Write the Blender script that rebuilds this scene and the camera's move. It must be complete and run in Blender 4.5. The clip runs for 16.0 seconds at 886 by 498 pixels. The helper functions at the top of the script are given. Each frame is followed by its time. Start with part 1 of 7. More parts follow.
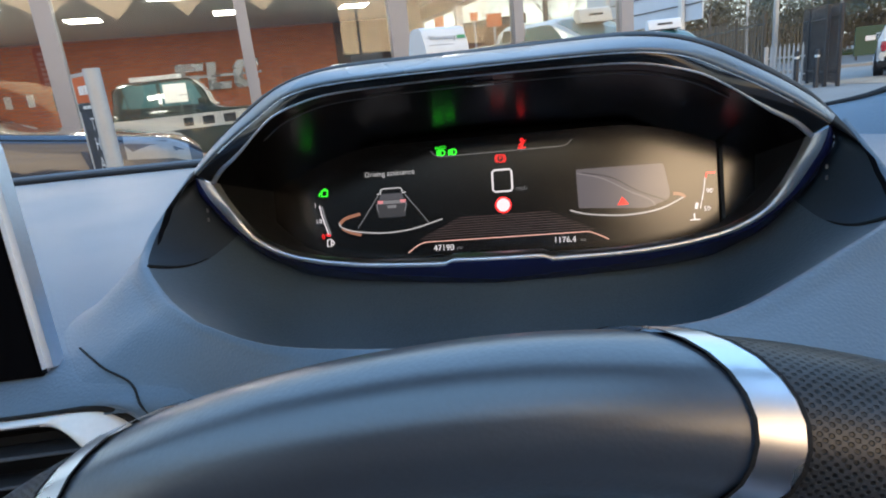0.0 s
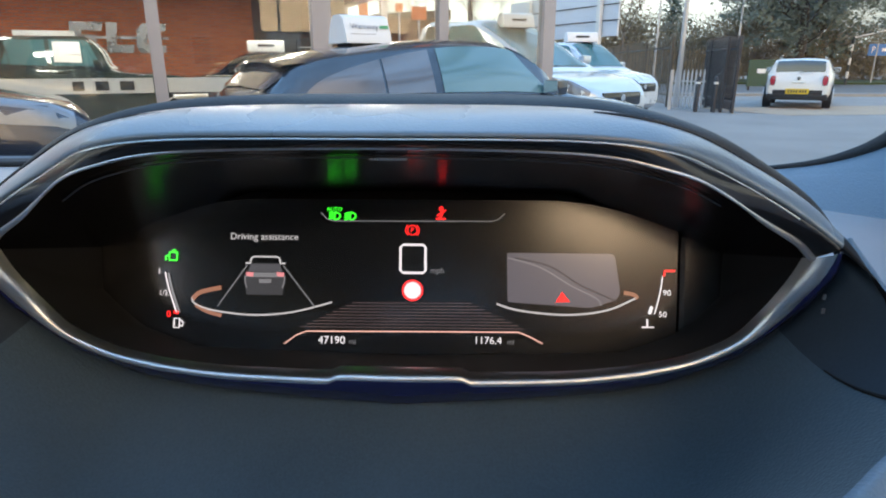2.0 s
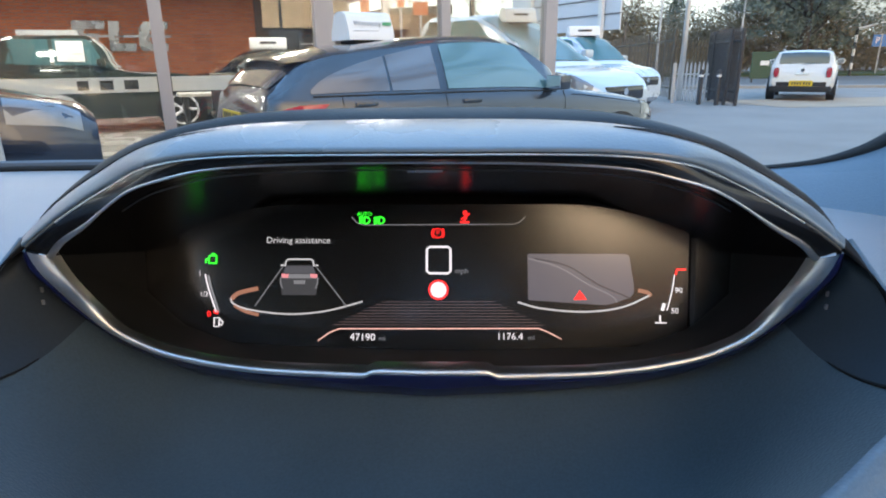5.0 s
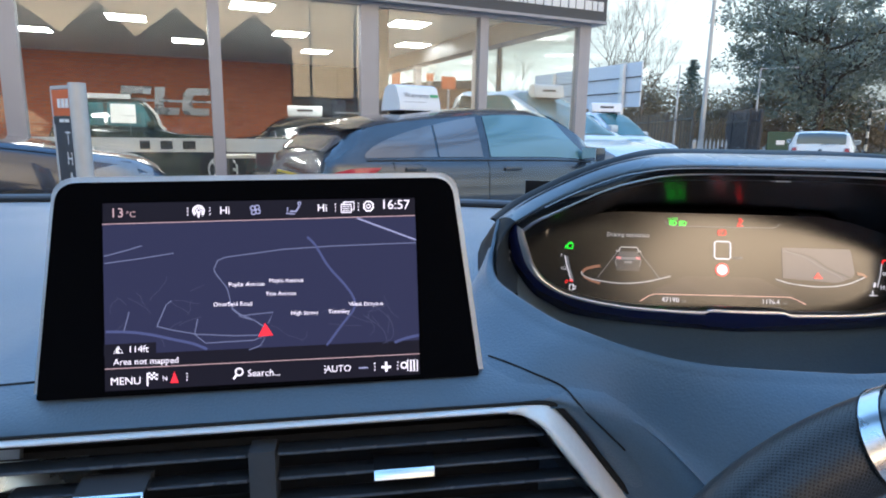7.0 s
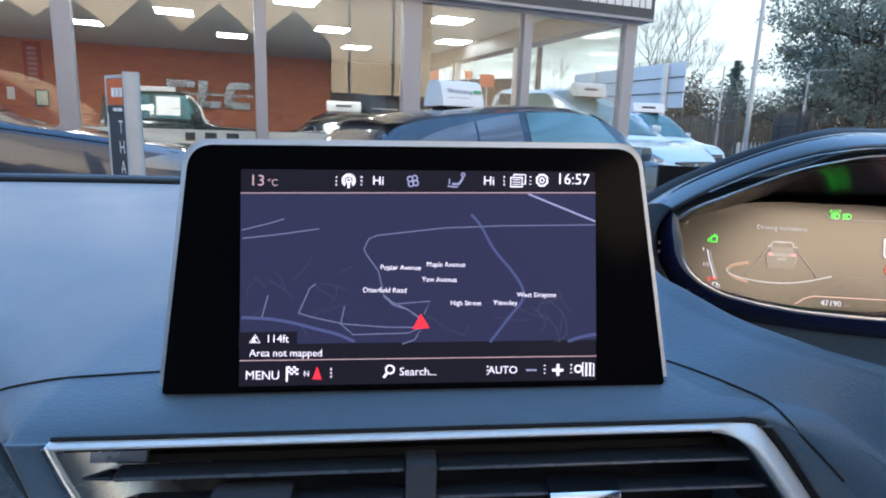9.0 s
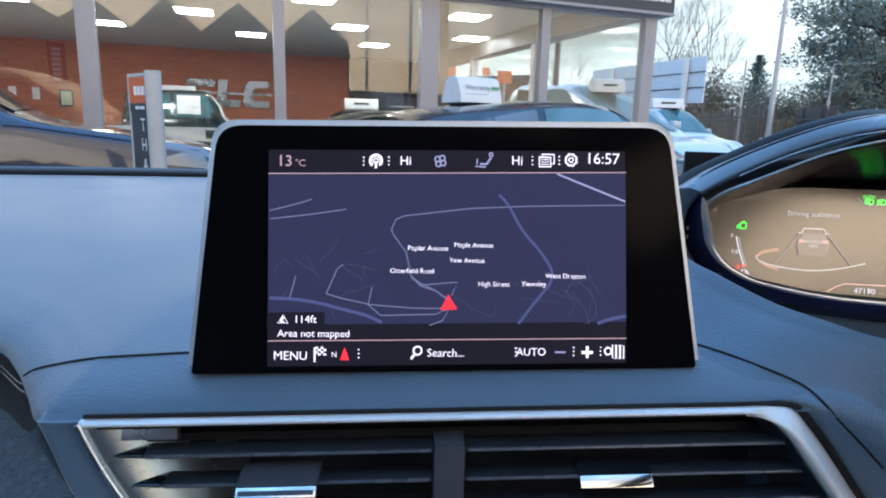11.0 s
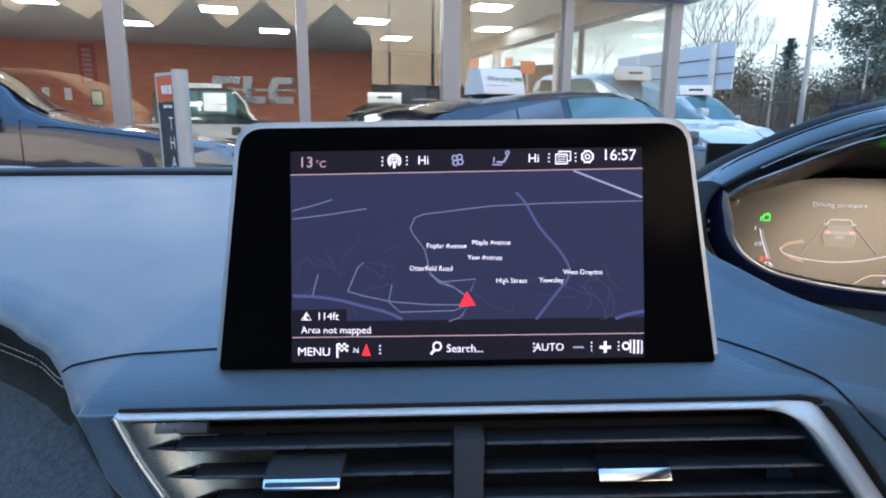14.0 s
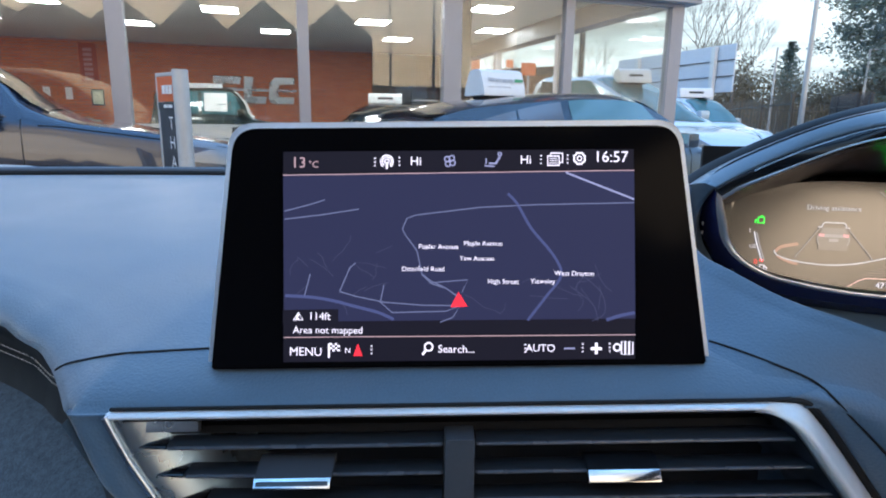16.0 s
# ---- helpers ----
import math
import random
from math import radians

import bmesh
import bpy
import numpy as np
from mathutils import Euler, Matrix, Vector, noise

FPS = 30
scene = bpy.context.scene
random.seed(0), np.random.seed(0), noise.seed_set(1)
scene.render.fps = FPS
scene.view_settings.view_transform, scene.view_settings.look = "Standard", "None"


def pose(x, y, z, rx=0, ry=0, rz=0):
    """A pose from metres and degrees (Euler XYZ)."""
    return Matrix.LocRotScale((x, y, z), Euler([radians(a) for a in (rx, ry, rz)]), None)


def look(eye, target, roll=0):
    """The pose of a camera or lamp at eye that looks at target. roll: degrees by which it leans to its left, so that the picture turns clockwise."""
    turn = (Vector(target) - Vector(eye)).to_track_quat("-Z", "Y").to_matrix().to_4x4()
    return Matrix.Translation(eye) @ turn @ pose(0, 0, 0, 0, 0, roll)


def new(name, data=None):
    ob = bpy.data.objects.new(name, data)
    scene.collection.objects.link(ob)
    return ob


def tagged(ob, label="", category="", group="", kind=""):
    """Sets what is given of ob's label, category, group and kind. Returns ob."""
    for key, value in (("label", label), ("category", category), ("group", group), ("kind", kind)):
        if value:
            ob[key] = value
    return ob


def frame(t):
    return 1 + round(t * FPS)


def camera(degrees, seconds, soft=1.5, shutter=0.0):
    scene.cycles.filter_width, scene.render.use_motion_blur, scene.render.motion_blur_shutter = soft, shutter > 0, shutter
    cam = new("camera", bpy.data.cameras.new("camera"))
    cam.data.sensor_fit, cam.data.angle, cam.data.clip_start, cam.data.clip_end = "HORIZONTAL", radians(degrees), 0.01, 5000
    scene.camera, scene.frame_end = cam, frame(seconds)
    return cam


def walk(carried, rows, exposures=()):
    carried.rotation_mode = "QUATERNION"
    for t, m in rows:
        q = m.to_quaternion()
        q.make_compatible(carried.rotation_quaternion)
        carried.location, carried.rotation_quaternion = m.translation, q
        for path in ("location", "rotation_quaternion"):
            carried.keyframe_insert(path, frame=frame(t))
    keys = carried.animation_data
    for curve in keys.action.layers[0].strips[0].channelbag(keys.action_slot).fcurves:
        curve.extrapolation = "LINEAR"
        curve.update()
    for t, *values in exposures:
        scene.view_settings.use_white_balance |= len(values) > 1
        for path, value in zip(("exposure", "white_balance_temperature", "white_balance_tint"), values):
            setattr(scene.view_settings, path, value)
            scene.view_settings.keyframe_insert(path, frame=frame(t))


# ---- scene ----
cam = camera(72.8, 16.0, soft=1.95)
PATH = [
    (0, (0.369, 0.128, 1.204), (0.005, 2.018, 0.659), -6.1),
    (0.5, (0.333, 0.13, 1.216), (0.168, 2.057, 0.707), -3.5),
    (1, (0.347, 0.164, 1.227), (0.225, 2.097, 0.728), -1.9),
    (1.5, (0.363, 0.223, 1.218), (0.268, 2.143, 0.666), -0.6),
    (2, (0.363, 0.238, 1.231), (0.294, 2.149, 0.646), -0.0),
    (2.5, (0.357, 0.277, 1.22), (0.298, 2.174, 0.59), 0.1),
    (3, (0.356, 0.279, 1.22), (0.296, 2.171, 0.577), -0.1),
    (3.5, (0.356, 0.278, 1.22), (0.286, 2.169, 0.572), -0.4),
    (4, (0.356, 0.278, 1.22), (0.277, 2.172, 0.582), -0.7),
    (4.2, (0.358, 0.28, 1.224), (0.271, 2.166, 0.566), -0.8),
    (6.3, (0.246, 0.037, 1.247), (0.182, 1.99, 0.822), -0.1),
    (6.5, (0.205, 0.022, 1.244), (0.122, 1.977, 0.834), 0.2),
    (7, (0.125, 0.015, 1.229), (-0.001, 1.974, 0.844), 1.0),
    (7.5, (0.089, 0.021, 1.229), (-0.090, 1.977, 0.853), 1.5),
    (8, (0.059, 0.047, 1.217), (-0.134, 2.0, 0.83), 2.2),
    (8.5, (0.048, 0.063, 1.208), (-0.167, 2.012, 0.812), 2.0),
    (9, (0.047, 0.057, 1.209), (-0.182, 2.004, 0.816), 2.0),
    (11.3, (0.042, 0.057, 1.2), (-0.253, 1.993, 0.797), 1.5),
    (11.5, (0.047, 0.054, 1.203), (-0.255, 1.991, 0.807), 1.4),
    (12, (0.051, 0.054, 1.207), (-0.271, 1.984, 0.793), 0.9),
    (12.5, (0.051, 0.052, 1.208), (-0.293, 1.975, 0.778), 0.5),
    (13, (0.047, 0.054, 1.206), (-0.309, 1.974, 0.771), 0.3),
    (13.5, (0.044, 0.053, 1.203), (-0.318, 1.972, 0.77), 0.4),
    (14, (0.046, 0.053, 1.204), (-0.319, 1.972, 0.775), 0.5),
    (14.5, (0.047, 0.053, 1.202), (-0.319, 1.974, 0.779), 0.6),
    (15, (0.048, 0.055, 1.203), (-0.317, 1.975, 0.779), 0.7),
    (15.5, (0.049, 0.054, 1.205), (-0.314, 1.974, 0.78), 0.8),
    (16, (0.05, 0.053, 1.204), (-0.315, 1.972, 0.779), 0.8),
]
walk(cam, [(t, look(eye, target, roll)) for t, eye, target, roll in PATH],
     exposures=[(0.0, 0.76, 6800, 10), (1.0, 0.78, 6700, 10), (1.6, 0.80, 6800, 10), (2.5, 0.97, 7050, 10), (4.2, 1.03, 6950, 10), (6.5, 0.74, 6250, 10), (7.5, 0.70, 6050, 10), (9.0, 0.67, 5950, 10), (16.0, 0.66, 5900, 10)])

# ---- world and sun ----
SUN_AZ = 152.0   # degrees clockwise from +y; the glow lies behind the car, to its right
world = bpy.data.worlds.new("dusk_sky")
scene.world = world
world.use_nodes = True
wn, wl = world.node_tree.nodes, world.node_tree.links
wn.clear()
w_out = wn.new("ShaderNodeOutputWorld")
w_bg = wn.new("ShaderNodeBackground")
w_sky = wn.new("ShaderNodeTexSky")
w_sky.sky_type = "NISHITA"
w_sky.sun_disc = False
w_sky.sun_elevation = radians(1.2)
w_sky.sun_rotation = radians(SUN_AZ)
w_sky.air_density, w_sky.dust_density, w_sky.ozone_density = 1.0, 2.5, 1.5
# thin high cloud over the clear sky
w_co = wn.new("ShaderNodeTexCoord")
w_map = wn.new("ShaderNodeMapping")
w_map.inputs["Scale"].default_value = (1.2, 1.2, 9.0)
w_noise = wn.new("ShaderNodeTexNoise")
w_noise.inputs["Scale"].default_value = 2.2
w_noise.inputs["Detail"].default_value = 6.0
w_ramp = wn.new("ShaderNodeValToRGB")
w_ramp.color_ramp.elements[0].position, w_ramp.color_ramp.elements[0].color = 0.1, (0, 0, 0, 1)
w_ramp.color_ramp.elements[1].position, w_ramp.color_ramp.elements[1].color = 0.45, (1, 1, 1, 1)
w_mul = wn.new("ShaderNodeMix")
w_mul.data_type = "RGBA"
w_mul.blend_type = "MIX"
w_cloud = wn.new("ShaderNodeMix")
w_cloud.data_type, w_cloud.blend_type = "RGBA", "MIX"
w_cloud.inputs[0].default_value = 0.85
# the high cloud is cool grey-blue overhead and lit amber towards the set sun
w_dot = wn.new("ShaderNodeVectorMath")
w_dot.operation = "DOT_PRODUCT"
w_dot.inputs[1].default_value = (math.sin(radians(SUN_AZ)) * 0.98, math.cos(radians(SUN_AZ)) * 0.98, 0.19)
w_near = wn.new("ShaderNodeMapRange")
w_near.interpolation_type = "SMOOTHSTEP"
w_near.inputs["From Min"].default_value, w_near.inputs["From Max"].default_value = 0.66, 0.94
w_tint = wn.new("ShaderNodeMix")
w_tint.data_type, w_tint.blend_type = "RGBA", "MIX"
w_tint.inputs[7].default_value = (14.0, 10.4, 6.9, 1)
w_sep = wn.new("ShaderNodeSeparateXYZ")
w_high = wn.new("ShaderNodeMapRange")
w_high.inputs["From Min"].default_value, w_high.inputs["From Max"].default_value = 0.22, 0.62
w_vert = wn.new("ShaderNodeMix")
w_vert.data_type, w_vert.blend_type = "RGBA", "MIX"
w_vert.inputs[6].default_value, w_vert.inputs[7].default_value = (7.6, 8.4, 8.3, 1), (3.9, 7.4, 13.0, 1)
wl.new(w_co.outputs["Generated"], w_map.inputs["Vector"])
wl.new(w_co.outputs["Generated"], w_dot.inputs[0])
wl.new(w_dot.outputs["Value"], w_near.inputs["Value"])
wl.new(w_co.outputs["Generated"], w_sep.inputs[0])
wl.new(w_sep.outputs["Z"], w_high.inputs["Value"])
wl.new(w_high.outputs[0], w_vert.inputs[0])
wl.new(w_vert.outputs[2], w_tint.inputs[6])
wl.new(w_near.outputs[0], w_tint.inputs[0])
# streaks in the cloud
w_streak = wn.new("ShaderNodeMapRange")
w_streak.inputs["From Min"].default_value, w_streak.inputs["From Max"].default_value = 0.36, 0.64
w_streak.inputs["To Min"].default_value, w_streak.inputs["To Max"].default_value = 0.62, 1.2
w_lit = wn.new("ShaderNodeVectorMath")
w_lit.operation = "SCALE"
wl.new(w_noise.outputs["Fac"], w_streak.inputs["Value"])
wl.new(w_tint.outputs[2], w_lit.inputs[0])
wl.new(w_streak.outputs[0], w_lit.inputs["Scale"])
wl.new(w_lit.outputs[0], w_cloud.inputs[7])
wl.new(w_map.outputs["Vector"], w_noise.inputs["Vector"])
wl.new(w_noise.outputs["Fac"], w_ramp.inputs["Fac"])
wl.new(w_sky.outputs["Color"], w_cloud.inputs[6])
wl.new(w_ramp.outputs["Color"], w_mul.inputs[0])
wl.new(w_sky.outputs["Color"], w_mul.inputs[6])
wl.new(w_cloud.outputs[2], w_mul.inputs[7])
wl.new(w_mul.outputs[2], w_bg.inputs["Color"])
w_bg.inputs["Strength"].default_value = 0.13
wl.new(w_bg.outputs["Background"], w_out.inputs["Surface"])

sun_data = bpy.data.lights.new("sun", "SUN")
sun_data.energy = 0.5
sun_data.angle = radians(45)
sun_data.color = (1.0, 0.74, 0.48)
sun = new("sun", sun_data)
_az = radians(SUN_AZ)
sun.matrix_world = look((0, 0, 30), Vector((0, 0, 30)) - 20 * Vector((math.sin(_az), math.cos(_az), math.tan(radians(9)))))


# ---- helpers of this scene ----
def mat(name, color, rough=0.5, metal=0.0, var=0.12, scale=12.0, fine=160.0, bump=0.0, bump_scale=300.0,
        emit=0.0, coat=0.0, rvar=0.08, spec=0.5, sheen=0.0):
    """A surface with two scales of variation in colour and gloss, and a fine relief."""
    m = bpy.data.materials.new(name)
    m.use_nodes = True
    nt = m.node_tree
    b = nt.nodes["Principled BSDF"]
    b.inputs["Roughness"].default_value, b.inputs["Metallic"].default_value = rough, metal
    b.inputs["Coat Weight"].default_value, b.inputs["Coat Roughness"].default_value = coat, 0.05
    b.inputs["Specular IOR Level"].default_value = spec
    b.inputs["Sheen Weight"].default_value, b.inputs["Sheen Roughness"].default_value = sheen, 0.45
    base = (*color, 1)
    b.inputs["Base Color"].default_value = base
    if emit:
        b.inputs["Emission Color"].default_value, b.inputs["Emission Strength"].default_value = base, emit
        b.inputs["Base Color"].default_value = (0.01, 0.01, 0.01, 1)
        b.inputs["Specular IOR Level"].default_value = 0.12
        return m
    co = nt.nodes.new("ShaderNodeTexCoord")
    if var:
        n1, n2 = nt.nodes.new("ShaderNodeTexNoise"), nt.nodes.new("ShaderNodeTexNoise")
        n1.inputs["Scale"].default_value, n2.inputs["Scale"].default_value = scale, fine
        n1.inputs["Detail"].default_value, n2.inputs["Detail"].default_value = 4, 2
        add = nt.nodes.new("ShaderNodeMath")
        add.operation = "ADD"
        rng = nt.nodes.new("ShaderNodeMapRange")
        rng.inputs["From Min"].default_value, rng.inputs["From Max"].default_value = 0.6, 1.4
        rng.inputs["To Min"].default_value, rng.inputs["To Max"].default_value = 1 - var, 1 + var
        mul = nt.nodes.new("ShaderNodeVectorMath")
        mul.operation = "SCALE"
        mul.inputs[0].default_value = color
        for n in (n1, n2):
            nt.links.new(co.outputs["Object"], n.inputs["Vector"])
        nt.links.new(n1.outputs["Fac"], add.inputs[0])
        nt.links.new(n2.outputs["Fac"], add.inputs[1])
        nt.links.new(add.outputs[0], rng.inputs["Value"])
        nt.links.new(rng.outputs[0], mul.inputs["Scale"])
        nt.links.new(mul.outputs[0], b.inputs["Base Color"])
        if rvar:
            rr = nt.nodes.new("ShaderNodeMapRange")
            rr.inputs["From Min"].default_value, rr.inputs["From Max"].default_value = 0.3, 0.7
            rr.inputs["To Min"].default_value, rr.inputs["To Max"].default_value = max(0.01, rough - rvar), min(1, rough + rvar)
            nt.links.new(n1.outputs["Fac"], rr.inputs["Value"])
            nt.links.new(rr.outputs[0], b.inputs["Roughness"])
    if bump:
        vo = nt.nodes.new("ShaderNodeTexVoronoi")
        vo.inputs["Scale"].default_value = bump_scale
        bp = nt.nodes.new("ShaderNodeBump")
        bp.inputs["Strength"].default_value, bp.inputs["Distance"].default_value = bump, 0.3 / bump_scale
        nt.links.new(co.outputs["Object"], vo.inputs["Vector"])
        nt.links.new(vo.outputs["Distance"], bp.inputs["Height"])
        nt.links.new(bp.outputs["Normal"], b.inputs["Normal"])
    return m


def pane_mat(name, gloss, tint=(1, 1, 1), rough=0.0):
    """Thin window glass: mostly clear, with a mirror share."""
    m = bpy.data.materials.new(name)
    m.use_nodes = True
    nt = m.node_tree
    nt.nodes.clear()
    out, mix = nt.nodes.new("ShaderNodeOutputMaterial"), nt.nodes.new("ShaderNodeMixShader")
    tr, gl = nt.nodes.new("ShaderNodeBsdfTransparent"), nt.nodes.new("ShaderNodeBsdfGlossy")
    tr.inputs["Color"].default_value = (*tint, 1)
    gl.inputs["Roughness"].default_value = rough
    mix.inputs["Fac"].default_value = gloss
    nt.links.new(tr.outputs[0], mix.inputs[1])
    nt.links.new(gl.outputs[0], mix.inputs[2])
    nt.links.new(mix.outputs[0], out.inputs["Surface"])
    return m


def part(name, bm, material, parent=None, label="", smooth=False):
    """Links a bmesh as one mesh object, under parent if given."""
    me = bpy.data.meshes.new(name)
    bmesh.ops.recalc_face_normals(bm, faces=bm.faces)
    bm.to_mesh(me)
    bm.free()
    me.materials.append(material)
    if smooth:
        me.polygons.foreach_set("use_smooth", [True] * len(me.polygons))
        if smooth != "all":
            me.set_sharp_from_angle(angle=radians(38))
    ob = new(name, me)
    ob.parent = parent
    if label:
        ob["label"] = label
    return ob


def thing(name, label, category, m=None, group="", kind=""):
    ob = new(name)
    ob.empty_display_size = 0.1
    if m is not None:
        ob.matrix_basis = m
    return tagged(ob, label, category, group, kind)


def add_box(bm, c, s, bevel=0.0, m=None):
    ret = bmesh.ops.create_cube(bm, size=1.0)
    vs = ret["verts"]
    for v in vs:
        v.co = Vector((v.co.x * s[0] + c[0], v.co.y * s[1] + c[1], v.co.z * s[2] + c[2]))
    if bevel:
        es = list({e for v in vs for e in v.link_edges})
        r = bmesh.ops.bevel(bm, geom=es, offset=bevel, segments=2, affect="EDGES", profile=0.7)
        vs = list({v for f in r["faces"] for v in f.verts} | {v for v in vs if v.is_valid})
    if m is not None:
        bmesh.ops.transform(bm, matrix=m, verts=[v for v in vs if v.is_valid])
    return bm


def box(c, s, bevel=0.0, m=None):
    return add_box(bmesh.new(), c, s, bevel, m)


def grid(points, close_u=False, close_v=False, bm=None):
    """Quads through rows of points."""
    bm = bm or bmesh.new()
    rows = [[bm.verts.new(p) for p in row] for row in points]
    nu, nv = len(rows), len(rows[0])
    for i in range(nu if close_u else nu - 1):
        for j in range(nv if close_v else nv - 1):
            q = (rows[i][j], rows[(i + 1) % nu][j], rows[(i + 1) % nu][(j + 1) % nv], rows[i][(j + 1) % nv])
            try:
                bm.faces.new(q)
            except ValueError:
                pass
    return bm


def tube(path, radius, seg=10, bm=None, closed=False, squash=1.0):
    """A round bar along a path; radius is a number or one per point."""
    bm = bm or bmesh.new()
    path = [Vector(p) for p in path]
    n = len(path)
    rad = radius if isinstance(radius, (list, tuple)) else [radius] * n
    rings, up = [], None
    for i, p in enumerate(path):
        a = path[(i - 1) % n] if (closed or i) else p
        b = path[(i + 1) % n] if (closed or i < n - 1) else p
        d = (b - a).normalized()
        if up is None:
            up = Vector((0, 0, 1)) if abs(d.z) < 0.9 else Vector((1, 0, 0))
        side = d.cross(up).normalized()
        up = side.cross(d).normalized()
        rings.append([p + rad[i] * (math.cos(2 * math.pi * k / seg) * side + squash * math.sin(2 * math.pi * k / seg) * up) for k in range(seg)])
    grid(rings, close_u=closed, close_v=True, bm=bm)
    if not closed:
        bm.verts.ensure_lookup_table()
        for ring in (rings[0], rings[-1]):
            vs = [min(bm.verts[-n * seg:], key=lambda v: (v.co - q).length_squared) for q in ring]
            try:
                bm.faces.new(vs)
            except ValueError:
                pass
    return bm


def smooth_line(pts, n=6, closed=False):
    """Catmull-Rom through points."""
    pts = [Vector(p) for p in pts]
    out, k = [], len(pts)
    for i in range(k if closed else k - 1):
        g = lambda j: pts[j % k] if closed else pts[max(0, min(k - 1, j))]
        p0, p1, p2, p3 = g(i - 1), g(i), g(i + 1), g(i + 2)
        for s in range(n):
            t = s / n
            out.append(0.5 * ((2 * p1) + (p2 - p0) * t + (2 * p0 - 5 * p1 + 4 * p2 - p3) * t * t + (3 * p1 - p0 - 3 * p2 + p3) * t ** 3))
    if not closed:
        out.append(pts[-1])
    return out


def slab(outline, depth, frame_m, bevel=0.0):
    """A flat plate: outline in the x-z plane of frame_m, thick along its y."""
    bm = bmesh.new()
    f = bm.faces.new([bm.verts.new((x, 0, z)) for x, z in outline])
    r = bmesh.ops.extrude_face_region(bm, geom=[f])
    bmesh.ops.translate(bm, vec=(0, depth, 0), verts=[v for v in r["geom"] if isinstance(v, bmesh.types.BMVert)])
    if bevel:
        bmesh.ops.bevel(bm, geom=bm.edges[:], offset=bevel, segments=2, affect="EDGES")
    bmesh.ops.transform(bm, matrix=frame_m, verts=bm.verts)
    return bm


def text_bm(words, size, m, align="CENTER", depth=0.0):
    """Lettering as a mesh: reads along m's x, stands up along its z, faces its -y."""
    cu = bpy.data.curves.new("lettering", "FONT")
    cu.body, cu.size, cu.align_x, cu.align_y, cu.extrude, cu.resolution_u = words, size, align, "CENTER", depth, 3
    ob = bpy.data.objects.new("lettering", cu)
    me = bpy.data.meshes.new_from_object(ob)
    bm = bmesh.new()
    bm.from_mesh(me)
    bpy.data.objects.remove(ob)
    bpy.data.curves.remove(cu)
    bpy.data.meshes.remove(me)
    bmesh.ops.transform(bm, matrix=m @ pose(0, 0, 0, 90), verts=bm.verts)
    return bm


def lerp_table(table, x):
    xs = [r[0] for r in table]
    return [float(np.interp(x, xs, [r[k] for r in table])) for k in range(1, len(table[0]))]


def lin(a, b, n):
    return [float(v) for v in np.linspace(a, b, n)]


def sstep(a, b, x):
    t = max(0.0, min(1.0, (x - a) / (b - a)))
    return t * t * (3 - 2 * t)


# ---- materials ----
soft_pad = mat("soft_touch_charcoal", (0.106, 0.166, 0.230), 0.40, sheen=0.45, var=0.10, scale=9, fine=900, bump=0.38, bump_scale=650)
hood_skin = mat("grained_charcoal_hood", (0.105, 0.165, 0.232), 0.30, spec=1.0, sheen=0.5, var=0.10, scale=9, fine=900, bump=0.2, bump_scale=900)
pad_smooth = mat("smooth_charcoal_plastic", (0.085, 0.097, 0.118), 0.4, var=0.1, scale=14, fine=700, bump=0.12, bump_scale=1500)
black_gloss = mat("gloss_black_plastic", (0.006, 0.006, 0.008), 0.08, var=0.0, coat=0.5)
black_matte = mat("black_plastic", (0.012, 0.012, 0.014), 0.5, var=0.12, scale=40, fine=500)
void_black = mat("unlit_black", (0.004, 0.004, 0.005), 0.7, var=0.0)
hood_skin.node_tree.nodes["Principled BSDF"].inputs["Coat Weight"].default_value = 0.25
hood_skin.node_tree.nodes["Principled BSDF"].inputs["Coat Roughness"].default_value = 0.28
funnel_black = mat("smooth_black_funnel", (0.004, 0.004, 0.005), 0.24, var=0.0, spec=0.32)
ui_faint_print = mat("pale_grey_print", (0.22, 0.23, 0.25), 0.5, var=0.0)
# darker copy of the pad's skin; shade is put into its colour
shaded_skin = mat("shade_darkened_dash_skin", (0.070, 0.104, 0.130), 0.46, sheen=0.2, spec=0.3, var=0.16, scale=14, fine=700, bump=0.34, bump_scale=700)
blue_gloss = mat("blue_black_gloss_lip", (0.010, 0.016, 0.085), 0.22, var=0.0)
screen_rim = mat("satin_dark_chrome", (0.74, 0.80, 0.88), 0.5, metal=1.0, var=0.04, scale=30, fine=400, rvar=0.04)
satin_chrome = mat("satin_chrome", (0.8, 0.82, 0.86), 0.28, metal=1.0, var=0.04, scale=30, fine=400, rvar=0.04)
bright_chrome = mat("bright_chrome", (0.85, 0.86, 0.88), 0.1, metal=1.0, var=0.0)
glass_black = mat("black_touch_glass", (0.004, 0.004, 0.005), 0.12, var=0.0, spec=0.04)
cluster_glass = mat("dark_display_panel", (0.004, 0.004, 0.005), 0.19, var=0.0, spec=1.0)
cluster_glass.node_tree.nodes["Principled BSDF"].inputs["IOR"].default_value = 1.80
leather = mat("smooth_black_leather", (0.045, 0.058, 0.078), 0.34, spec=0.8, var=0.1, scale=20, fine=700, bump=0.12, bump_scale=900)
stitched_black = mat("black_stitched_leather", (0.012, 0.013, 0.015), 0.5, var=0.15, scale=20, fine=700, bump=0.2, bump_scale=900)
b = leather.node_tree.nodes["Principled BSDF"]
b.inputs["Coat Weight"].default_value, b.inputs["Coat Roughness"].default_value, b.inputs["Coat IOR"].default_value = 1.0, 0.27, 1.75
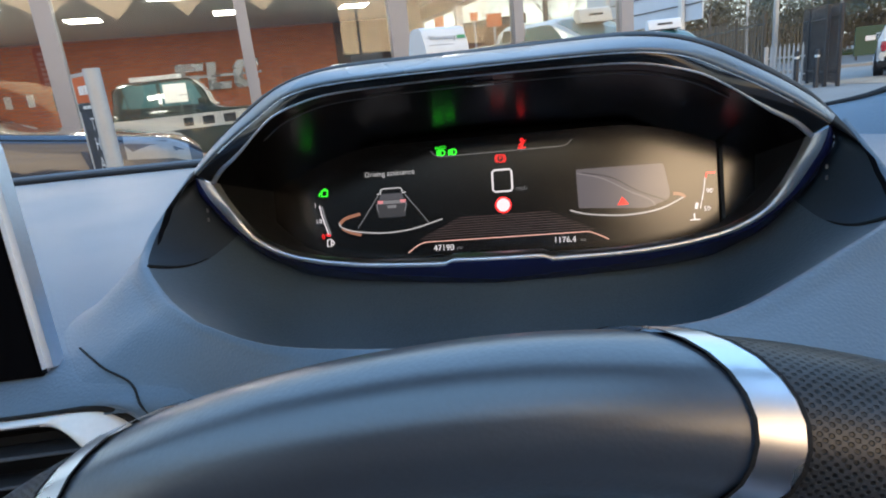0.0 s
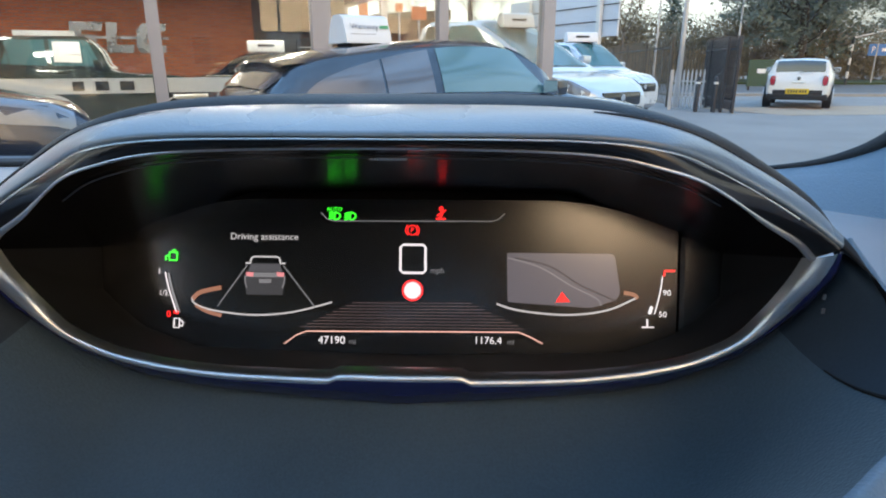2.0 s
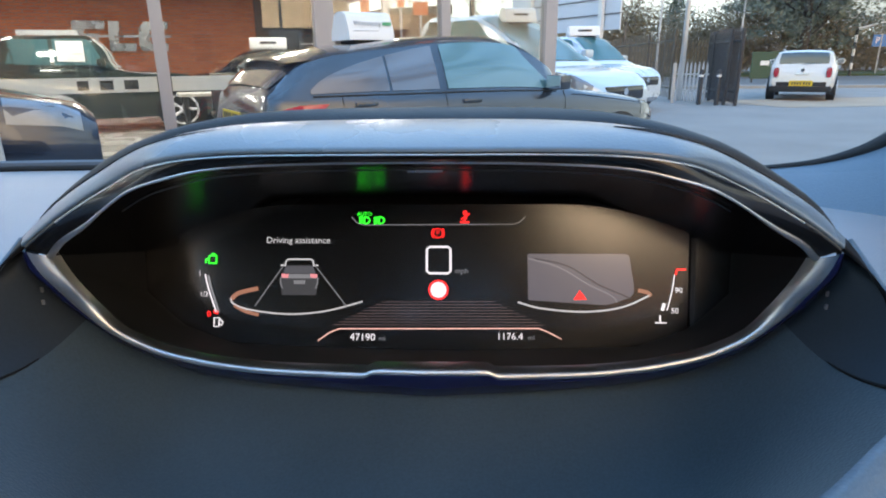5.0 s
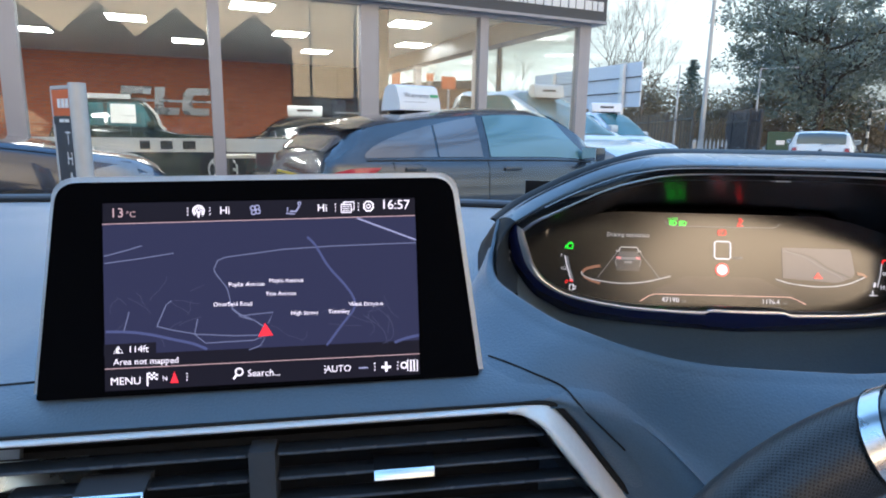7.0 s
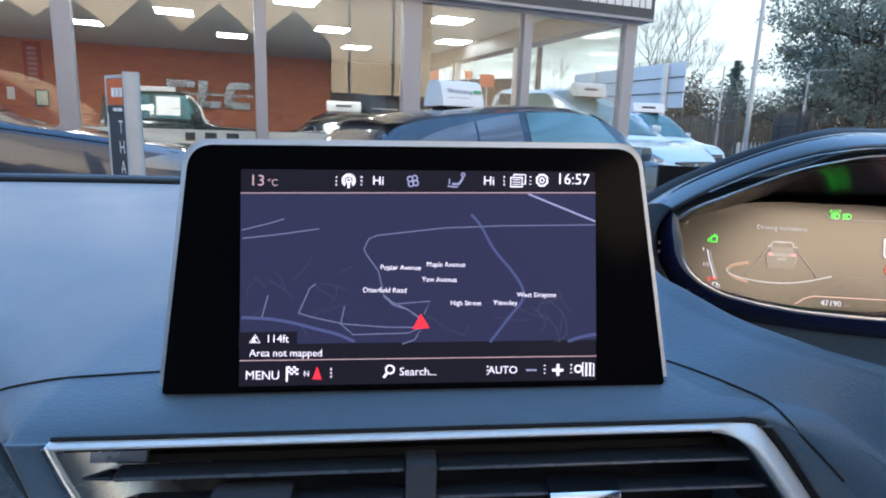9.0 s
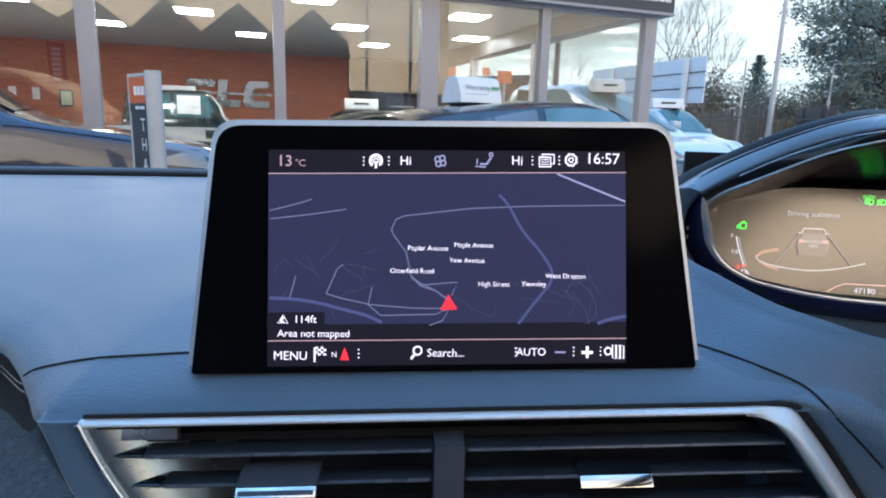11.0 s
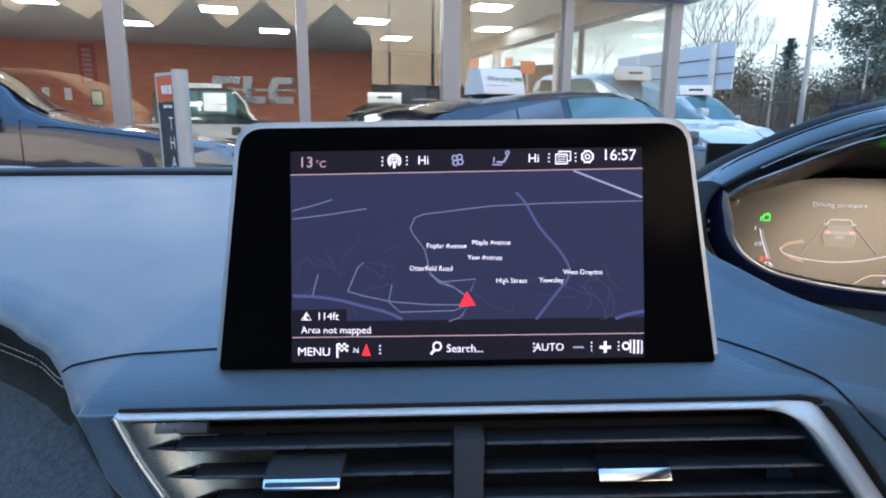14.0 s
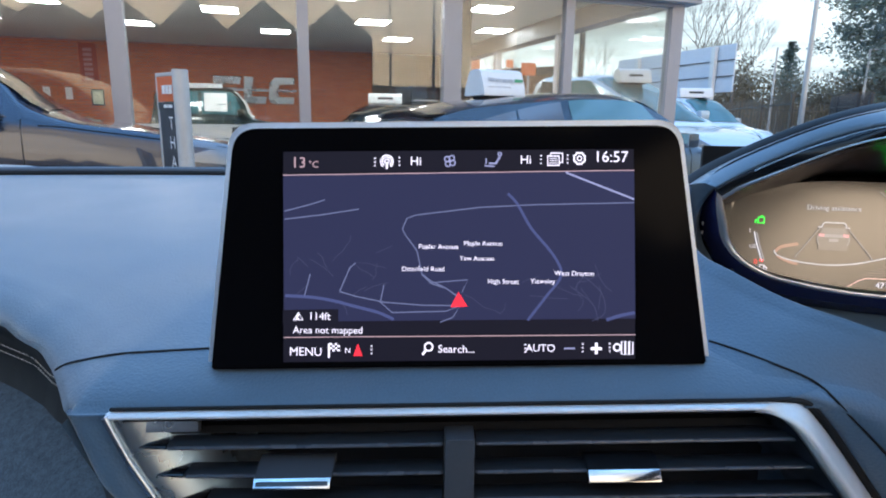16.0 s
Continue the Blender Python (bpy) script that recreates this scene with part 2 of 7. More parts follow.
fabric = mat("grey_melange_cloth", (0.085, 0.102, 0.118), 0.9, var=0.6, scale=220, fine=900, bump=0.5, bump_scale=1200)
thread = mat("pale_stitching", (0.45, 0.4, 0.34), 0.7, var=0.1, scale=300)
seam_dark = mat("dark_joint", (0.006, 0.006, 0.007), 0.8, var=0.0)
rubber = mat("black_rubber", (0.012, 0.012, 0.013), 0.7, var=0.1, scale=20)
headliner = mat("black_headliner", (0.035, 0.035, 0.036), 0.95, var=0.08, scale=60, fine=800)
tinted_pane = pane_mat("dark_privacy_pane", 0.05, (0.1, 0.1, 0.1))
windscreen_glass = pane_mat("windscreen_glass", 0.03, (0.93, 0.96, 0.95))
showroom_glass = pane_mat("showroom_glass", 0.060, (0.94, 0.95, 0.93))
side_glass = pane_mat("clear_side_glazing", 0.02, (0.98, 0.985, 0.98))
car_glass = mat("tinted_car_glass", (0.02, 0.03, 0.035), 0.05, var=0.0, spec=1.0, coat=1.0)
car_glass_teal = mat("green_tinted_car_glass", (0.075, 0.17, 0.19), 0.06, var=0.0, spec=1.0, coat=1.0)
privacy_glass = mat("dark_privacy_glass", (0.085, 0.080, 0.088), 0.05, var=0.0, spec=1.0, coat=1.0)
alu_frame = mat("grey_coated_aluminium", (0.36, 0.35, 0.37), 0.4, var=0.06, scale=3, fine=60)
fascia_grey = mat("dark_grey_fascia", (0.07, 0.07, 0.075), 0.5, var=0.08, scale=2, fine=50)
orange_wall = mat("orange_painted_wall", (0.72, 0.17, 0.06), 0.55, var=0.1, scale=1.2, fine=30)
ceiling_grey = mat("grey_ceiling", (0.46, 0.46, 0.44), 0.9, var=0.06, scale=1.5, fine=40)
show_floor = mat("grey_showroom_tiles", (0.42, 0.40, 0.38), 0.25, var=0.1, scale=1.5, fine=30)
lamp_panel = mat("lit_ceiling_panel", (1.0, 0.97, 0.92), emit=25.0)
white_gloss = mat("white_gloss_panel", (0.75, 0.75, 0.73), 0.3, var=0.05, scale=3)
white_card = mat("white_card", (0.78, 0.79, 0.8), 0.6, var=0.04, scale=8)
sign_orange = mat("orange_sign_face", (0.62, 0.13, 0.03), 0.4, var=0.06, scale=10)
sign_grey = mat("dark_grey_sign_face", (0.05, 0.052, 0.06), 0.4, var=0.06, scale=10)
letter_white = mat("white_lettering", (0.8, 0.8, 0.8), 0.5, var=0.0)
letter_dark = mat("dark_lettering", (0.04, 0.045, 0.05), 0.5, var=0.0)
letter_green = mat("green_lettering", (0.1, 0.4, 0.2), 0.5, var=0.0)
asphalt = mat("worn_asphalt", (0.255, 0.243, 0.235), 0.85, var=0.3, scale=0.6, fine=45, bump=0.4, bump_scale=60)
road_asphalt = mat("road_asphalt", (0.15, 0.15, 0.153), 0.8, var=0.22, scale=0.3, fine=25, bump=0.3, bump_scale=50)
paving_buff = mat("buff_block_paving", (0.4, 0.31, 0.23), 0.85, var=0.2, scale=0.8, fine=20, bump=0.4, bump_scale=18)
kerb_stone = mat("grey_kerb_concrete", (0.3, 0.29, 0.27), 0.85, var=0.15, scale=2, fine=50)
slate = mat("dark_roof_sheet", (0.03, 0.03, 0.034), 0.8, var=0.15, scale=0.5, fine=12)
bark = mat("grey_brown_bark", (0.07, 0.055, 0.042), 0.9, var=0.3, scale=3, fine=40, bump=0.5, bump_scale=30)
bark_pale = mat("pale_grey_bark", (0.15, 0.125, 0.10), 0.9, var=0.3, scale=3, fine=40, bump=0.4, bump_scale=30)
leaf_dark = mat("dark_evergreen_leaf", (0.15, 0.17, 0.125), 0.6, var=0.5, scale=0.5, fine=9)
leaf_fir = mat("fir_needles", (0.11, 0.135, 0.095), 0.7, var=0.4, scale=0.8, fine=12)
leaf_hedge = mat("brown_green_hedge", (0.23, 0.185, 0.115), 0.8, var=0.5, scale=0.4, fine=8)
grass_mat = mat("rough_grass", (0.05, 0.075, 0.025), 0.9, var=0.35, scale=0.8, fine=30)
fence_dark = mat("dark_painted_steel", (0.03, 0.033, 0.04), 0.5, var=0.1, scale=4)
galv = mat("galvanised_steel", (0.5, 0.5, 0.5), 0.5, metal=0.3, var=0.1, scale=4, fine=60)
board_back = mat("pale_sheet_metal", (0.64, 0.68, 0.74), 0.5, metal=0.0, var=0.08, scale=1.0, fine=20)
plate_yellow = mat("yellow_plate", (0.72, 0.5, 0.03), 0.4, var=0.04, scale=20)
tail_red = mat("red_lamp_lens", (0.42, 0.025, 0.045), 0.1, var=0.0, coat=0.6)
lamp_clear = mat("clear_lamp_lens", (0.24, 0.26, 0.29), 0.1, metal=0.4, var=0.1, scale=25)
alloy = mat("silver_alloy", (0.5, 0.5, 0.52), 0.3, metal=0.8, var=0.06, scale=20)


def paint(name, color, metal=0.3, rough=0.3):
    return mat(name, color, rough, metal=metal, var=0.05, scale=3, fine=400, coat=1.0, rvar=0.03)


def brick_mat():
    m = bpy.data.materials.new("orange_red_brickwork")
    m.use_nodes = True
    nt = m.node_tree
    b = nt.nodes["Principled BSDF"]
    b.inputs["Roughness"].default_value = 0.9
    co = nt.nodes.new("ShaderNodeTexCoord")
    mp = nt.nodes.new("ShaderNodeMapping")
    mp.inputs["Rotation"].default_value = (radians(90), 0, 0)
    br = nt.nodes.new("ShaderNodeTexBrick")
    br.inputs["Scale"].default_value = 1.0
    br.inputs["Brick Width"].default_value, br.inputs["Row Height"].default_value = 0.225, 0.075
    br.inputs["Mortar Size"].default_value = 0.01
    br.inputs["Color1"].default_value, br.inputs["Color2"].default_value = (0.60, 0.175, 0.065, 1), (0.50, 0.13, 0.05, 1)
    br.inputs["Mortar"].default_value = (0.28, 0.2, 0.15, 1)
    nt.links.new(co.outputs["Object"], mp.inputs["Vector"])
    nt.links.new(mp.outputs["Vector"], br.inputs["Vector"])
    nt.links.new(br.outputs["Color"], b.inputs["Base Color"])
    return m


brick = brick_mat()


# ---- the car that the camera sits in ----
CX = -0.03   # centre line of the car


def screen_edge(x):
    """Where the dashboard meets the windscreen."""
    return 0.95 - 0.30 * (x - CX) ** 2


PAD_LEFT = [(-0.9, 0.43), (-0.40, 0.405), (-0.31, 0.372), (-0.275, 0.350), (-0.245, 0.336), (-0.215, 0.313), (-0.19, 0.291), (-0.174, 0.276), (-0.165, 0.270)]


def pad_front(x):
    v = 0.303 + 0.2 * x if x > -0.165 else lerp_table(PAD_LEFT, x)[0]
    return v + (0.287 - v) * sstep(0.20, 0.32, x)


PAD_MID = [(0, 1.116), (0.25, 1.112), (0.5, 1.105), (0.75, 1.097), (0.88, 1.091), (0.94, 1.087), (0.97, 1.082), (0.99, 1.0765), (1, 1.071)]
PAD_DRV = [(0, 1.116), (0.3, 1.110), (0.7, 1.101), (0.86, 1.0940), (0.90, 1.0895), (0.93, 1.0835), (0.955, 1.0745), (0.975, 1.058), (0.99, 1.03), (1, 0.985)]


def pad_z(x, t, hollow=True):
    w = sstep(0.19, 0.34, x)
    z = lerp_table(PAD_MID, t)[0] * (1 - w) + lerp_table(PAD_DRV, t)[0] * w
    z += 0.026 * max(-0.19, min(0.2, x)) * sstep(0.7, 1.0, t) * (1 - w)
    y = screen_edge(x) + (pad_front(x) - screen_edge(x)) * t
    if not hollow:
        return z
    half = 0.122 + 0.012 * sstep(0, 0.12, abs(x - 0.335)) if y > 0.53 else 0.1905
    r = (abs((x - 0.335) / 0.222) ** 4 + abs((y - 0.53) / half) ** 4) ** 0.25
    return z - 0.06 * (1 - sstep(0.80, 0.955, r))


def pad_point(x, t, lift=0.0):
    y = screen_edge(x) + (pad_front(x) - screen_edge(x)) * t
    return Vector((x, y, pad_z(x, t) + lift))


def pad_at(x, y, lift=0.0):
    t = (screen_edge(x) - y) / (screen_edge(x) - pad_front(x))
    return Vector((x, y, pad_z(x, max(0, min(1, t))) + lift))


def pad_level(x, y):
    """Height of the pad as if the hollow for the instruments were filled."""
    t = (screen_edge(x) - y) / (screen_edge(x) - pad_front(x))
    return pad_z(x, max(0, min(1, t)), False)


def pad_inward(x):
    """Level direction that leads in under the pad's front edge."""
    f = (pad_front(x + 0.004) - pad_front(x - 0.004)) / 0.008
    return Vector((-f, 1, 0)).normalized()


def build_dashboard():
    dash = thing("dashboard", "charcoal soft-touch car dashboard under the windscreen", "dashboard")
    xs = list(lin(-0.88, -0.3, 16)) + list(lin(-0.28, -0.21, 10)) + list(lin(-0.206, -0.15, 22)) + list(lin(-0.14, 0.6, 75)) + list(lin(0.63, 0.82, 8))
    ts = list(lin(0, 0.85, 40)) + list(lin(0.86, 1, 15))
    rows = []
    for x in xs:
        row = [pad_point(x, t) for t in ts]
        p = row[-1]
        w = sstep(0.178, 0.197, x)
        tuck = 1 - sstep(-0.173, -0.166, x)
        row += [p + Vector((0, 0.003 - 0.006 * w, -0.002 - 0.003 * w)), p + Vector((0, 0.012 - 0.014 * w, -0.004 - 0.014 * w)), p + Vector((0, 0.05 - 0.045 * w, -0.01 - 0.03 * w)), p + Vector((0, 0.06 - 0.04 * w, -0.30))]
        if tuck > 0:
            inw = pad_inward(x)
            hang = [inw * 0.003 + Vector((0, 0, -0.003)), inw * 0.016 + Vector((0, 0, -0.004)), inw * 0.030 + Vector((0, 0, -0.006)), inw * 0.07 + Vector((0, 0, -0.30))]
            row = row[:-4] + [a.lerp(p + b, tuck) for a, b in zip(row[-4:], hang)]
        rows.append(row)
    part("top_pad", grid(rows), soft_pad, dash, smooth="all")
    # dark gap and black strip along the foot of the windscreen
    gap = [Vector((x, screen_edge(x) - 0.012, 1.118)) for x in lin(-0.86, 0.8, 60)]
    part("defroster_slot", tube(gap, 0.004, 8), seam_dark, dash, "dark slot at the foot of the windscreen")
    lip = [Vector((x, screen_edge(x) + 0.004, 1.119)) for x in lin(-0.86, 0.8, 60)]
    part("windscreen_lip", tube(lip, 0.007, 8), pad_smooth, dash)
    # seams of the centre fascia
    left = smooth_line([pad_at(x, y, 0.0004) for x, y in ((-0.116, 0.3235), (-0.1407, 0.316), (-0.1678, 0.3090), (-0.190, 0.3095), (-0.204, 0.3110), (-0.212, 0.3120))], 8)
    part("fascia_seam", tube(left, 0.0006, 6), seam_dark, dash)
    right = smooth_line([Vector(p) + Vector((0, -0.0002, 0.0003)) for p in ((0.1316, 0.3709, 1.0921), (0.1441, 0.3623, 1.0912), (0.158, 0.3541, 1.0888), (0.1708, 0.3505, 1.0851), (0.1774, 0.3468, 1.0821), (0.1832, 0.3411, 1.0771), (0.1895, 0.3405, 1.0705), (0.2, 0.3407, 1.0604), (0.212, 0.342, 1.0485))], 8)
    part("fascia_seam", tube(right, 0.0006, 6), seam_dark, dash)
    # side of the centre stack and the passenger's recess
    run = [(-0.1752, 1.0655), (-0.1735, 1.0625), (-0.1679, 1.0510), (-0.1595, 1.0360), (-0.1500, 1.024), (-0.135, 1.0), (-0.11, 0.95)]
    V0 = lambda x, y, z: Vector((0.005 + 0.98 * x - 0.197 * y, 0.304 + 0.197 * x + 0.98 * y, z))
    outline = smooth_line([V0(x, -0.004, z) for x, z in run], 5)
    cheek = [[p + (0.16 * k) * Vector((-0.25, 0.97, 0)) + Vector((-0.002 * math.sin(math.pi * k), 0, 0)) for k in lin(0, 1, 8)] for p in outline]
    part("stack_cheek", grid(cheek), shaded_skin, dash, smooth="all")
    edge_in = [V0(x, y, z) for x, y, z in ((-0.1570, -0.0008, 1.0640), (-0.1510, -0.0022, 1.0520), (-0.1435, -0.0035, 1.0370), (-0.1370, -0.0035, 1.024), (-0.125, -0.0035, 1.0), (-0.10, -0.0035, 0.95))]
    edge_out = [V0(x, y, z) for x, y, z in ((-0.1725, -0.0004, 1.0640), (-0.1672, -0.0020, 1.0520), (-0.1605, -0.0040, 1.0370), (-0.1510, -0.0045, 1.024), (-0.136, -0.0045, 1.0), (-0.11, -0.0045, 0.95))]
    skin = []
    for k in range(-1, 9):
        f = max(0, k) / 8
        x = -0.1675 + 0.0205 * f
        bow = Vector((0, -0.0030 * math.sin(math.pi * min(1.0, f * 1.1)), 0))
        back = Vector((-0.003, 0.014, -0.001)) if k < 0 else Vector((0, 0, 0))
        col = [pad_point(x, 0.972, -0.0012), pad_point(x, 0.988, -0.0001), pad_point(x, 0.998, 0.0004), Vector((x, pad_front(x) - 0.0010, 1.0690)) + bow * 0.2] + [p.lerp(q, f) + bow * min(1.0, 0.35 + 0.35 * i) for i, (p, q) in enumerate(zip(edge_out, edge_in))]
        skin.append([p + back * sstep(0, 3, i) for i, p in enumerate(smooth_line(col, 5))])
    part("fascia_side", grid(skin), soft_pad, dash, smooth="all")
    # skin between the vents' leg and the seam on the driver's side
    V1 = lambda x, y, z: V0(x, y, z + 0.001 + 0.026 * x)
    near = smooth_line([V1(0.1560, -0.001, 1.0752), V1(0.1685, 0.002, 1.0717), V1(0.1800, 0.004, 1.0603), V1(0.1965, 0.004, 1.0395), V1(0.2150, 0.004, 1.0145), V1(0.2370, 0.004, 0.985)], 6)
    far = smooth_line([(0.1774, 0.3468, 1.0817), (0.1832, 0.3411, 1.0768), (0.1895, 0.3405, 1.0702), (0.2, 0.3407, 1.0601), (0.212, 0.342, 1.0480), (0.2480, 0.346, 1.0120)], 6)
    part("fascia_side", grid([[p.lerp(q, f) + Vector((0, -0.0016, 0.0008)) * math.sin(math.pi * f) for f in (0.0, 0.12, 0.35, 0.6, 0.85, 1.0)] for p, q in zip(near, far)]), soft_pad, dash, smooth="all")
    # stitched band under the pad's edge, on the passenger's side
    under = lambda x, a, b: pad_point(x, 1.0) + pad_inward(x) * a + Vector((0, 0, b))
    bx = lin(-0.88, -0.30, 20) + lin(-0.295, -0.172, 46)
    band = [[under(x, 0.0035, -0.0035), under(x, 0.008, -0.008), under(x, 0.013, -0.018), under(x, 0.017, -0.032), under(x, 0.018, -0.046), under(x, 0.014, -0.060)] for x in bx]
    part("stitched_band", grid(band), stitched_black, dash, "black leather band with pale stitching", smooth="all")
    for a, b in ((0.0172, -0.0290), (0.0182, -0.0350)):
        bm = bmesh.new()
        x = -0.60
        while x < -0.176:
            step = 0.0035 / math.hypot(1, (pad_front(x + 0.002) - pad_front(x - 0.002)) / 0.004)
            tube([under(x, a - 0.0025, b), under(x + step, a - 0.0025, b)], 0.0005, 5, bm=bm)
            x += step * 1.65
        tagged(part("stitching", bm, thread, dash), kind="stuff")
    cloth = [[under(x, 0.022, -0.058), under(x, 0.0, -0.068), under(x, -0.03, -0.10), under(x, -0.045, -0.15), under(x, -0.03, -0.3)] for x in lin(-0.88, -0.30, 20) + lin(-0.29, -0.17, 16)]
    part("cloth_panel", grid(cloth), fabric, dash, "grey melange cloth dashboard insert", smooth="all")
    part("cloth_trim", tube([pad_point(x, 1.0) + Vector((0, -0.047, -0.155)) for x in lin(-0.88, -0.2, 30)], 0.004, 8), satin_chrome, dash, "thin chrome strip under the cloth")
    return dash


build_dashboard()


# ---- air vents in the centre stack ----
VM = Matrix(((0.98, -0.197, 0, 0.005), (0.197, 0.98, 0, 0.304), (0.026, 0, 1, 0.001), (0, 0, 0, 1)))


slat_black = mat("satin_black_slat", (0.012, 0.014, 0.018), 0.4, spec=0.4, var=0.06, scale=30, fine=500)
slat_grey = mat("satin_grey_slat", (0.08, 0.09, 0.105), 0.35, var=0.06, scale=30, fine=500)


slat_satin = mat("satin_charcoal_slat", (0.026, 0.031, 0.038), 0.36, spec=0.6, var=0.08, scale=40, fine=600)
leg_silver = mat("satin_silver_leg", (0.95, 0.92, 0.87), 0.34, metal=0.0, spec=0.9, coat=0.6, var=0.05, scale=25, fine=400, rvar=0.05)


bar_silver = mat("satin_silver_bar", (0.90, 0.90, 0.90), 0.40, metal=0.3, spec=0.9, var=0.05, scale=25, fine=400, rvar=0.05)
plate_silver = mat("pale_satin_silver", (0.48, 0.55, 0.57), 0.28, metal=0.85, var=0.04, scale=30, fine=400, rvar=0.04)
# lighter grey that paints the highlight on the slats' fronts
slat_highlight = mat("painted_slat_highlight", (0.10, 0.115, 0.14), 0.28, var=0.05, scale=30, fine=400, spec=0.8)


def build_vents():
    vent = thing("air_vent", "pair of centre air vents in one chrome frame", "air vent")
    V = lambda x, y, z: VM @ Vector((x, y, z))
    # near-black sheets stand in for the shade deep inside the vents
    part("cavity_shade_back", box((-0.005, 0.05, 1.01), (0.36, 0.012, 0.10), 0, VM), void_black, vent)
    part("cavity_shade_roof", box((0.005, 0.034, 1.060), (0.32, 0.055, 0.004), 0, VM), void_black, vent)
    # chrome frame: a thin bar along the top, a thin bevel down the left, a broad leg down the right
    bar = [[V(x, y, z) for y, z in ((0.001, 1.0738), (-0.0030, 1.0739), (-0.0052, 1.0732), (-0.0058, 1.0722), (-0.0050, 1.0714), (0.0, 1.0709))] for x in lin(-0.1545, 0.147, 14)]
    part("top_trim", grid(bar), bar_silver, vent, "thin polished top trim", smooth="all")
    part("trim_backing", grid([[V(x, 0.004, 1.0705), V(x, -0.002, 1.0705), V(x, -0.003, 1.0695), V(x, 0.03, 1.0665)] for x in lin(-0.152, 0.152, 12)]), black_gloss, vent, smooth=True)
    outer = smooth_line([(0.145, 1.0739), (0.1524, 1.0737), (0.1655, 1.071), (0.1775, 1.0595), (0.1938, 1.039), (0.2033, 1.0264), (0.235, 0.985)], 8)
    inner = smooth_line([(0.140, 1.0709), (0.1482, 1.0694), (0.1576, 1.063), (0.1704, 1.046), (0.1857, 1.0263), (0.196, 1.0135), (0.220, 0.975)], 8)
    leg = []
    for j, (o, i) in enumerate(zip(outer, inner)):
        f = sstep(2, 24, j)
        ys = [-0.0052 + (y + 0.0052) * f for y in (0.014, 0.004, 0.0010, -0.0150, -0.0140, 0.025)]
        leg.append([V(o[0] + 0.001 * f, ys[0] + 0.004 * (1 - f), o[1] - 0.0004 * (1 - f)), V(o[0], ys[1], o[1]), V(o[0] - 0.0012 * f, ys[2], o[1] - 0.0006)]
                   + [V((o[0] - 0.0012 * f) * (1 - k) + (i[0] + 0.0016 * f) * k, ys[2] * (1 - k) + ys[3] * k - 0.0008 * math.sin(math.pi * k), (o[1] - 0.0006) * (1 - k) + (i[1] + 0.0005 + 0.003 * f) * k) for k in (0.25, 0.5, 0.75)]
                   + [V(i[0] + 0.0016 * f, ys[3], i[1] + 0.0005 + 0.003 * f), V(i[0], ys[4], i[1] + 0.0024 * f), V(i[0] - 0.004 * f, ys[5], i[1])])
    part("right_trim", grid(leg), leg_silver, vent, "broad satin silver leg", smooth="all")
    groove = [V(x, -0.0015, 1.0750) for x in lin(-0.1535, 0.140, 12)] + [V(o[0] + 0.0014 * sstep(4, 16, j), -0.0015 + 0.005 * sstep(4, 24, j), o[1] + 0.0011 - 0.0003 * sstep(4, 20, j)) for j, o in enumerate(outer) if j > 2]
    part("trim_groove", tube(groove, [0.0010 + 0.0010 * sstep(12, 28, j) for j in range(len(groove))], 8), seam_dark, vent, "dark groove round the trim", smooth=True)
    wall = [[V(i[0] - 0.0012, -0.010 * sstep(2, 24, j), i[1] + 0.001), V(i[0] - 0.006, 0.010, i[1] - 0.001), V(i[0] - 0.010, 0.04, i[1] - 0.004)] for j, i in enumerate(inner)]
    part("right_cheek", grid(wall[6:]), slat_satin, vent, "dark inner cheek beside the leg", smooth="all")
    side = smooth_line([(-0.1545, 1.0730, 0), (-0.1460, 1.052, 0), (-0.1335, 1.028, 0), (-0.1115, 0.985, 0)], 6)
    part("left_trim", tube([V(p.x, -0.0052, p.y) for p in side], 0.0017, 10), satin_chrome, vent, "thin chrome bevel", smooth=True)
    hollow = [[V(p.x + dx, dy, p.y - 0.0004) for dx, dy in ((0.0010, -0.0040), (0.0040, -0.0034), (0.0090, -0.0010), (0.0150, 0.0034), (0.0210, 0.0098), (0.0270, 0.0180), (0.0330, 0.0290), (0.0380, 0.0420))] for p in side]
    part("left_plate", grid(hollow), plate_silver, vent, "hollow chrome plate behind the slat tips", smooth="all")
    part("plate_step", box((-0.1285, 0.0035, 1.0655), (0.0265, 0.004, 0.0085), 0.0008, VM @ Matrix.Translation((0, 0.0035, 1.0655)) @ pose(0, 0, 0, -18) @ Matrix.Translation((0, -0.0035, -1.0655))), satin_chrome, vent, "small chrome step at the corner", smooth=True)
    part("bottom_trim", box((0.045, -0.003, 0.972), (0.36, 0.012, 0.006), 0.002, VM), satin_chrome, vent)
    # rounded slats with leaf-shaped tips
    prof = [(0.007, 0.0004), (0.003, 0.0010), (-0.0012, 0.0011), (-0.0034, 0.0004), (-0.0040, -0.0006), (-0.0028, -0.0015), (0.003, -0.0015), (0.007, -0.0010)]
    for z, xa, xb in ((1.0567, -0.1285, 0.157), (1.0422, -0.1215, 0.169), (1.0280, -0.1130, 0.180), (1.0140, -0.1050, 0.190)):
        for a, b in ((xa, -0.0015), (0.0140, xb + 0.009)):
            bm = grid([[V(x, y, z + h) for y, h in prof] for x in (a, a + 0.0008, b - 0.0008, b)], close_v=True)
            slat = part("slat", bm, slat_satin, vent, smooth=True)
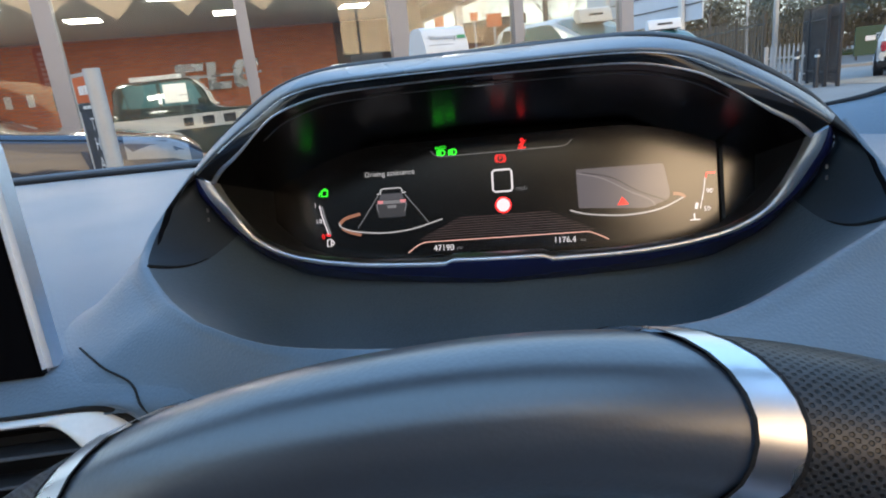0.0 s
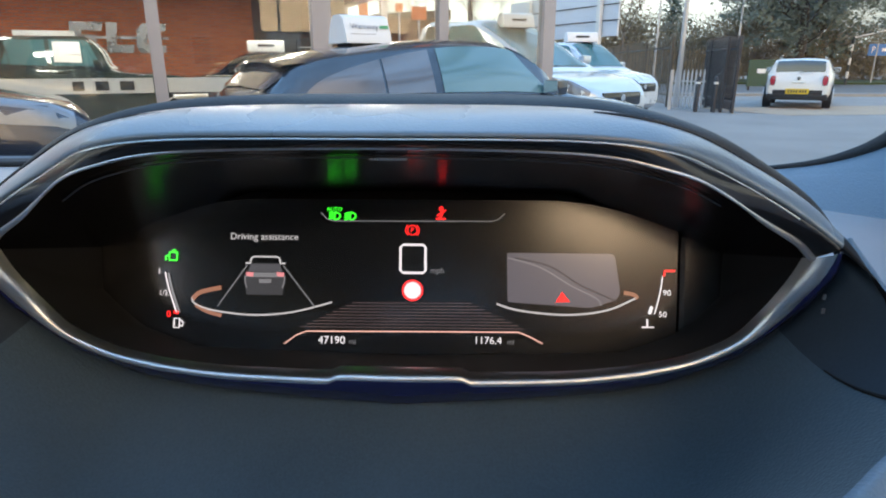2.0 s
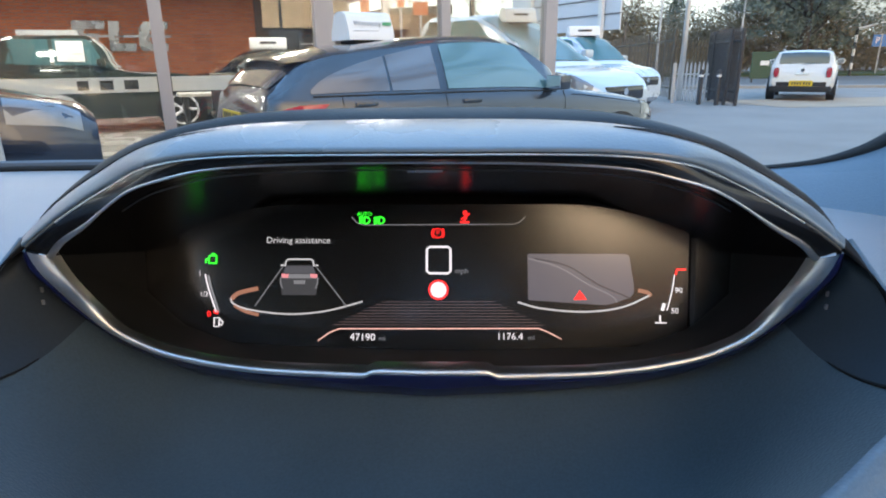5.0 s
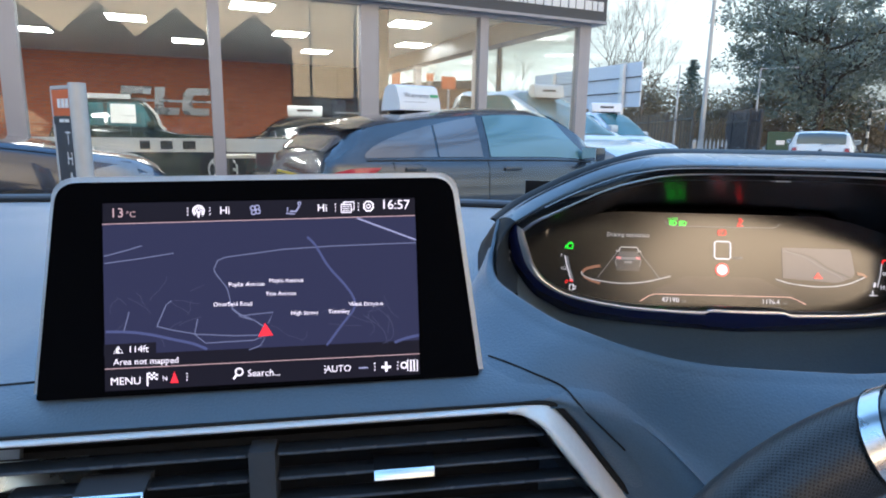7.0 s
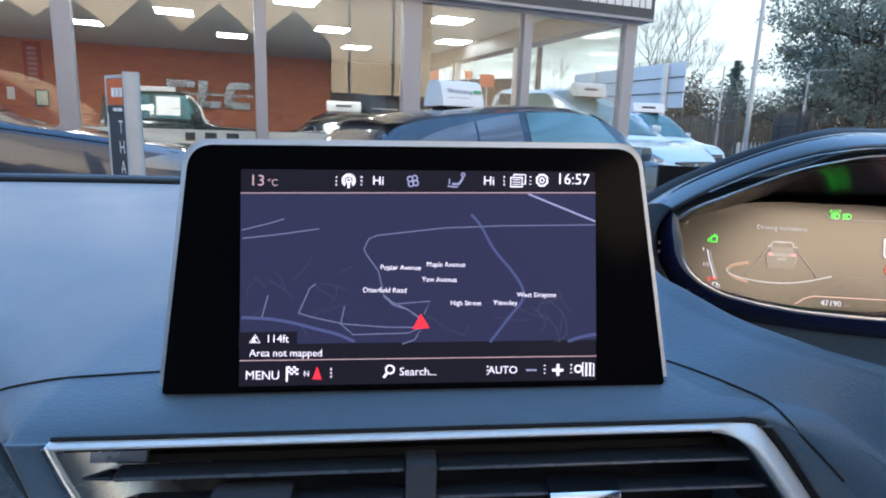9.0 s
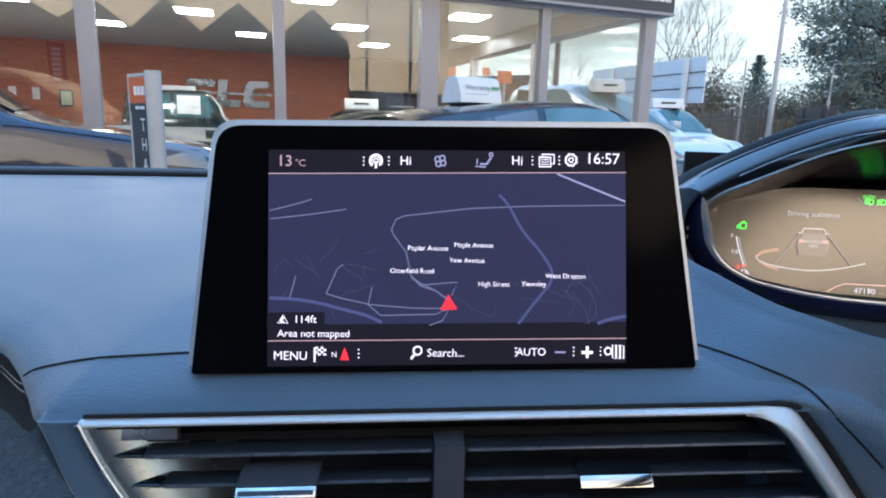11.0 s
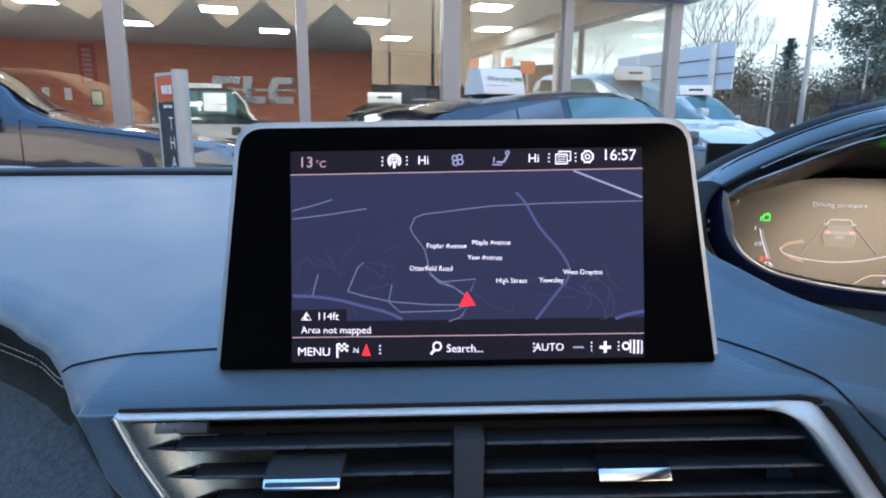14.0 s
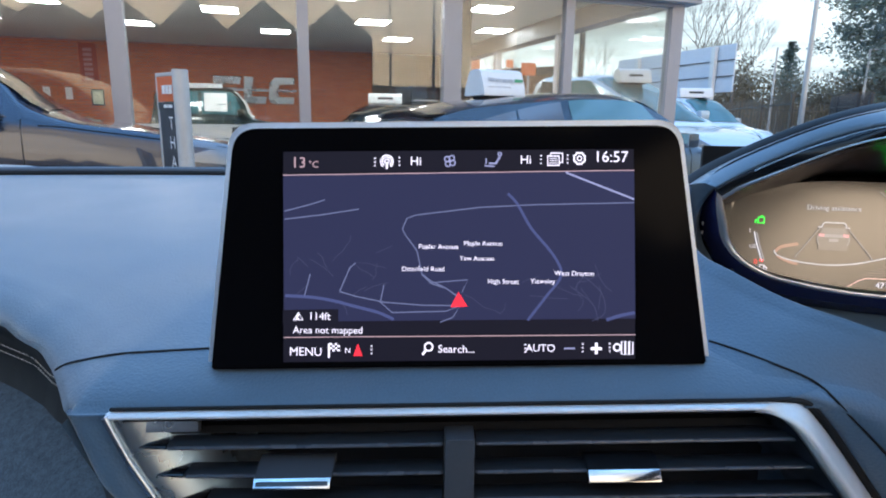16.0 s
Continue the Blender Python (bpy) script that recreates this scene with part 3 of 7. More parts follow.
            # thin tube in a lighter grey: the slat's highlight, put in as colour
            part("slat_highlight_line", tube([V(a + 0.001, -0.0037, z - 0.0004), V(b - 0.001, -0.0037, z - 0.0004)], 0.0009, 8), slat_highlight, slat, "painted highlight along the slat's front", smooth=True)
        rows = []
        for f, k in ((0.0, 0.02), (0.12, 0.30), (0.35, 0.62), (0.65, 0.86), (1.0, 0.98)):
            x = xa - 0.0278 + 0.0270 * f
            rows.append([V(x, 0.002 + (y - 0.002) * k, z - 0.0002 + h * (0.15 + 0.85 * k) * k) for y, h in prof])
        tip = part("slat_tip", grid(rows, close_v=True), black_gloss, vent, "gloss black leaf-shaped slat tip", smooth="all")
        # grey thread that draws the highlight under the gloss tip
        part("tip_highlight_line", tube([V(xa - 0.026 + 0.025 * f, -0.0003 - 0.0034 * f, z - 0.0004 - 0.0004 * f) for f in lin(0.05, 1, 5)], 0.0003, 6), slat_grey, tip, "fine painted highlight along the tip")
    part("centre_post", box((0.0062, 0.002, 1.0140), (0.0140, 0.017, 0.092), 0.0016, VM), slat_grey, vent, "flat grey post between the vents", smooth=True)
    # sliding tabs: a sloping plate with a chrome front
    for cx2, zb, yf, zf, w, front, top in ((-0.0695, 1.0482, -0.0110, 1.0448, 0.0350, 0.0050, slat_grey), (0.0820, 1.0470, -0.0070, 1.0440, 0.0335, 0.0056, slat_black)):
        plate = [[V(cx2 + k * w / 2 * e, y, zz) for k in (-1, 1)] for y, zz, e in ((0.006, zb - 0.001, 1.0), (0.001, zb, 1.0), (yf, zf, 0.985), (yf, zf - 0.0012, 0.985), (0.004, zb - 0.004, 1.0))]
        tab = part("direction_tab", grid(plate, close_u=True), top, vent, "sloping tab", smooth=True)
        TM = VM @ Matrix.Translation((cx2, yf - 0.0014, zf - front * 0.42)) @ pose(0, 0, 0, -40)
        face = part("tab_face", box((0, 0, 0), (w * 0.985, 0.0016, front), 0.0004, TM), bright_chrome, tab, "bright chrome tab front", smooth=True)
        if top is slat_grey:
            part("tab_inset", box((0, -0.0008, 0), (w * 0.93, 0.0006, front * 0.42), 0, TM), black_gloss, face, "dark inset")
        part("tab_back", box((cx2, yf / 2 + 0.0015, zf - 0.0026), (w * 0.95, -yf, 0.004), 0.0008, VM), slat_black, tab, smooth=True)
    return vent


build_vents()


# ---- touch screen ----
def frame_matrix(origin, right, normal):
    y = -Vector(normal).normalized()
    x = Vector(right)
    x = (x - x.dot(y) * y).normalized()
    z = x.cross(y)
    return Matrix(((x.x, y.x, z.x, origin[0]), (x.y, y.y, z.y, origin[1]), (x.z, y.z, z.z, origin[2]), (0, 0, 0, 1)))


SM = frame_matrix((0.004, 0.338, 1.138), (0.98, 0.197, 0.022), (0.1915, -0.959, 0.2085))


def rounded(pts, radii, n=5):
    """A polygon with its corners rounded."""
    out, k = [], len(pts)
    for i in range(k):
        p, a, b = Vector(pts[i]), Vector(pts[i - 1]), Vector(pts[(i + 1) % k])
        r = radii[i]
        if r <= 0:
            out.append((p.x, p.y))
            continue
        u, v = p + (a - p).normalized() * r, p + (b - p).normalized() * r
        for s in range(n + 1):
            t = s / n
            q = u * (1 - t) ** 2 + 2 * p * t * (1 - t) + v * t * t
            out.append((q.x, q.y))
    return out


def ui(a, b):
    """Display grid to metres on the screen's face."""
    s = (a - 509) / 622
    v = (b - (268 - 6 * s)) / (370 - 7 * s)
    u = (a - (509 + 6 * v)) / (622 + v)
    return -0.086 + 0.172 * u, 0.0515 - 0.103 * v


def glow(name, color, strength=1.0):
    return mat(name, color, emit=strength)


ui_white = glow("lit_white_symbols", (0.95, 0.86, 0.98), 1.0)
ui_dim = glow("lit_dim_symbols", (0.30, 0.30, 0.48), 0.9)
ui_rose = glow("lit_rose_line", (0.55, 0.36, 0.38), 0.8)
ui_red = glow("lit_red_symbol", (0.9, 0.03, 0.05), 1.0)
ui_map = glow("lit_map_ground", (0.021, 0.022, 0.055), 1.0)
ui_bar = glow("lit_dark_bar", (0.007, 0.006, 0.012), 1.0)
ui_road = glow("lit_map_road", (0.13, 0.14, 0.24), 0.9)
ui_faint = glow("lit_map_lane", (0.050, 0.052, 0.10), 0.9)
ui_river = glow("lit_map_river", (0.065, 0.075, 0.18), 0.9)


def flat(points, mtx, off):
    """A flat face a little in front of mtx's face."""
    bm = bmesh.new()
    bm.faces.new([bm.verts.new(mtx @ Vector((x, -off, z))) for x, z in points])
    return bm


def stroke(points, width, mtx, off, bm=None, closed=False):
    """A flat line of even width."""
    bm = bm or bmesh.new()
    pts = [Vector((p[0], p[1])) for p in points]
    n = len(pts)
    rows = []
    for i in range(n):
        a = pts[i - 1] if (i or closed) else pts[i]
        b = pts[(i + 1) % n] if (i < n - 1 or closed) else pts[i]
        d = (b - a).normalized()
        s = Vector((-d.y, d.x)) * width / 2
        rows.append([mtx @ Vector((pts[i].x + s.x, -off, pts[i].y + s.y)), mtx @ Vector((pts[i].x - s.x, -off, pts[i].y - s.y))])
    return grid(rows, close_u=closed, bm=bm)


def ring_pts(cx, cz, r, n=24, a0=0.0, a1=360.0):
    return [(cx + r * math.cos(radians(a0 + (a1 - a0) * k / n)), cz + r * math.sin(radians(a0 + (a1 - a0) * k / n))) for k in range(n + 1)]


def build_screen():
    scr = thing("touchscreen", "tablet-style touch screen with a chrome rim, showing a night map", "touchscreen")
    outer = rounded([(-0.1255, -0.0550), (0.1250, -0.0550), (0.1115, 0.0668), (-0.1130, 0.0668)], [0, 0, 0.013, 0.013], 9)
    inner = rounded([(-0.1222, -0.0546), (0.1214, -0.0546), (0.1082, 0.0633), (-0.1098, 0.0633)], [0, 0, 0.0115, 0.0115], 9)
    part("housing", slab(outer, 0.016, SM, 0.0034), screen_rim, scr, "satin chrome rim and back", smooth=True)
    part("glass_face", slab(inner, 0.010, SM @ Matrix.Translation((0, -0.0012, 0)), 0.0008), glass_black, scr, "black glass face", smooth=True)
    U = ui
    disp = part("display", flat([U(511, 268), U(513, 637), U(1138, 625), U(1131, 262)], SM, 0.0018), ui_bar, scr, "lit display")
    part("map_ground", flat([U(511, 309), U(514, 566), U(1137, 566 - 11), U(1132, 299)], SM, 0.0020), ui_map, disp, "dark blue map")
    o = 0.0024
    part("status_line", stroke([U(511, 309), U(1132, 299)], 0.00045, SM, o), ui_rose, disp)
    part("footer_line", stroke([U(514, 593), U(1137, 583)], 0.00045, SM, o), ui_rose, disp)
    part("altitude_box", flat([U(512, 545), U(512, 570), U(610, 568), U(610, 543)], SM, 0.0022), ui_bar, disp)
    # roads
    bm = bmesh.new()
    for line in ([(1010, 303), (1060, 322), (1132, 349)],):
        stroke([U(*p) for p in line], 0.0009, SM, o, bm)
    part("major_road", bm, ui_dim, disp)
    bm = bmesh.new()
    for line in ([(722, 402), (730, 384), (745, 378), (860, 364), (960, 359), (1132, 355)], [(722, 402), (727, 412), (748, 440), (753, 462), (757, 480), (772, 492), (800, 505), (825, 523)],
                 [(757, 482), (776, 498), (800, 505), (818, 517)], [(770, 496), (838, 490), (828, 512)], [(560, 482), (550, 520)], [(690, 500), (684, 530), (705, 548), (800, 545), (825, 535), (812, 556), (790, 564)],
                 [(645, 368), (580, 378), (515, 386)], [(514, 372), (560, 360), (585, 352)], [(612, 512), (640, 520), (690, 530), (760, 535), (822, 535)], [(612, 512), (630, 470), (640, 462)]):
        stroke([U(*p) for p in line], 0.0006, SM, o, bm)
    part("minor_road", bm, ui_road, disp)
    bm = bmesh.new()
    rnd = random.Random(5)
    for i in range(26):
        a, b = (rnd.uniform(530, 700), rnd.uniform(440, 545)) if i < 14 else (rnd.uniform(860, 1110), rnd.uniform(470, 550))
        ang, walkway = rnd.uniform(0, 6.28), []
        for k in range(rnd.randint(3, 6)):
            walkway.append((a, b))
            ang += rnd.uniform(-0.5, 0.5)
            a, b = a + 17 * math.cos(ang), b + 10 * math.sin(ang)
            if not (518 < a < 1126 and 400 < b < 558):
                break
        if len(walkway) > 2:
            stroke([U(*p) for p in walkway], 0.00032, SM, o - 0.0001, bm)
    for line in ([(1040, 480), (1075, 510), (1082, 545), (1060, 560)], [(1020, 500), (1060, 530), (1070, 560)]):
        stroke([U(p.x, p.y) for p in smooth_line([(q[0], q[1], 0) for q in line], 5)], 0.0004, SM, o - 0.0001, bm)
    tagged(part("side_street", bm, ui_faint, disp), kind="stuff")
    for line, wd in (([(516, 520), (560, 522), (600, 528), (640, 538), (680, 548), (708, 560)], 0.0015), ([(908, 340), (925, 358), (950, 400), (985, 440), (1003, 470), (1000, 490), (980, 515), (945, 560)], 0.0013), ([(1085, 558), (1110, 550), (1136, 545)], 0.0016)):
        part("river", stroke([U(p.x, p.y) for p in smooth_line([(q[0], q[1], 0) for q in line], 4)], wd, SM, o), ui_river, disp)
    o2 = 0.0028
    T = lambda a, b: SM @ Matrix.Translation((U(a, b)[0], -o2, U(a, b)[1])) @ pose(0, 0, 0, 0, 1.0, 0)
    for words, a, b, size in (("Poplar Avenue", 786, 433, 0.0033), ("Maple Avenue", 865, 427, 0.0033), ("Yew Avenue", 854, 453, 0.0033), ("Otterfield Road", 759, 472, 0.0033), ("High Street", 901, 493, 0.0033), ("Yiewsley", 971, 492, 0.0034), ("West Drayton", 1027, 478, 0.0033)):
        part("map_label", text_bm(words, size, T(a, b)), ui_white, disp)
    for words, a, b, size in (("13", 539, 288, 0.0074), ("°C", 565, 291, 0.0046), ("Hi", 745, 285, 0.0060), ("Hi", 939, 282, 0.0060), ("16:57", 1090, 277, 0.0076), ("114ft", 577, 556, 0.0052), ("Area not mapped", 592, 580, 0.0048), ("MENU", 553, 618, 0.0058), ("Search...", 819, 611, 0.0054), ("AUTO", 968, 608, 0.0052), ("N", 627, 615, 0.0036)):
        part("readout", text_bm(words, size, T(a, b)), ui_rose if words in ("13", "°C") else ui_white, disp)
    # symbols
    def poly(name, pts, material):
        part(name, flat([U(*p) for p in pts], SM, o2), material, disp)
    poly("position_arrow", [(822, 511), (838, 536), (808, 538)], ui_red)
    poly("north_arrow", [(645, 602), (653, 624), (637, 624)], ui_red)
    poly("zoom_symbol", [(1057, 605), (1077, 605), (1077, 610), (1057, 610)], ui_white)
    poly("zoom_symbol", [(1064.5, 597), (1069.5, 597), (1069.5, 617), (1064.5, 617)], ui_white)
    poly("zoom_symbol", [(1010, 606), (1029, 606), (1029, 609), (1010, 609)], ui_dim)
    bm = bmesh.new()
    for k in range(3):
        stroke([U(1112 + 7 * k, 594), U(1112 + 7 * k, 616), U(1118 + 7 * k, 618), U(1118 + 7 * k, 596)], 0.0006, SM, o2, bm, closed=True)
    stroke([U(1104 + 6 * math.cos(k), 605 + 6 * math.sin(k)) for k in lin(0, 6.28, 14)], 0.0008, SM, o2, bm)
    part("map_settings_symbol", bm, ui_white, disp)
    bm = bmesh.new()
    stroke([U(594, 603), U(594, 628)], 0.0009, SM, o2, bm)
    for i in range(4):
        for j in range(4):
            if (i + j) % 2 == 0:
                a, b = 595 + 4.6 * i, 602 + 3.6 * j
                for q in ([(a, b), (a + 4.6, b), (a + 4.6, b + 3.6), (a, b + 3.6)],):
                    bm.faces.new([bm.verts.new(SM @ Vector((U(*p)[0], -o2, U(*p)[1]))) for p in q])
    part("flag_symbol", bm, ui_white, disp)
    bm = stroke([U(770 + 7 * math.cos(k), 607 + 7 * math.sin(k)) for k in lin(0, 6.28, 18)], 0.0008, SM, o2)
    stroke([U(765, 613), U(759, 621)], 0.0012, SM, o2, bm)
    part("search_symbol", bm, ui_white, disp)
    bm = bmesh.new()
    for r in (4, 8, 11):
        stroke([U(694 + r * math.cos(k), 285 + r * math.sin(k)) for k in lin(2.2, 7.2, 20)], 0.0006, SM, o2, bm)
    stroke([U(694, 286), U(694, 298)], 0.0011, SM, o2, bm)
    part("radio_symbol", bm, ui_white, disp)
    bm = bmesh.new()
    for k in range(4):
        a = 0.6 + k * math.pi / 2
        stroke([U(805 + 6 * math.cos(a) + 4.5 * math.cos(q), 284 + 6 * math.sin(a) + 4.5 * math.sin(q)) for q in lin(0, 6.28, 12)], 0.0007, SM, o2, bm)
    part("fan_symbol", bm, ui_dim, disp)
    bm = stroke([U(893, 277), U(886, 288), U(874, 288)], 0.0010, SM, o2)
    stroke([U(893 + 3 * math.cos(q), 272 + 3 * math.sin(q)) for q in lin(0, 6.28, 10)], 0.0007, SM, o2, bm)
    stroke([U(866, 292), U(884, 293)], 0.0007, SM, o2, bm)
    stroke([U(869, 279), U(869, 289)], 0.0006, SM, o2, bm)
    part("seat_symbol", bm, ui_dim, disp)
    bm = stroke([U(978, 275), U(998, 275), U(998, 291), U(978, 291)], 0.0008, SM, o2, closed=True)
    stroke([U(983, 275), U(983, 270), U(1004, 270), U(1004, 286), U(998, 286)], 0.0007, SM, o2, bm)
    for k in range(3):
        stroke([U(981, 279 + 4 * k), U(995, 279 + 4 * k)], 0.0004, SM, o2, bm)
    part("window_symbol", bm, ui_white, disp)
    bm = stroke([U(1034 + (9 + 1.6 * (k % 2)) * math.cos(k * math.pi / 8), 279 + (9 + 1.6 * (k % 2)) * math.sin(k * math.pi / 8)) for k in range(16)], 0.0009, SM, o2, closed=True)
    stroke([U(1034 + 4 * math.cos(q), 279 + 4 * math.sin(q)) for q in lin(0, 6.28, 12)], 0.0006, SM, o2, bm)
    part("gear_symbol", bm, ui_white, disp)
    bm = stroke([U(540, 549), U(548, 562), U(531, 562)], 0.0006, SM, o2, closed=True)
    stroke([U(540, 552), U(536, 560), U(541, 560)], 0.0010, SM, o2, bm)
    part("altitude_symbol", bm, ui_white, disp)
    bm = bmesh.new()
    for a, b in ((673, 286), (716, 285), (966, 281), (1013, 280), (669, 613), (941, 608), (1043, 606), (1091, 605)):
        for k in (-1, 0, 1):
            c, d = U(a, b + 6.5 * k)
            bm.faces.new([bm.verts.new(SM @ Vector((c + e * 0.00035, -o2, d + f * 0.00035))) for e, f in ((-1, -1), (1, -1), (1, 1), (-1, 1))])
    tagged(part("divider", bm, ui_white, disp), kind="stuff")
    return scr


build_screen()


# ---- instrument cluster in its hood ----
CLX = 0.335
RINGX = 0.332   # middle of the ring round the opening
# half outlines from the middle to the tip: sideways, height, depth
RING_TOP = [(0.0, 1.2035, 0.446), (0.05, 1.2030, 0.445), (0.079, 1.2015, 0.442), (0.098, 1.1975, 0.442), (0.113, 1.1925, 0.447), (0.129, 1.1840, 0.457), (0.148, 1.1724, 0.468), (0.165, 1.1630, 0.475), (0.1745, 1.1550, 0.479)]
PAD_EDGE = [(0.0, 1.2085, 0.438), (0.058, 1.2083, 0.439), (0.083, 1.2070, 0.440), (0.098, 1.2045, 0.443), (0.110, 1.2010, 0.450), (0.129, 1.1925, 0.460), (0.146, 1.1840, 0.464), (0.164, 1.1735, 0.468), (0.181, 1.1620, 0.471)]
CREST = [(0.0, 1.2180, 0.516), (0.050, 1.2180, 0.510), (0.075, 1.2175, 0.496), (0.090, 1.2160, 0.484), (0.107, 1.2122, 0.476), (0.130, 1.2040, 0.478), (0.156, 1.1905, 0.488), (0.182, 1.1745, 0.500), (0.201, 1.1575, 0.510)]
RING_LOW = [(0.1745, 1.1550, 0.479), (0.1720, 1.1470, 0.4800), (0.1690, 1.1385, 0.482), (0.1640, 1.1250, 0.487), (0.1540, 1.1125, 0.488), (0.136, 1.1032, 0.488), (0.118, 1.0995, 0.486), (0.101, 1.0970, 0.485), (0.070, 1.0948, 0.484), (0.0, 1.0941, 0.483)]
LIP_LOW = [(0.182, 1.1610, 0.474), (0.186, 1.1500, 0.478), (0.185, 1.1380, 0.486), (0.182, 1.1270, 0.492), (0.176, 1.1150, 0.499), (0.163, 1.0980, 0.504), (0.148, 1.0880, 0.507), (0.128, 1.0800, 0.506), (0.087, 1.0765, 0.500), (0.014, 1.0745, 0.493)]
BOWL_L = [(0.139, 0.489, 1.160), (0.136, 0.470, 1.147), (0.134, 0.450, 1.134), (0.138, 0.432, 1.1255), (0.150, 0.411, 1.121), (0.172, 0.390, 1.1125), (0.193, 0.373, 1.1085), (0.213, 0.361, 1.1050), (0.253, 0.347, 1.1010), (0.318, 0.344, 1.1005)]
BOWL_R = [(0.346, 0.346, 1.1005), (0.412, 0.357, 1.1015), (0.438, 0.367, 1.1030), (0.464, 0.381, 1.1095), (0.488, 0.397, 1.1160), (0.516, 0.416, 1.1240), (0.526, 0.434, 1.1270), (0.530, 0.450, 1.134), (0.528, 0.470, 1.147), (0.525, 0.489, 1.160)]


def resample(sm, n):
    cum = [0.0]
    for a, b in zip(sm, sm[1:]):
        cum.append(cum[-1] + (b - a).length)
    return [Vector([float(np.interp(s, cum, [p[k] for p in sm])) for k in range(3)]) for s in lin(0, cum[-1], n)]


def across(table, n=97, tip_first=False):
    """An even line from the left tip over the middle to the right tip."""
    half = list(table) if tip_first else list(reversed(table))
    pts = [Vector((RINGX - d, y, z)) for d, z, y in half] + [Vector((RINGX + d, y, z)) for d, z, y in reversed(half[:-1] if half[-1][0] == 0 else half)]
    return resample(smooth_line(pts, 8), n)


hood_back = mat("black_hood_leatherette", (0.018, 0.021, 0.027), 0.55, var=0.2, scale=30, fine=900, bump=0.4, bump_scale=900)
rim_gloss = mat("gloss_black_hood_rim", (0.010, 0.012, 0.016), 0.22, var=0.0, spec=0.6)
ring_chrome = mat("satin_ring_chrome", (0.84, 0.86, 0.89), 0.36, metal=1.0, var=0.03, scale=30, fine=400, rvar=0.03)
# darker still for the flanks: their shade as base colour
flank_shaded = mat("shade_darkened_hood_side", (0.042, 0.056, 0.072), 0.5, spec=0.2, var=0.1, scale=14, fine=700, bump=0.12, bump_scale=1500)
flank_black = mat("satin_black_hood_side", (0.010, 0.012, 0.016), 0.5, spec=0.15, var=0.1, scale=20, fine=500)


def build_cluster():
    cl = thing("instrument_cluster", "digital instrument cluster under a lens-shaped hood, lit", "instrument cluster")
    C = Vector((CLX, 0, 0))
    ring, edge, crest = across(RING_TOP), across(PAD_EDGE), across(CREST)
    n = len(ring)
    mid = lambda f, lift=0.0, fwd=0.0: [p.lerp(q, f) + Vector((0, -fwd, lift)) for p, q in zip(edge, crest)]
    side = lambda i: abs(2 * i / (n - 1) - 1)
    # soft pad of the hood, rolled over at the crest
    pad = [[p + Vector((0, 0.003, -0.0016)) for p in edge], edge, mid(0.05, 0.0012, 0.0005), mid(0.25, 0.0033, 0.001), mid(0.45, 0.0030), mid(0.60, 0.0018), mid(0.70, 0.0002), mid(0.78, -0.0040), mid(0.90, -0.0080)]
    part("hood_pad", grid(pad), hood_skin, cl, "soft charcoal hood pad", smooth="all")
    back = lambda dy, dz, wide: [p + Vector(((p.x - RINGX) * wide, dy * (1 - 0.3 * side(i)), dz)) for i, p in enumerate(crest)]
    part("hood_back", grid([mid(0.68, -0.0030), mid(0.71, -0.0004), mid(0.76, 0.0012), mid(0.84, 0.0018), mid(0.93, 0.0016), [p + Vector((0, 0, 0.0008)) for p in crest], back(0.004, 0.0004, -0.005), back(0.012, -0.002, -0.02), back(0.03, -0.010, -0.06), back(0.08, -0.035, -0.14), back(0.16, -0.075, -0.2), back(0.20, -0.13, -0.2)]), hood_back, cl, "dark grained back of the hood", smooth="all")
    for sgn, col in ((-1, [r[0] for r in pad]), (1, [r[-1] for r in pad])):
        feet = [Vector((RINGX + sgn * (0.194 + 0.012 * f), 0.435 + 0.085 * f, 1.120 - 0.020 * f)) for f in lin(0, 1, len(col))]
        end = [[p.lerp(q, f) + Vector((sgn * 0.007 * math.sin(math.pi * f), 0, 0.004 * math.sin(math.pi * f))) for p, q in zip(col, feet)] for f in (0.0, 0.06, 0.15, 0.3, 0.5, 0.75, 1.0)]
        part("hood_end", grid(end), flank_black, cl, "satin black end of the hood", smooth="all")
    for a, b in ((3, 30), (n - 31, n - 4)):
        fold = [mid(0.42, 0.0033)[i] for i in range(a, b)]
        taper = [0.0008 * min(1.0, (j + 1) / 4, (b - a - j) / 14) for j in range(b - a)]
        part("hood_fold", tube(fold, taper, 6), hood_back, cl, "fold in the hood pad")
    # gloss black rim between the pad and the ring
    rim = lambda f, fwd, dz: [p.lerp(q, f) + Vector((0, -fwd, dz)) for p, q in zip(ring, edge)]
    part("gloss_rim", grid([rim(0.0, 0.0, 0.0), rim(0.25, 0.0012, 0.0002), rim(0.75, 0.0016, 0.0002), rim(0.93, 0.0004, 0.0), rim(0.98, -0.003, 0.0)]), rim_gloss, cl, "gloss black hood rim", smooth="all")
    # fine chrome thread added as the highlight on the gloss rim
    part("rim_highlight", tube([p + Vector((0, -0.0010, -0.0003)) for p in rim(0.86, 0.0, 0.0)][6:-6], 0.00035, 6), ring_chrome, cl, "painted highlight along the hood rim")
    part("ring_top", tube(ring, [0.0006 + 0.0012 * sstep(0.70, 1.0, side(i)) for i in range(n)], 8), ring_chrome, cl, "fine chrome ring line", smooth=True)
    # broad chrome lower half of the ring, stepped in the middle, and the gloss lip under it
    low, lip = across(RING_LOW, tip_first=True), across(LIP_LOW, tip_first=True)
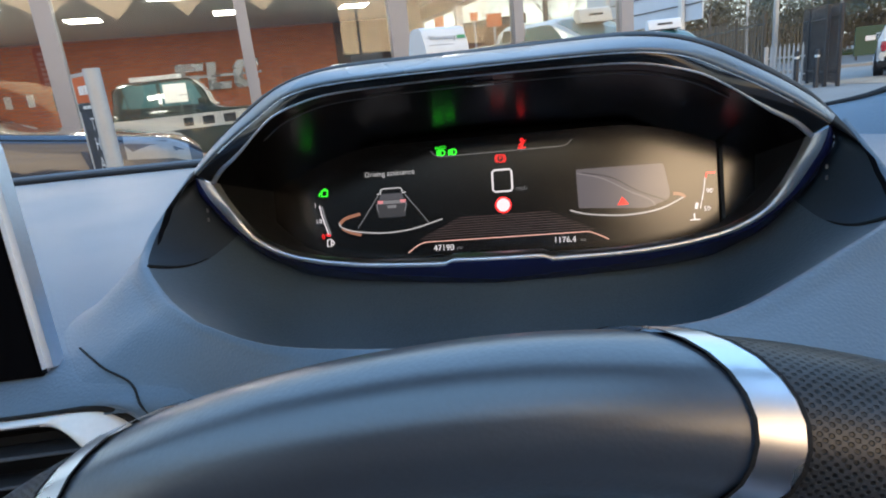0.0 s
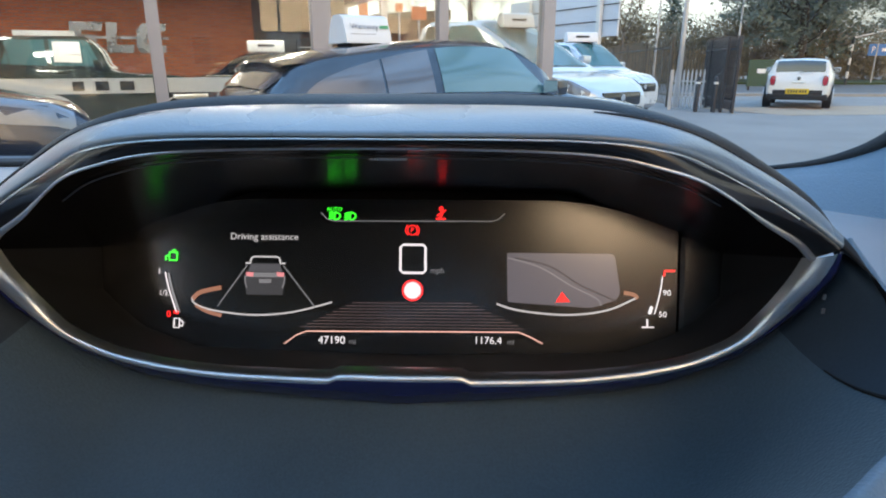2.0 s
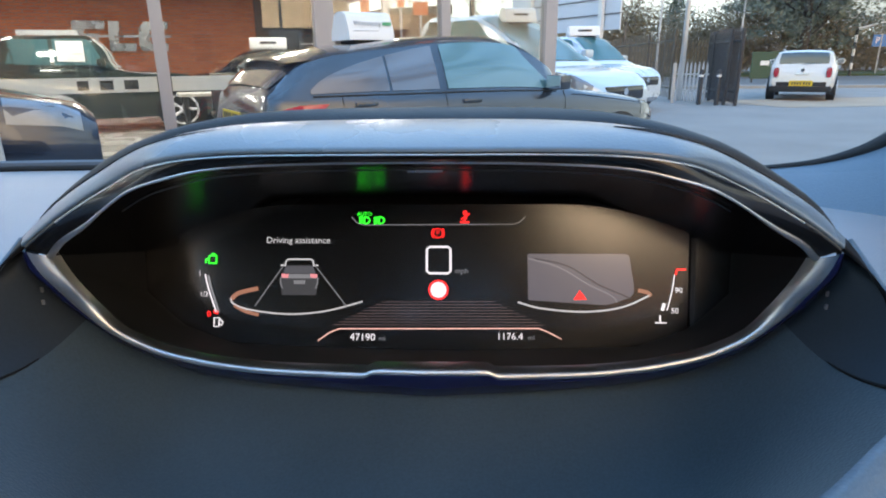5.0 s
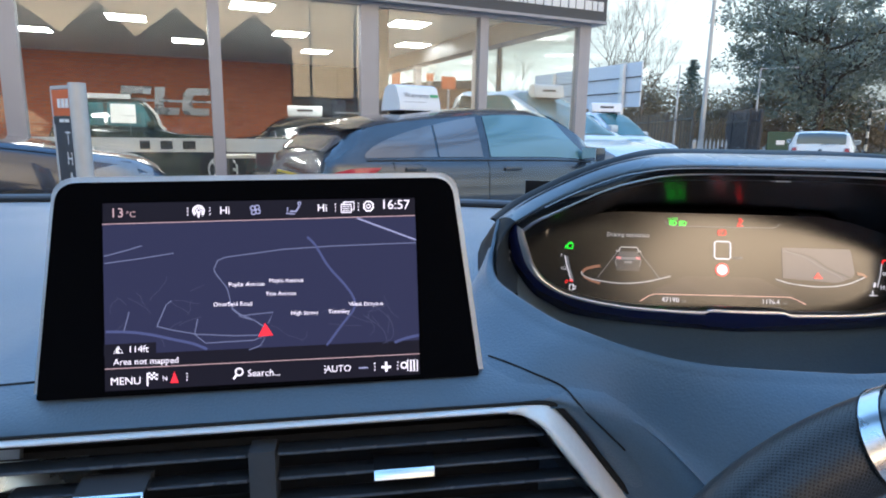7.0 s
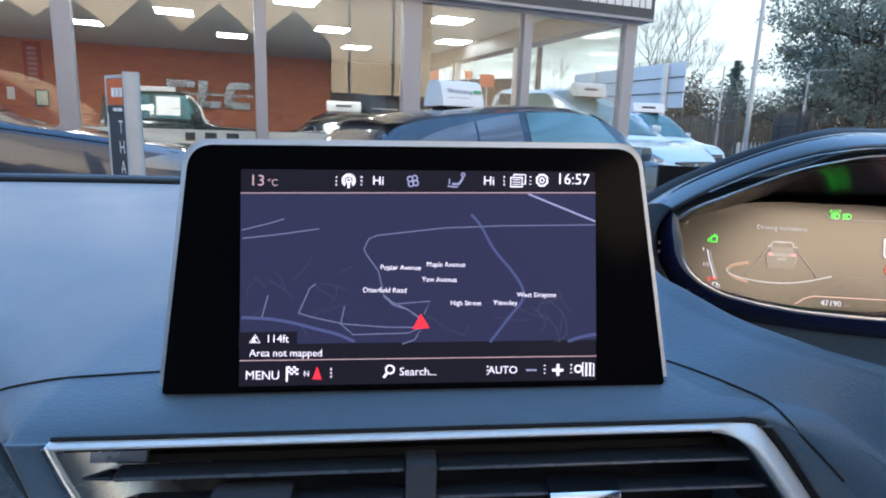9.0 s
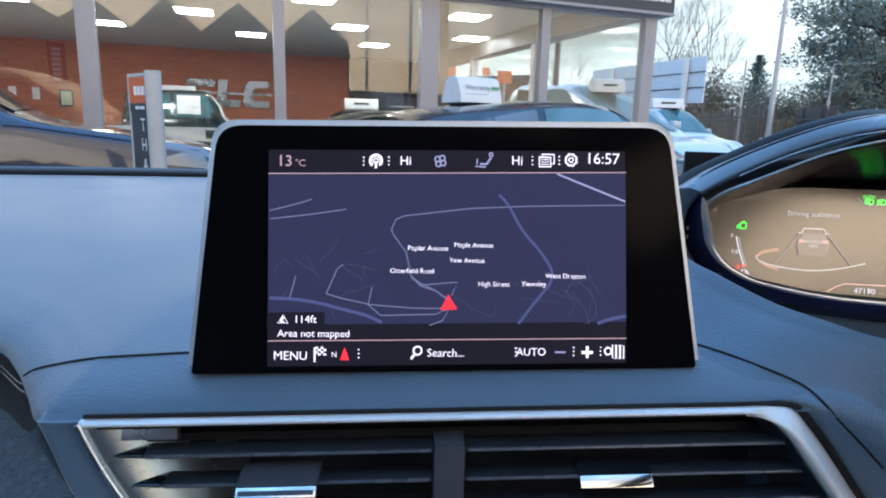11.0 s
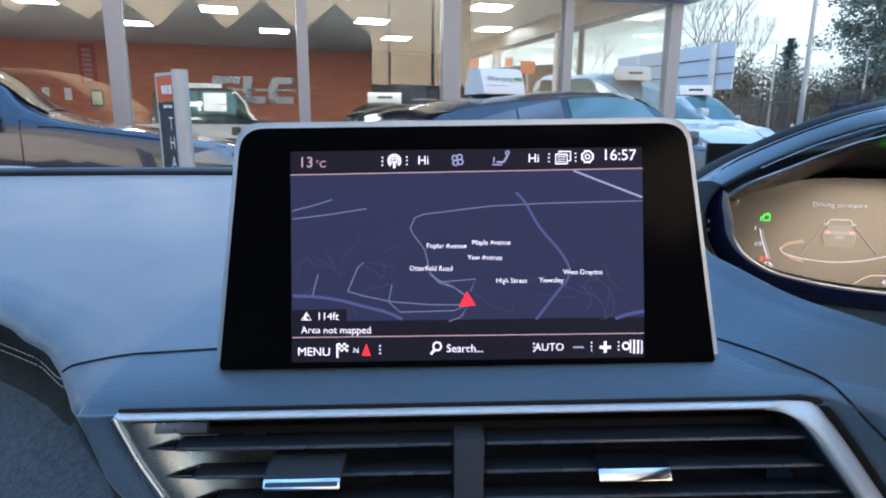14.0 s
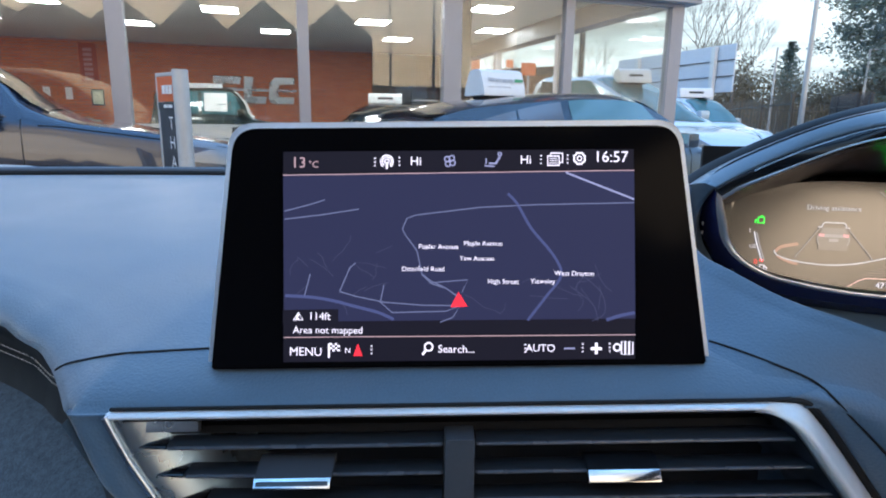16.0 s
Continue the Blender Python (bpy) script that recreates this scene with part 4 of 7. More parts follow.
    step = [0.0024 * (sstep(-0.036, -0.030, p.x - RINGX - 0.005) - sstep(0.024, 0.030, p.x - RINGX - 0.005)) for p in low]
    wide = lambda f, fwd: [p.lerp(q, min(1.0, f * (0.0034 + 0.0042 * side(i)) / max(0.004, (q - p).length))) + Vector((0, -fwd, step[i] * (1 - max(0, f - 1)))) for i, (p, q) in enumerate(zip(low, lip))]
    part("ring_low", grid([wide(0.0, -0.006), wide(0.0, 0.0), wide(0.3, 0.0020), wide(0.7, 0.0036), wide(1.0, 0.0040)]), ring_chrome, cl, "broad chrome lower ring", smooth="all")
    lipw = lambda f, fwd: [a.lerp(q, f) + Vector((0, -fwd, 0)) for a, q in zip(wide(1.0, 0.0040), lip)]
    part("lower_lip", grid([wide(1.0, 0.0040), lipw(0.12, 0.0012), lipw(0.5, 0.0022), lipw(0.85, 0.0010), lipw(1.0, -0.001)]), blue_gloss, cl, "blue-black gloss lip", smooth="all")
    # flanks and bowl between the lip and the dashboard, with the hood's shade in their darker colours
    outer = smooth_line([Vector(p) for p in BOWL_L + BOWL_R], 6)
    inner_pts = [Vector((RINGX - d, y, z)) for d, z, y in LIP_LOW] + [Vector((RINGX + d, y, z)) for d, z, y in reversed(LIP_LOW)]
    inner = [p + Vector((0, 0.001, 0)) for p in smooth_line(inner_pts, 6)]
    m = len(outer)
    dip = [0.028 * sstep(22, 48, min(i, m - 1 - i)) + 0.008 * sstep(4, 20, min(i, m - 1 - i)) for i in range(m)]
    rows = [[inner[i].lerp(outer[i], f) - Vector((0, 0, dip[i] * math.sin(math.pi * f ** 1.05))) for i in range(m)] for f in lin(0, 1, 13)]
    K = 25
    for sgn, c0, c1 in ((-1, 0, K), (1, m - K, m)):
        part("flank", grid([r[c0:c1] for r in rows]), flank_shaded, cl, "hood side in a darker skin that paints its shade", smooth="all")
        col = K - 1 if sgn < 0 else m - K
        # dark tube that paints the shade where the flank rolls into the bowl
        part("crease", tube([rows[f][col] + Vector((0, -0.0002, 0.0006)) for f in range(5, 13)], [0.0003 + 0.00013 * f for f in range(8)], 6), seam_dark, cl, "dark line painting the shade in the hood corner's crease")
        q = rows[1][14 if sgn < 0 else m - 15]
        for k in (0, 1):
            part("printed_mark", box((q.x - sgn * 0.001, q.y - 0.0035 - 0.001 * k, q.z + 0.004 - 0.006 * k), (0.0012, 0.0008, 0.0024)), ui_faint_print, cl, "tiny pale printed mark")
    part("bowl", grid([r[K - 1:m - K + 1] for r in rows]), shaded_skin, cl, "concave bowl under the display, shade painted into its colour", smooth="all")
    # raised shoulder of the dashboard that carries the bowl's edge
    cen = Vector((RINGX, 0.52, 0))
    shoulder = []
    for f in (0.0, 0.03, 0.07, 0.12, 0.2, 0.3, 0.4, 0.5, 0.6, 0.7, 0.8, 0.9, 1.0):
        row = []
        for i, p in enumerate(outer):
            out = Vector((p.x - cen.x, p.y - cen.y, 0)).normalized()
            reach = 0.03 + 0.03 * sstep(0, 22, min(i, m - 1 - i))
            if out.y < -0.2:
                reach = max(0.005, min(reach, (pad_front(p.x) + 0.001 - p.y) / out.y))
            q = p + out * reach * f
            foot = min(pad_level(q.x, q.y) - 0.0015 * f, p.z)
            lift = 0.0012 * math.sin(math.pi * min(1.0, f / 0.12))
            q.z = foot + (p.z - foot) * (1 - sstep(-0.12, 1.0, f)) ** 1.3 if f > 0.07 else p.z + lift
            row.append(q)
        shoulder.append(row)
    part("shoulder", grid(shoulder), soft_pad, cl, "soft raised edge round the bowl", smooth="all")
    # dark funnel back to the display
    ring_f = [p + Vector((0, 0.0008, -0.0004)) for p in ring] + [p + Vector((0, 0.006, step[n - 1 - i])) for i, p in enumerate(reversed(low))][1:-1]
    ring_b = []
    for j, p in enumerate(ring_f):
        d = abs(p.x - RINGX)
        z = float(np.interp(d, [0, 0.09, 0.14, 0.175], [1.1655, 1.164, 1.149, 1.134])) if j < n else float(np.interp(d, [0, 0.12, 0.15, 0.175], [1.0785, 1.082, 1.092, 1.112]))
        ring_b.append(Vector((RINGX + (p.x - RINGX) * 0.965, 0.5485 + (z - 1.123) * 0.264, z)))
    sides = [[a.lerp(b, f) for a, b in zip(ring_f, ring_b)] for f in (0.0, 0.33, 0.66, 1.0)]
    part("funnel", grid([r[:n] for r in sides]), funnel_black, cl, "unlit black funnel ceiling", smooth="all")
    part("funnel_floor", grid([r[n - 1:] + r[:1] for r in sides]), void_black, cl, "unlit black funnel floor", smooth="all")
    part("back_plate", box((CLX, 0.585, 1.125), (0.34, 0.006, 0.12)), void_black, cl)
    ledge = [p.lerp(q, 0.10) + Vector((0, 0, -0.0008)) for p, q in zip(ring_f[:n], ring_b[:n])]
    part("funnel_edge", tube(ledge[14:-14], 0.0003, 6), slat_grey, cl, "faint inner edge of the funnel")
    part("rim_mark", box((CLX, ledge[n // 2].y - 0.001, ledge[n // 2].z - 0.0004), (0.014, 0.002, 0.0007), 0), satin_chrome, cl)
    # display panel
    CM = frame_matrix((CLX, 0.5445, 1.123), (1, 0, 0), (0, -0.967, 0.255))
    pan = part("display", slab(rounded([(-0.152, -0.044), (0.142, -0.044), (0.142, 0.024), (0.10, 0.040), (-0.11, 0.040), (-0.152, 0.024)], [0.01, 0.004, 0.002, 0.03, 0.03, 0.01]), 0.006, CM), cluster_glass, cl, "dark matt display")
    for sgn in (-1, 1):
        part("end_cap", box((sgn * 0.158 - 0.003, 0.004, -0.008), (0.024, 0.008, 0.064), 0.003, CM), cluster_glass, cl)

    def D(a, b):
        return (a - 741) * (0.000264 + (b - 370) * 3.5e-8), 0.039 - (b - 312) * 0.000271
    def lit(name, color, strength):
        """A lit mark of the display that mirrors like the panel round it."""
        m = glow(name, color, strength)
        q = m.node_tree.nodes["Principled BSDF"]
        q.inputs["Specular IOR Level"].default_value, q.inputs["IOR"].default_value, q.inputs["Roughness"].default_value = 1.0, 1.80, 0.19
        return m
    green, red = lit("lit_green_symbol", (0.02, 0.85, 0.03), 1.2), lit("lit_cluster_red", (0.9, 0.02, 0.02), 1.1)
    white, dimw = lit("lit_cluster_white", (0.8, 0.76, 0.82), 0.72), lit("lit_cluster_grey", (0.20, 0.20, 0.22), 0.6)
    soft = lit("lit_soft_white", (0.8, 0.78, 0.82), 0.42)
    warm, copper = lit("lit_warm_line", (0.75, 0.42, 0.36), 0.9), lit("lit_copper_arc", (0.5, 0.22, 0.14), 0.42)
    haze, dark_car = lit("lit_map_haze", (0.085, 0.078, 0.095), 0.8), lit("lit_dark_car", (0.035, 0.035, 0.04), 0.8)
    o = 0.0008
    st = lambda pts, w, bm=None, closed=False: stroke([D(*p) for p in pts], w, CM, o, bm, closed)
    sm2 = lambda pts, q=5: [(p.x, p.y) for p in smooth_line([(a, b, 0) for a, b in pts], q)]
    T = lambda a, b: CM @ Matrix.Translation((D(a, b)[0], -o, D(a, b)[1]))
    part("speed_digit", st([p for p in [(724, 398), (764, 398), (769, 403), (769, 449), (764, 454), (724, 454), (718, 449), (718, 403)]], 0.0013, closed=True), white, pan, "lit zero")
    part("limit_sign_ring", stroke([(D(743, 489)[0] + 0.0052 * math.cos(q), D(743, 489)[1] + 0.0052 * math.sin(q)) for q in lin(0, 6.28, 24)], 0.0012, CM, o), red, pan)
    part("limit_sign", flat([(D(743, 489)[0] + 0.0046 * math.cos(q), D(743, 489)[1] + 0.0046 * math.sin(q)) for q in lin(0, 6.2, 22)], CM, o), white, pan)
    for words, a, b, s, mt in (("mph", 793, 449, 0.0044, dimw), ("47190", 581, 592, 0.0060, white), ("mi", 623, 594, 0.0040, dimw), ("1176.4", 894, 588, 0.0056, white), ("mi", 939, 590, 0.0040, dimw), ("Driving assistance", 437, 385, 0.0052, soft), ("AUTO", 581, 329, 0.0030, green), ("1", 222, 457, 0.0044, white), ("1/2", 233, 501, 0.0040, white), ("0", 246, 544, 0.0050, red), ("90", 1250, 488, 0.0044, white), ("50", 1240, 531, 0.0044, white), ("P", 742, 369, 0.0038, red)):
        part("readout", text_bm(words, s, T(a, b)), mt, pan)
    bm = bmesh.new()
    for r, a0, a1 in ((0.0026, 0, 360), (0.0036, -50, 50), (0.0036, 130, 230)):
        stroke(ring_pts(*D(742, 369), r, 20, a0, a1), 0.0005, CM, o, bm)
    part("parking_brake_symbol", bm, red, pan)
    bm = bmesh.new()
    for a, dx in ((574, 0), (606, 0)):
        stroke([D(*p) for p in sm2([(a + 8, 334), (a + 16, 337), (a + 19, 342), (a + 15, 348), (a + 7, 349)], 3)], 0.0008, CM, o, bm, closed=True)
        for j in range(4):
            stroke([D(a - 4, 335 + 4 * j + (3 if a > 600 else 0)), D(a + 5, 335 + 4 * j)], 0.0007, CM, o, bm)
    part("headlamp_symbol", bm, green, pan)
    bm = st(sm2([(798, 327), (803, 333), (800, 342), (795, 346)], 3), 0.0011)
    st([(790, 346), (810, 346)], 0.0010, bm)
    st([(792, 340), (811, 328)], 0.0008, bm)
    stroke(ring_pts(*D(801, 326), 0.0009, 10), 0.0008, CM, o, bm)
    part("seat_belt_symbol", bm, red, pan)
    bm = st([(241, 418), (241, 434), (257, 434), (257, 418)], 0.0010, closed=True)
    st([(234, 434), (234, 426), (241, 424)], 0.0010, bm)
    st([(246, 415), (254, 415)], 0.0012, bm)
    part("stop_start_symbol", bm, green, pan)
    part("fuel_gauge", st(sm2([(234, 458), (243, 490), (262, 540)]), 0.0008), white, pan)
    part("fuel_bar", st(sm2([(241, 460), (250, 492), (268, 540)]), 0.0012), dimw, pan)
    part("fuel_reserve", st([(256, 538), (266, 541)], 0.0018), red, pan)
    bm = st([(258, 552), (258, 571), (269, 571), (269, 552)], 0.0008, closed=True)
    st([(270, 555), (277, 560), (275, 568), (270, 566)], 0.0007, bm)
    part("fuel_pump_symbol", bm, white, pan)
    part("temperature_gauge", st(sm2([(1243, 455), (1236, 490), (1224, 530)]), 0.0006), white, pan)
    part("temperature_bar", st([(1219, 515), (1214, 530)], 0.0018), white, pan)
    part("temperature_hot_end", st([(1246, 455), (1248, 444), (1268, 444)], 0.0011), red, pan)
    bm = st([(1209, 540), (1209, 556)], 0.0009)
    st([(1198, 556), (1222, 556)], 0.0008, bm)
    part("coolant_symbol", bm, white, pan)
    # left dial: a car on a lane
    bm = st([(404, 442), (346, 526)], 0.0006)
    st([(478, 442), (546, 526)], 0.0006, bm)
    part("lane_line", bm, dimw, pan)
    part("dial_arc", st(sm2([(292, 508), (300, 522), (340, 535), (420, 543), (500, 536), (580, 515)]), 0.0009), soft, pan)
    part("copper_arc", st(sm2([(294, 512), (310, 498), (352, 488)]), 0.0024), copper, pan)
    part("copper_arc", st(sm2([(300, 524), (325, 537), (355, 545)]), 0.0020), copper, pan)
    part("car_picture", flat([D(*p) for p in ((404, 502), (401, 480), (400, 462), (406, 452), (412, 438), (470, 438), (476, 452), (482, 462), (481, 480), (479, 502))], CM, 0.0006), dark_car, pan)
    part("car_picture_window", flat([D(*p) for p in ((411, 440), (471, 440), (476, 455), (406, 455))], CM, 0.0007), lit("lit_window_grey", (0.06, 0.06, 0.07), 0.8), pan)
    part("car_picture_tailgate", flat([D(*p) for p in ((402, 466), (402, 457), (481, 457), (480, 466))], CM, 0.0007), dimw, pan)
    part("car_picture_roof", st([(409, 440), (412, 428), (417, 425), (465, 425), (470, 428), (473, 440)], 0.0009), soft, pan)
    for a, b in ((402, 405), (477, 480)):
        part("car_picture_mirror", st([(a - 2, 438), (b + 2, 438)], 0.0009), soft, pan)
    part("car_picture_flank", st([(400, 464), (401, 478), (405, 488)], 0.0007), dimw, pan)
    part("car_picture_flank", st([(482, 464), (481, 478), (477, 488)], 0.0007), dimw, pan)
    part("car_picture_plate", flat([D(*p) for p in ((429, 470), (455, 470), (454, 478), (430, 478))], CM, 0.0008), dimw, pan)
    pink = lit("lit_pink_lamps", (0.6, 0.2, 0.22), 0.8)
    for a in (402, 465):
        part("car_picture_lamp", flat([D(*p) for p in ((a, 456), (a + 16, 457), (a + 15, 465), (a + 1, 464))], CM, 0.0009), pink, pan)
    # right dial: a map
    part("map_picture", flat([D(*p) for p in rounded([(934, 412), (1150, 412), (1160, 500), (1100, 520), (934, 510)], [4, 10, 20, 10, 4])], CM, 0.0004), haze, pan)
    part("map_road", st(sm2([(936, 422), (1000, 440), (1060, 475), (1110, 500), (1120, 515)]), 0.0007), dimw, pan)
    part("map_road", st(sm2([(950, 422), (1020, 438), (1080, 475), (1150, 505)]), 0.0008), dark_car, pan)
    part("dial_arc", st(sm2([(912, 514), (960, 527), (1050, 534), (1130, 524), (1190, 498)]), 0.0010), soft, pan)
    part("copper_arc", st(sm2([(1192, 500), (1184, 492), (1165, 488)]), 0.0022), copper, pan)
    part("position_arrow", flat([D(*p) for p in ((1043, 488), (1058, 508), (1029, 509))], CM, 0.0009), red, pan)
    part("warm_line", st([(485, 600), (510, 582), (530, 574), (955, 570), (975, 578), (1002, 592)], 0.0006), warm, pan)
    bm = bmesh.new()
    for i in range(9):
        b = 565 - 6.2 * i
        hw = 225 - 13 * i
        stroke([D(742 - hw, b), D(742 + hw, b - 2)], 0.0003, CM, o, bm)
    tagged(part("horizon_pattern", bm, lit("lit_faint_lines", (0.13, 0.09, 0.09), 0.7), pan), kind="stuff")
    part("status_tray", st([(553, 335), (566, 348), (580, 352), (905, 350), (918, 346), (931, 334)], 0.0005), dimw, pan)
    return cl


build_cluster()


# ---- steering wheel ----
def perforated():
    """Leather with rows of fine punched holes, laid out along the grip."""
    m = mat("perforated_grip_leather", (0.040, 0.042, 0.047), 0.42, spec=0.6, var=0.12, scale=30, fine=900)
    nt = m.node_tree
    b = nt.nodes["Principled BSDF"]
    uv, mp, vo = nt.nodes.new("ShaderNodeUVMap"), nt.nodes.new("ShaderNodeMapping"), nt.nodes.new("ShaderNodeTexVoronoi")
    uv.uv_map = "grip"
    mp.inputs["Rotation"].default_value = (0, 0, radians(45))
    vo.voronoi_dimensions = "2D"
    vo.inputs["Scale"].default_value, vo.inputs["Randomness"].default_value = 760.0, 0.12
    hole = nt.nodes.new("ShaderNodeMapRange")
    hole.inputs["From Min"].default_value, hole.inputs["From Max"].default_value = 0.24, 0.36
    dark = nt.nodes.new("ShaderNodeMix")
    dark.data_type = "RGBA"
    dark.inputs[6].default_value = (0.003, 0.003, 0.004, 1)
    bp = nt.nodes.new("ShaderNodeBump")
    bp.inputs["Strength"].default_value, bp.inputs["Distance"].default_value = 0.9, 0.0006
    src = b.inputs["Base Color"].links[0].from_socket
    nt.links.new(uv.outputs[0], mp.inputs["Vector"])
    nt.links.new(mp.outputs[0], vo.inputs["Vector"])
    nt.links.new(vo.outputs["Distance"], hole.inputs["Value"])
    nt.links.new(hole.outputs[0], dark.inputs[0])
    nt.links.new(src, dark.inputs[7])
    nt.links.new(dark.outputs[2], b.inputs["Base Color"])
    nt.links.new(hole.outputs[0], bp.inputs["Height"])
    nt.links.new(bp.outputs["Normal"], b.inputs["Normal"])
    return m


def build_wheel():
    whl = thing("steering_wheel", "small black leather steering wheel with chrome inserts", "steering wheel")
    WM = frame_matrix((0.3564, 0.1786, 0.985), (1, 0, 0), (0, -math.cos(radians(21.3)), math.sin(radians(21.3)))) @ pose(0, 0, 0, 0, -8.5, 0)
    holes = perforated()

    def rim(a):
        c, s = math.cos(a), math.sin(a)
        e = 0.9
        return Vector((0.180 * math.copysign(abs(c) ** e, c), 0, 0.161 * math.copysign(abs(s) ** e, s)))

    def sweep(a0, a1, lean0, lean1, r, n, seg=28):
        """A stretch of the rim between two slanted joints; lean: degrees by which a joint runs on round the near face."""
        bm = bmesh.new()
        uvl = bm.loops.layers.uv.new("grip")
        rings = []
        for i in range(n + 1):
            row = []
            for k in range(seg):
                ph = 2 * math.pi * k / seg
                # grows from the far side of the rim to the side towards the driver
                near = 0.17 - math.cos(ph)
                f = i / n
                a = radians((a0 + lean0 * near) * (1 - f) + (a1 + lean1 * near) * f)
                p = rim(a)
                t = (rim(a + 0.01) - rim(a - 0.01)).normalized()
                out = Vector((t.z, 0, -t.x))
                q = p + r * (Vector((0, math.cos(ph), 0)) + out * math.sin(ph) * 0.95)
                row.append((bm.verts.new(WM @ q), a * 0.17, ph * r))
            rings.append(row)
        for i in range(n):
            for k in range(seg):
                kk = (k + 1) % seg
                quad = (rings[i][k], rings[i + 1][k], rings[i + 1][kk], rings[i][kk])
                fc = bm.faces.new([v[0] for v in quad])
                for lp, v in zip(fc.loops, quad):
                    w = v[2] if not (kk == 0 and v in (rings[i + 1][kk], rings[i][kk])) else 2 * math.pi * r
                    lp[uvl].uv = (v[1], w)
        return bm
    T0, T1, LEAN = 77.0, 103.0, 5.5
    part("upper_grip", sweep(T0, T1, -LEAN, LEAN, 0.0175, 26), leather, whl, "smooth leather top of the rim", smooth="all")
    part("side_grip", sweep(-40, T0 - 2.6, 0, -LEAN, 0.0172, 60), holes, whl, "perforated leather grip", smooth="all")
    part("side_grip", sweep(T1 + 2.6, 220, LEAN, 0, 0.0172, 60), holes, whl, "perforated leather grip", smooth="all")
    part("lower_grip", sweep(220, 320, 0, 0, 0.0165, 26), leather, whl, smooth="all")
    for a, b, ln in ((T0 - 2.6, T0, -LEAN), (T1, T1 + 2.6, LEAN)):
        part("clip", sweep(a, b, ln, ln, 0.0182, 4), satin_chrome, whl, "satin chrome rim insert", smooth="all")
        for e in (a, b):
            part("clip_joint", sweep(e - 0.12, e + 0.12, ln, ln, 0.01835, 1), seam_dark, whl, "dark joint beside the insert", smooth="all")
    part("hub", slab(rounded([(-0.07, -0.055), (0.07, -0.055), (0.085, 0.045), (-0.085, 0.045)], [0.03] * 4), 0.05, WM @ Matrix.Translation((0, 0.01, 0)), 0.008), leather, whl, smooth=True)
    for s in (-1, 1):
        part("spoke", box((s * 0.115, 0.025, -0.005), (0.09, 0.022, 0.03), 0.008, WM), black_gloss, whl, smooth=True)
    part("spoke", box((0, 0.025, -0.105), (0.05, 0.022, 0.11), 0.008, WM), satin_chrome, whl, smooth=True)
    part("column", tube([WM @ Vector((0, 0.05, 0)), WM @ Vector((0, 0.22, 0))], 0.045, 16), black_matte, whl, smooth=True)
    return whl


build_wheel()


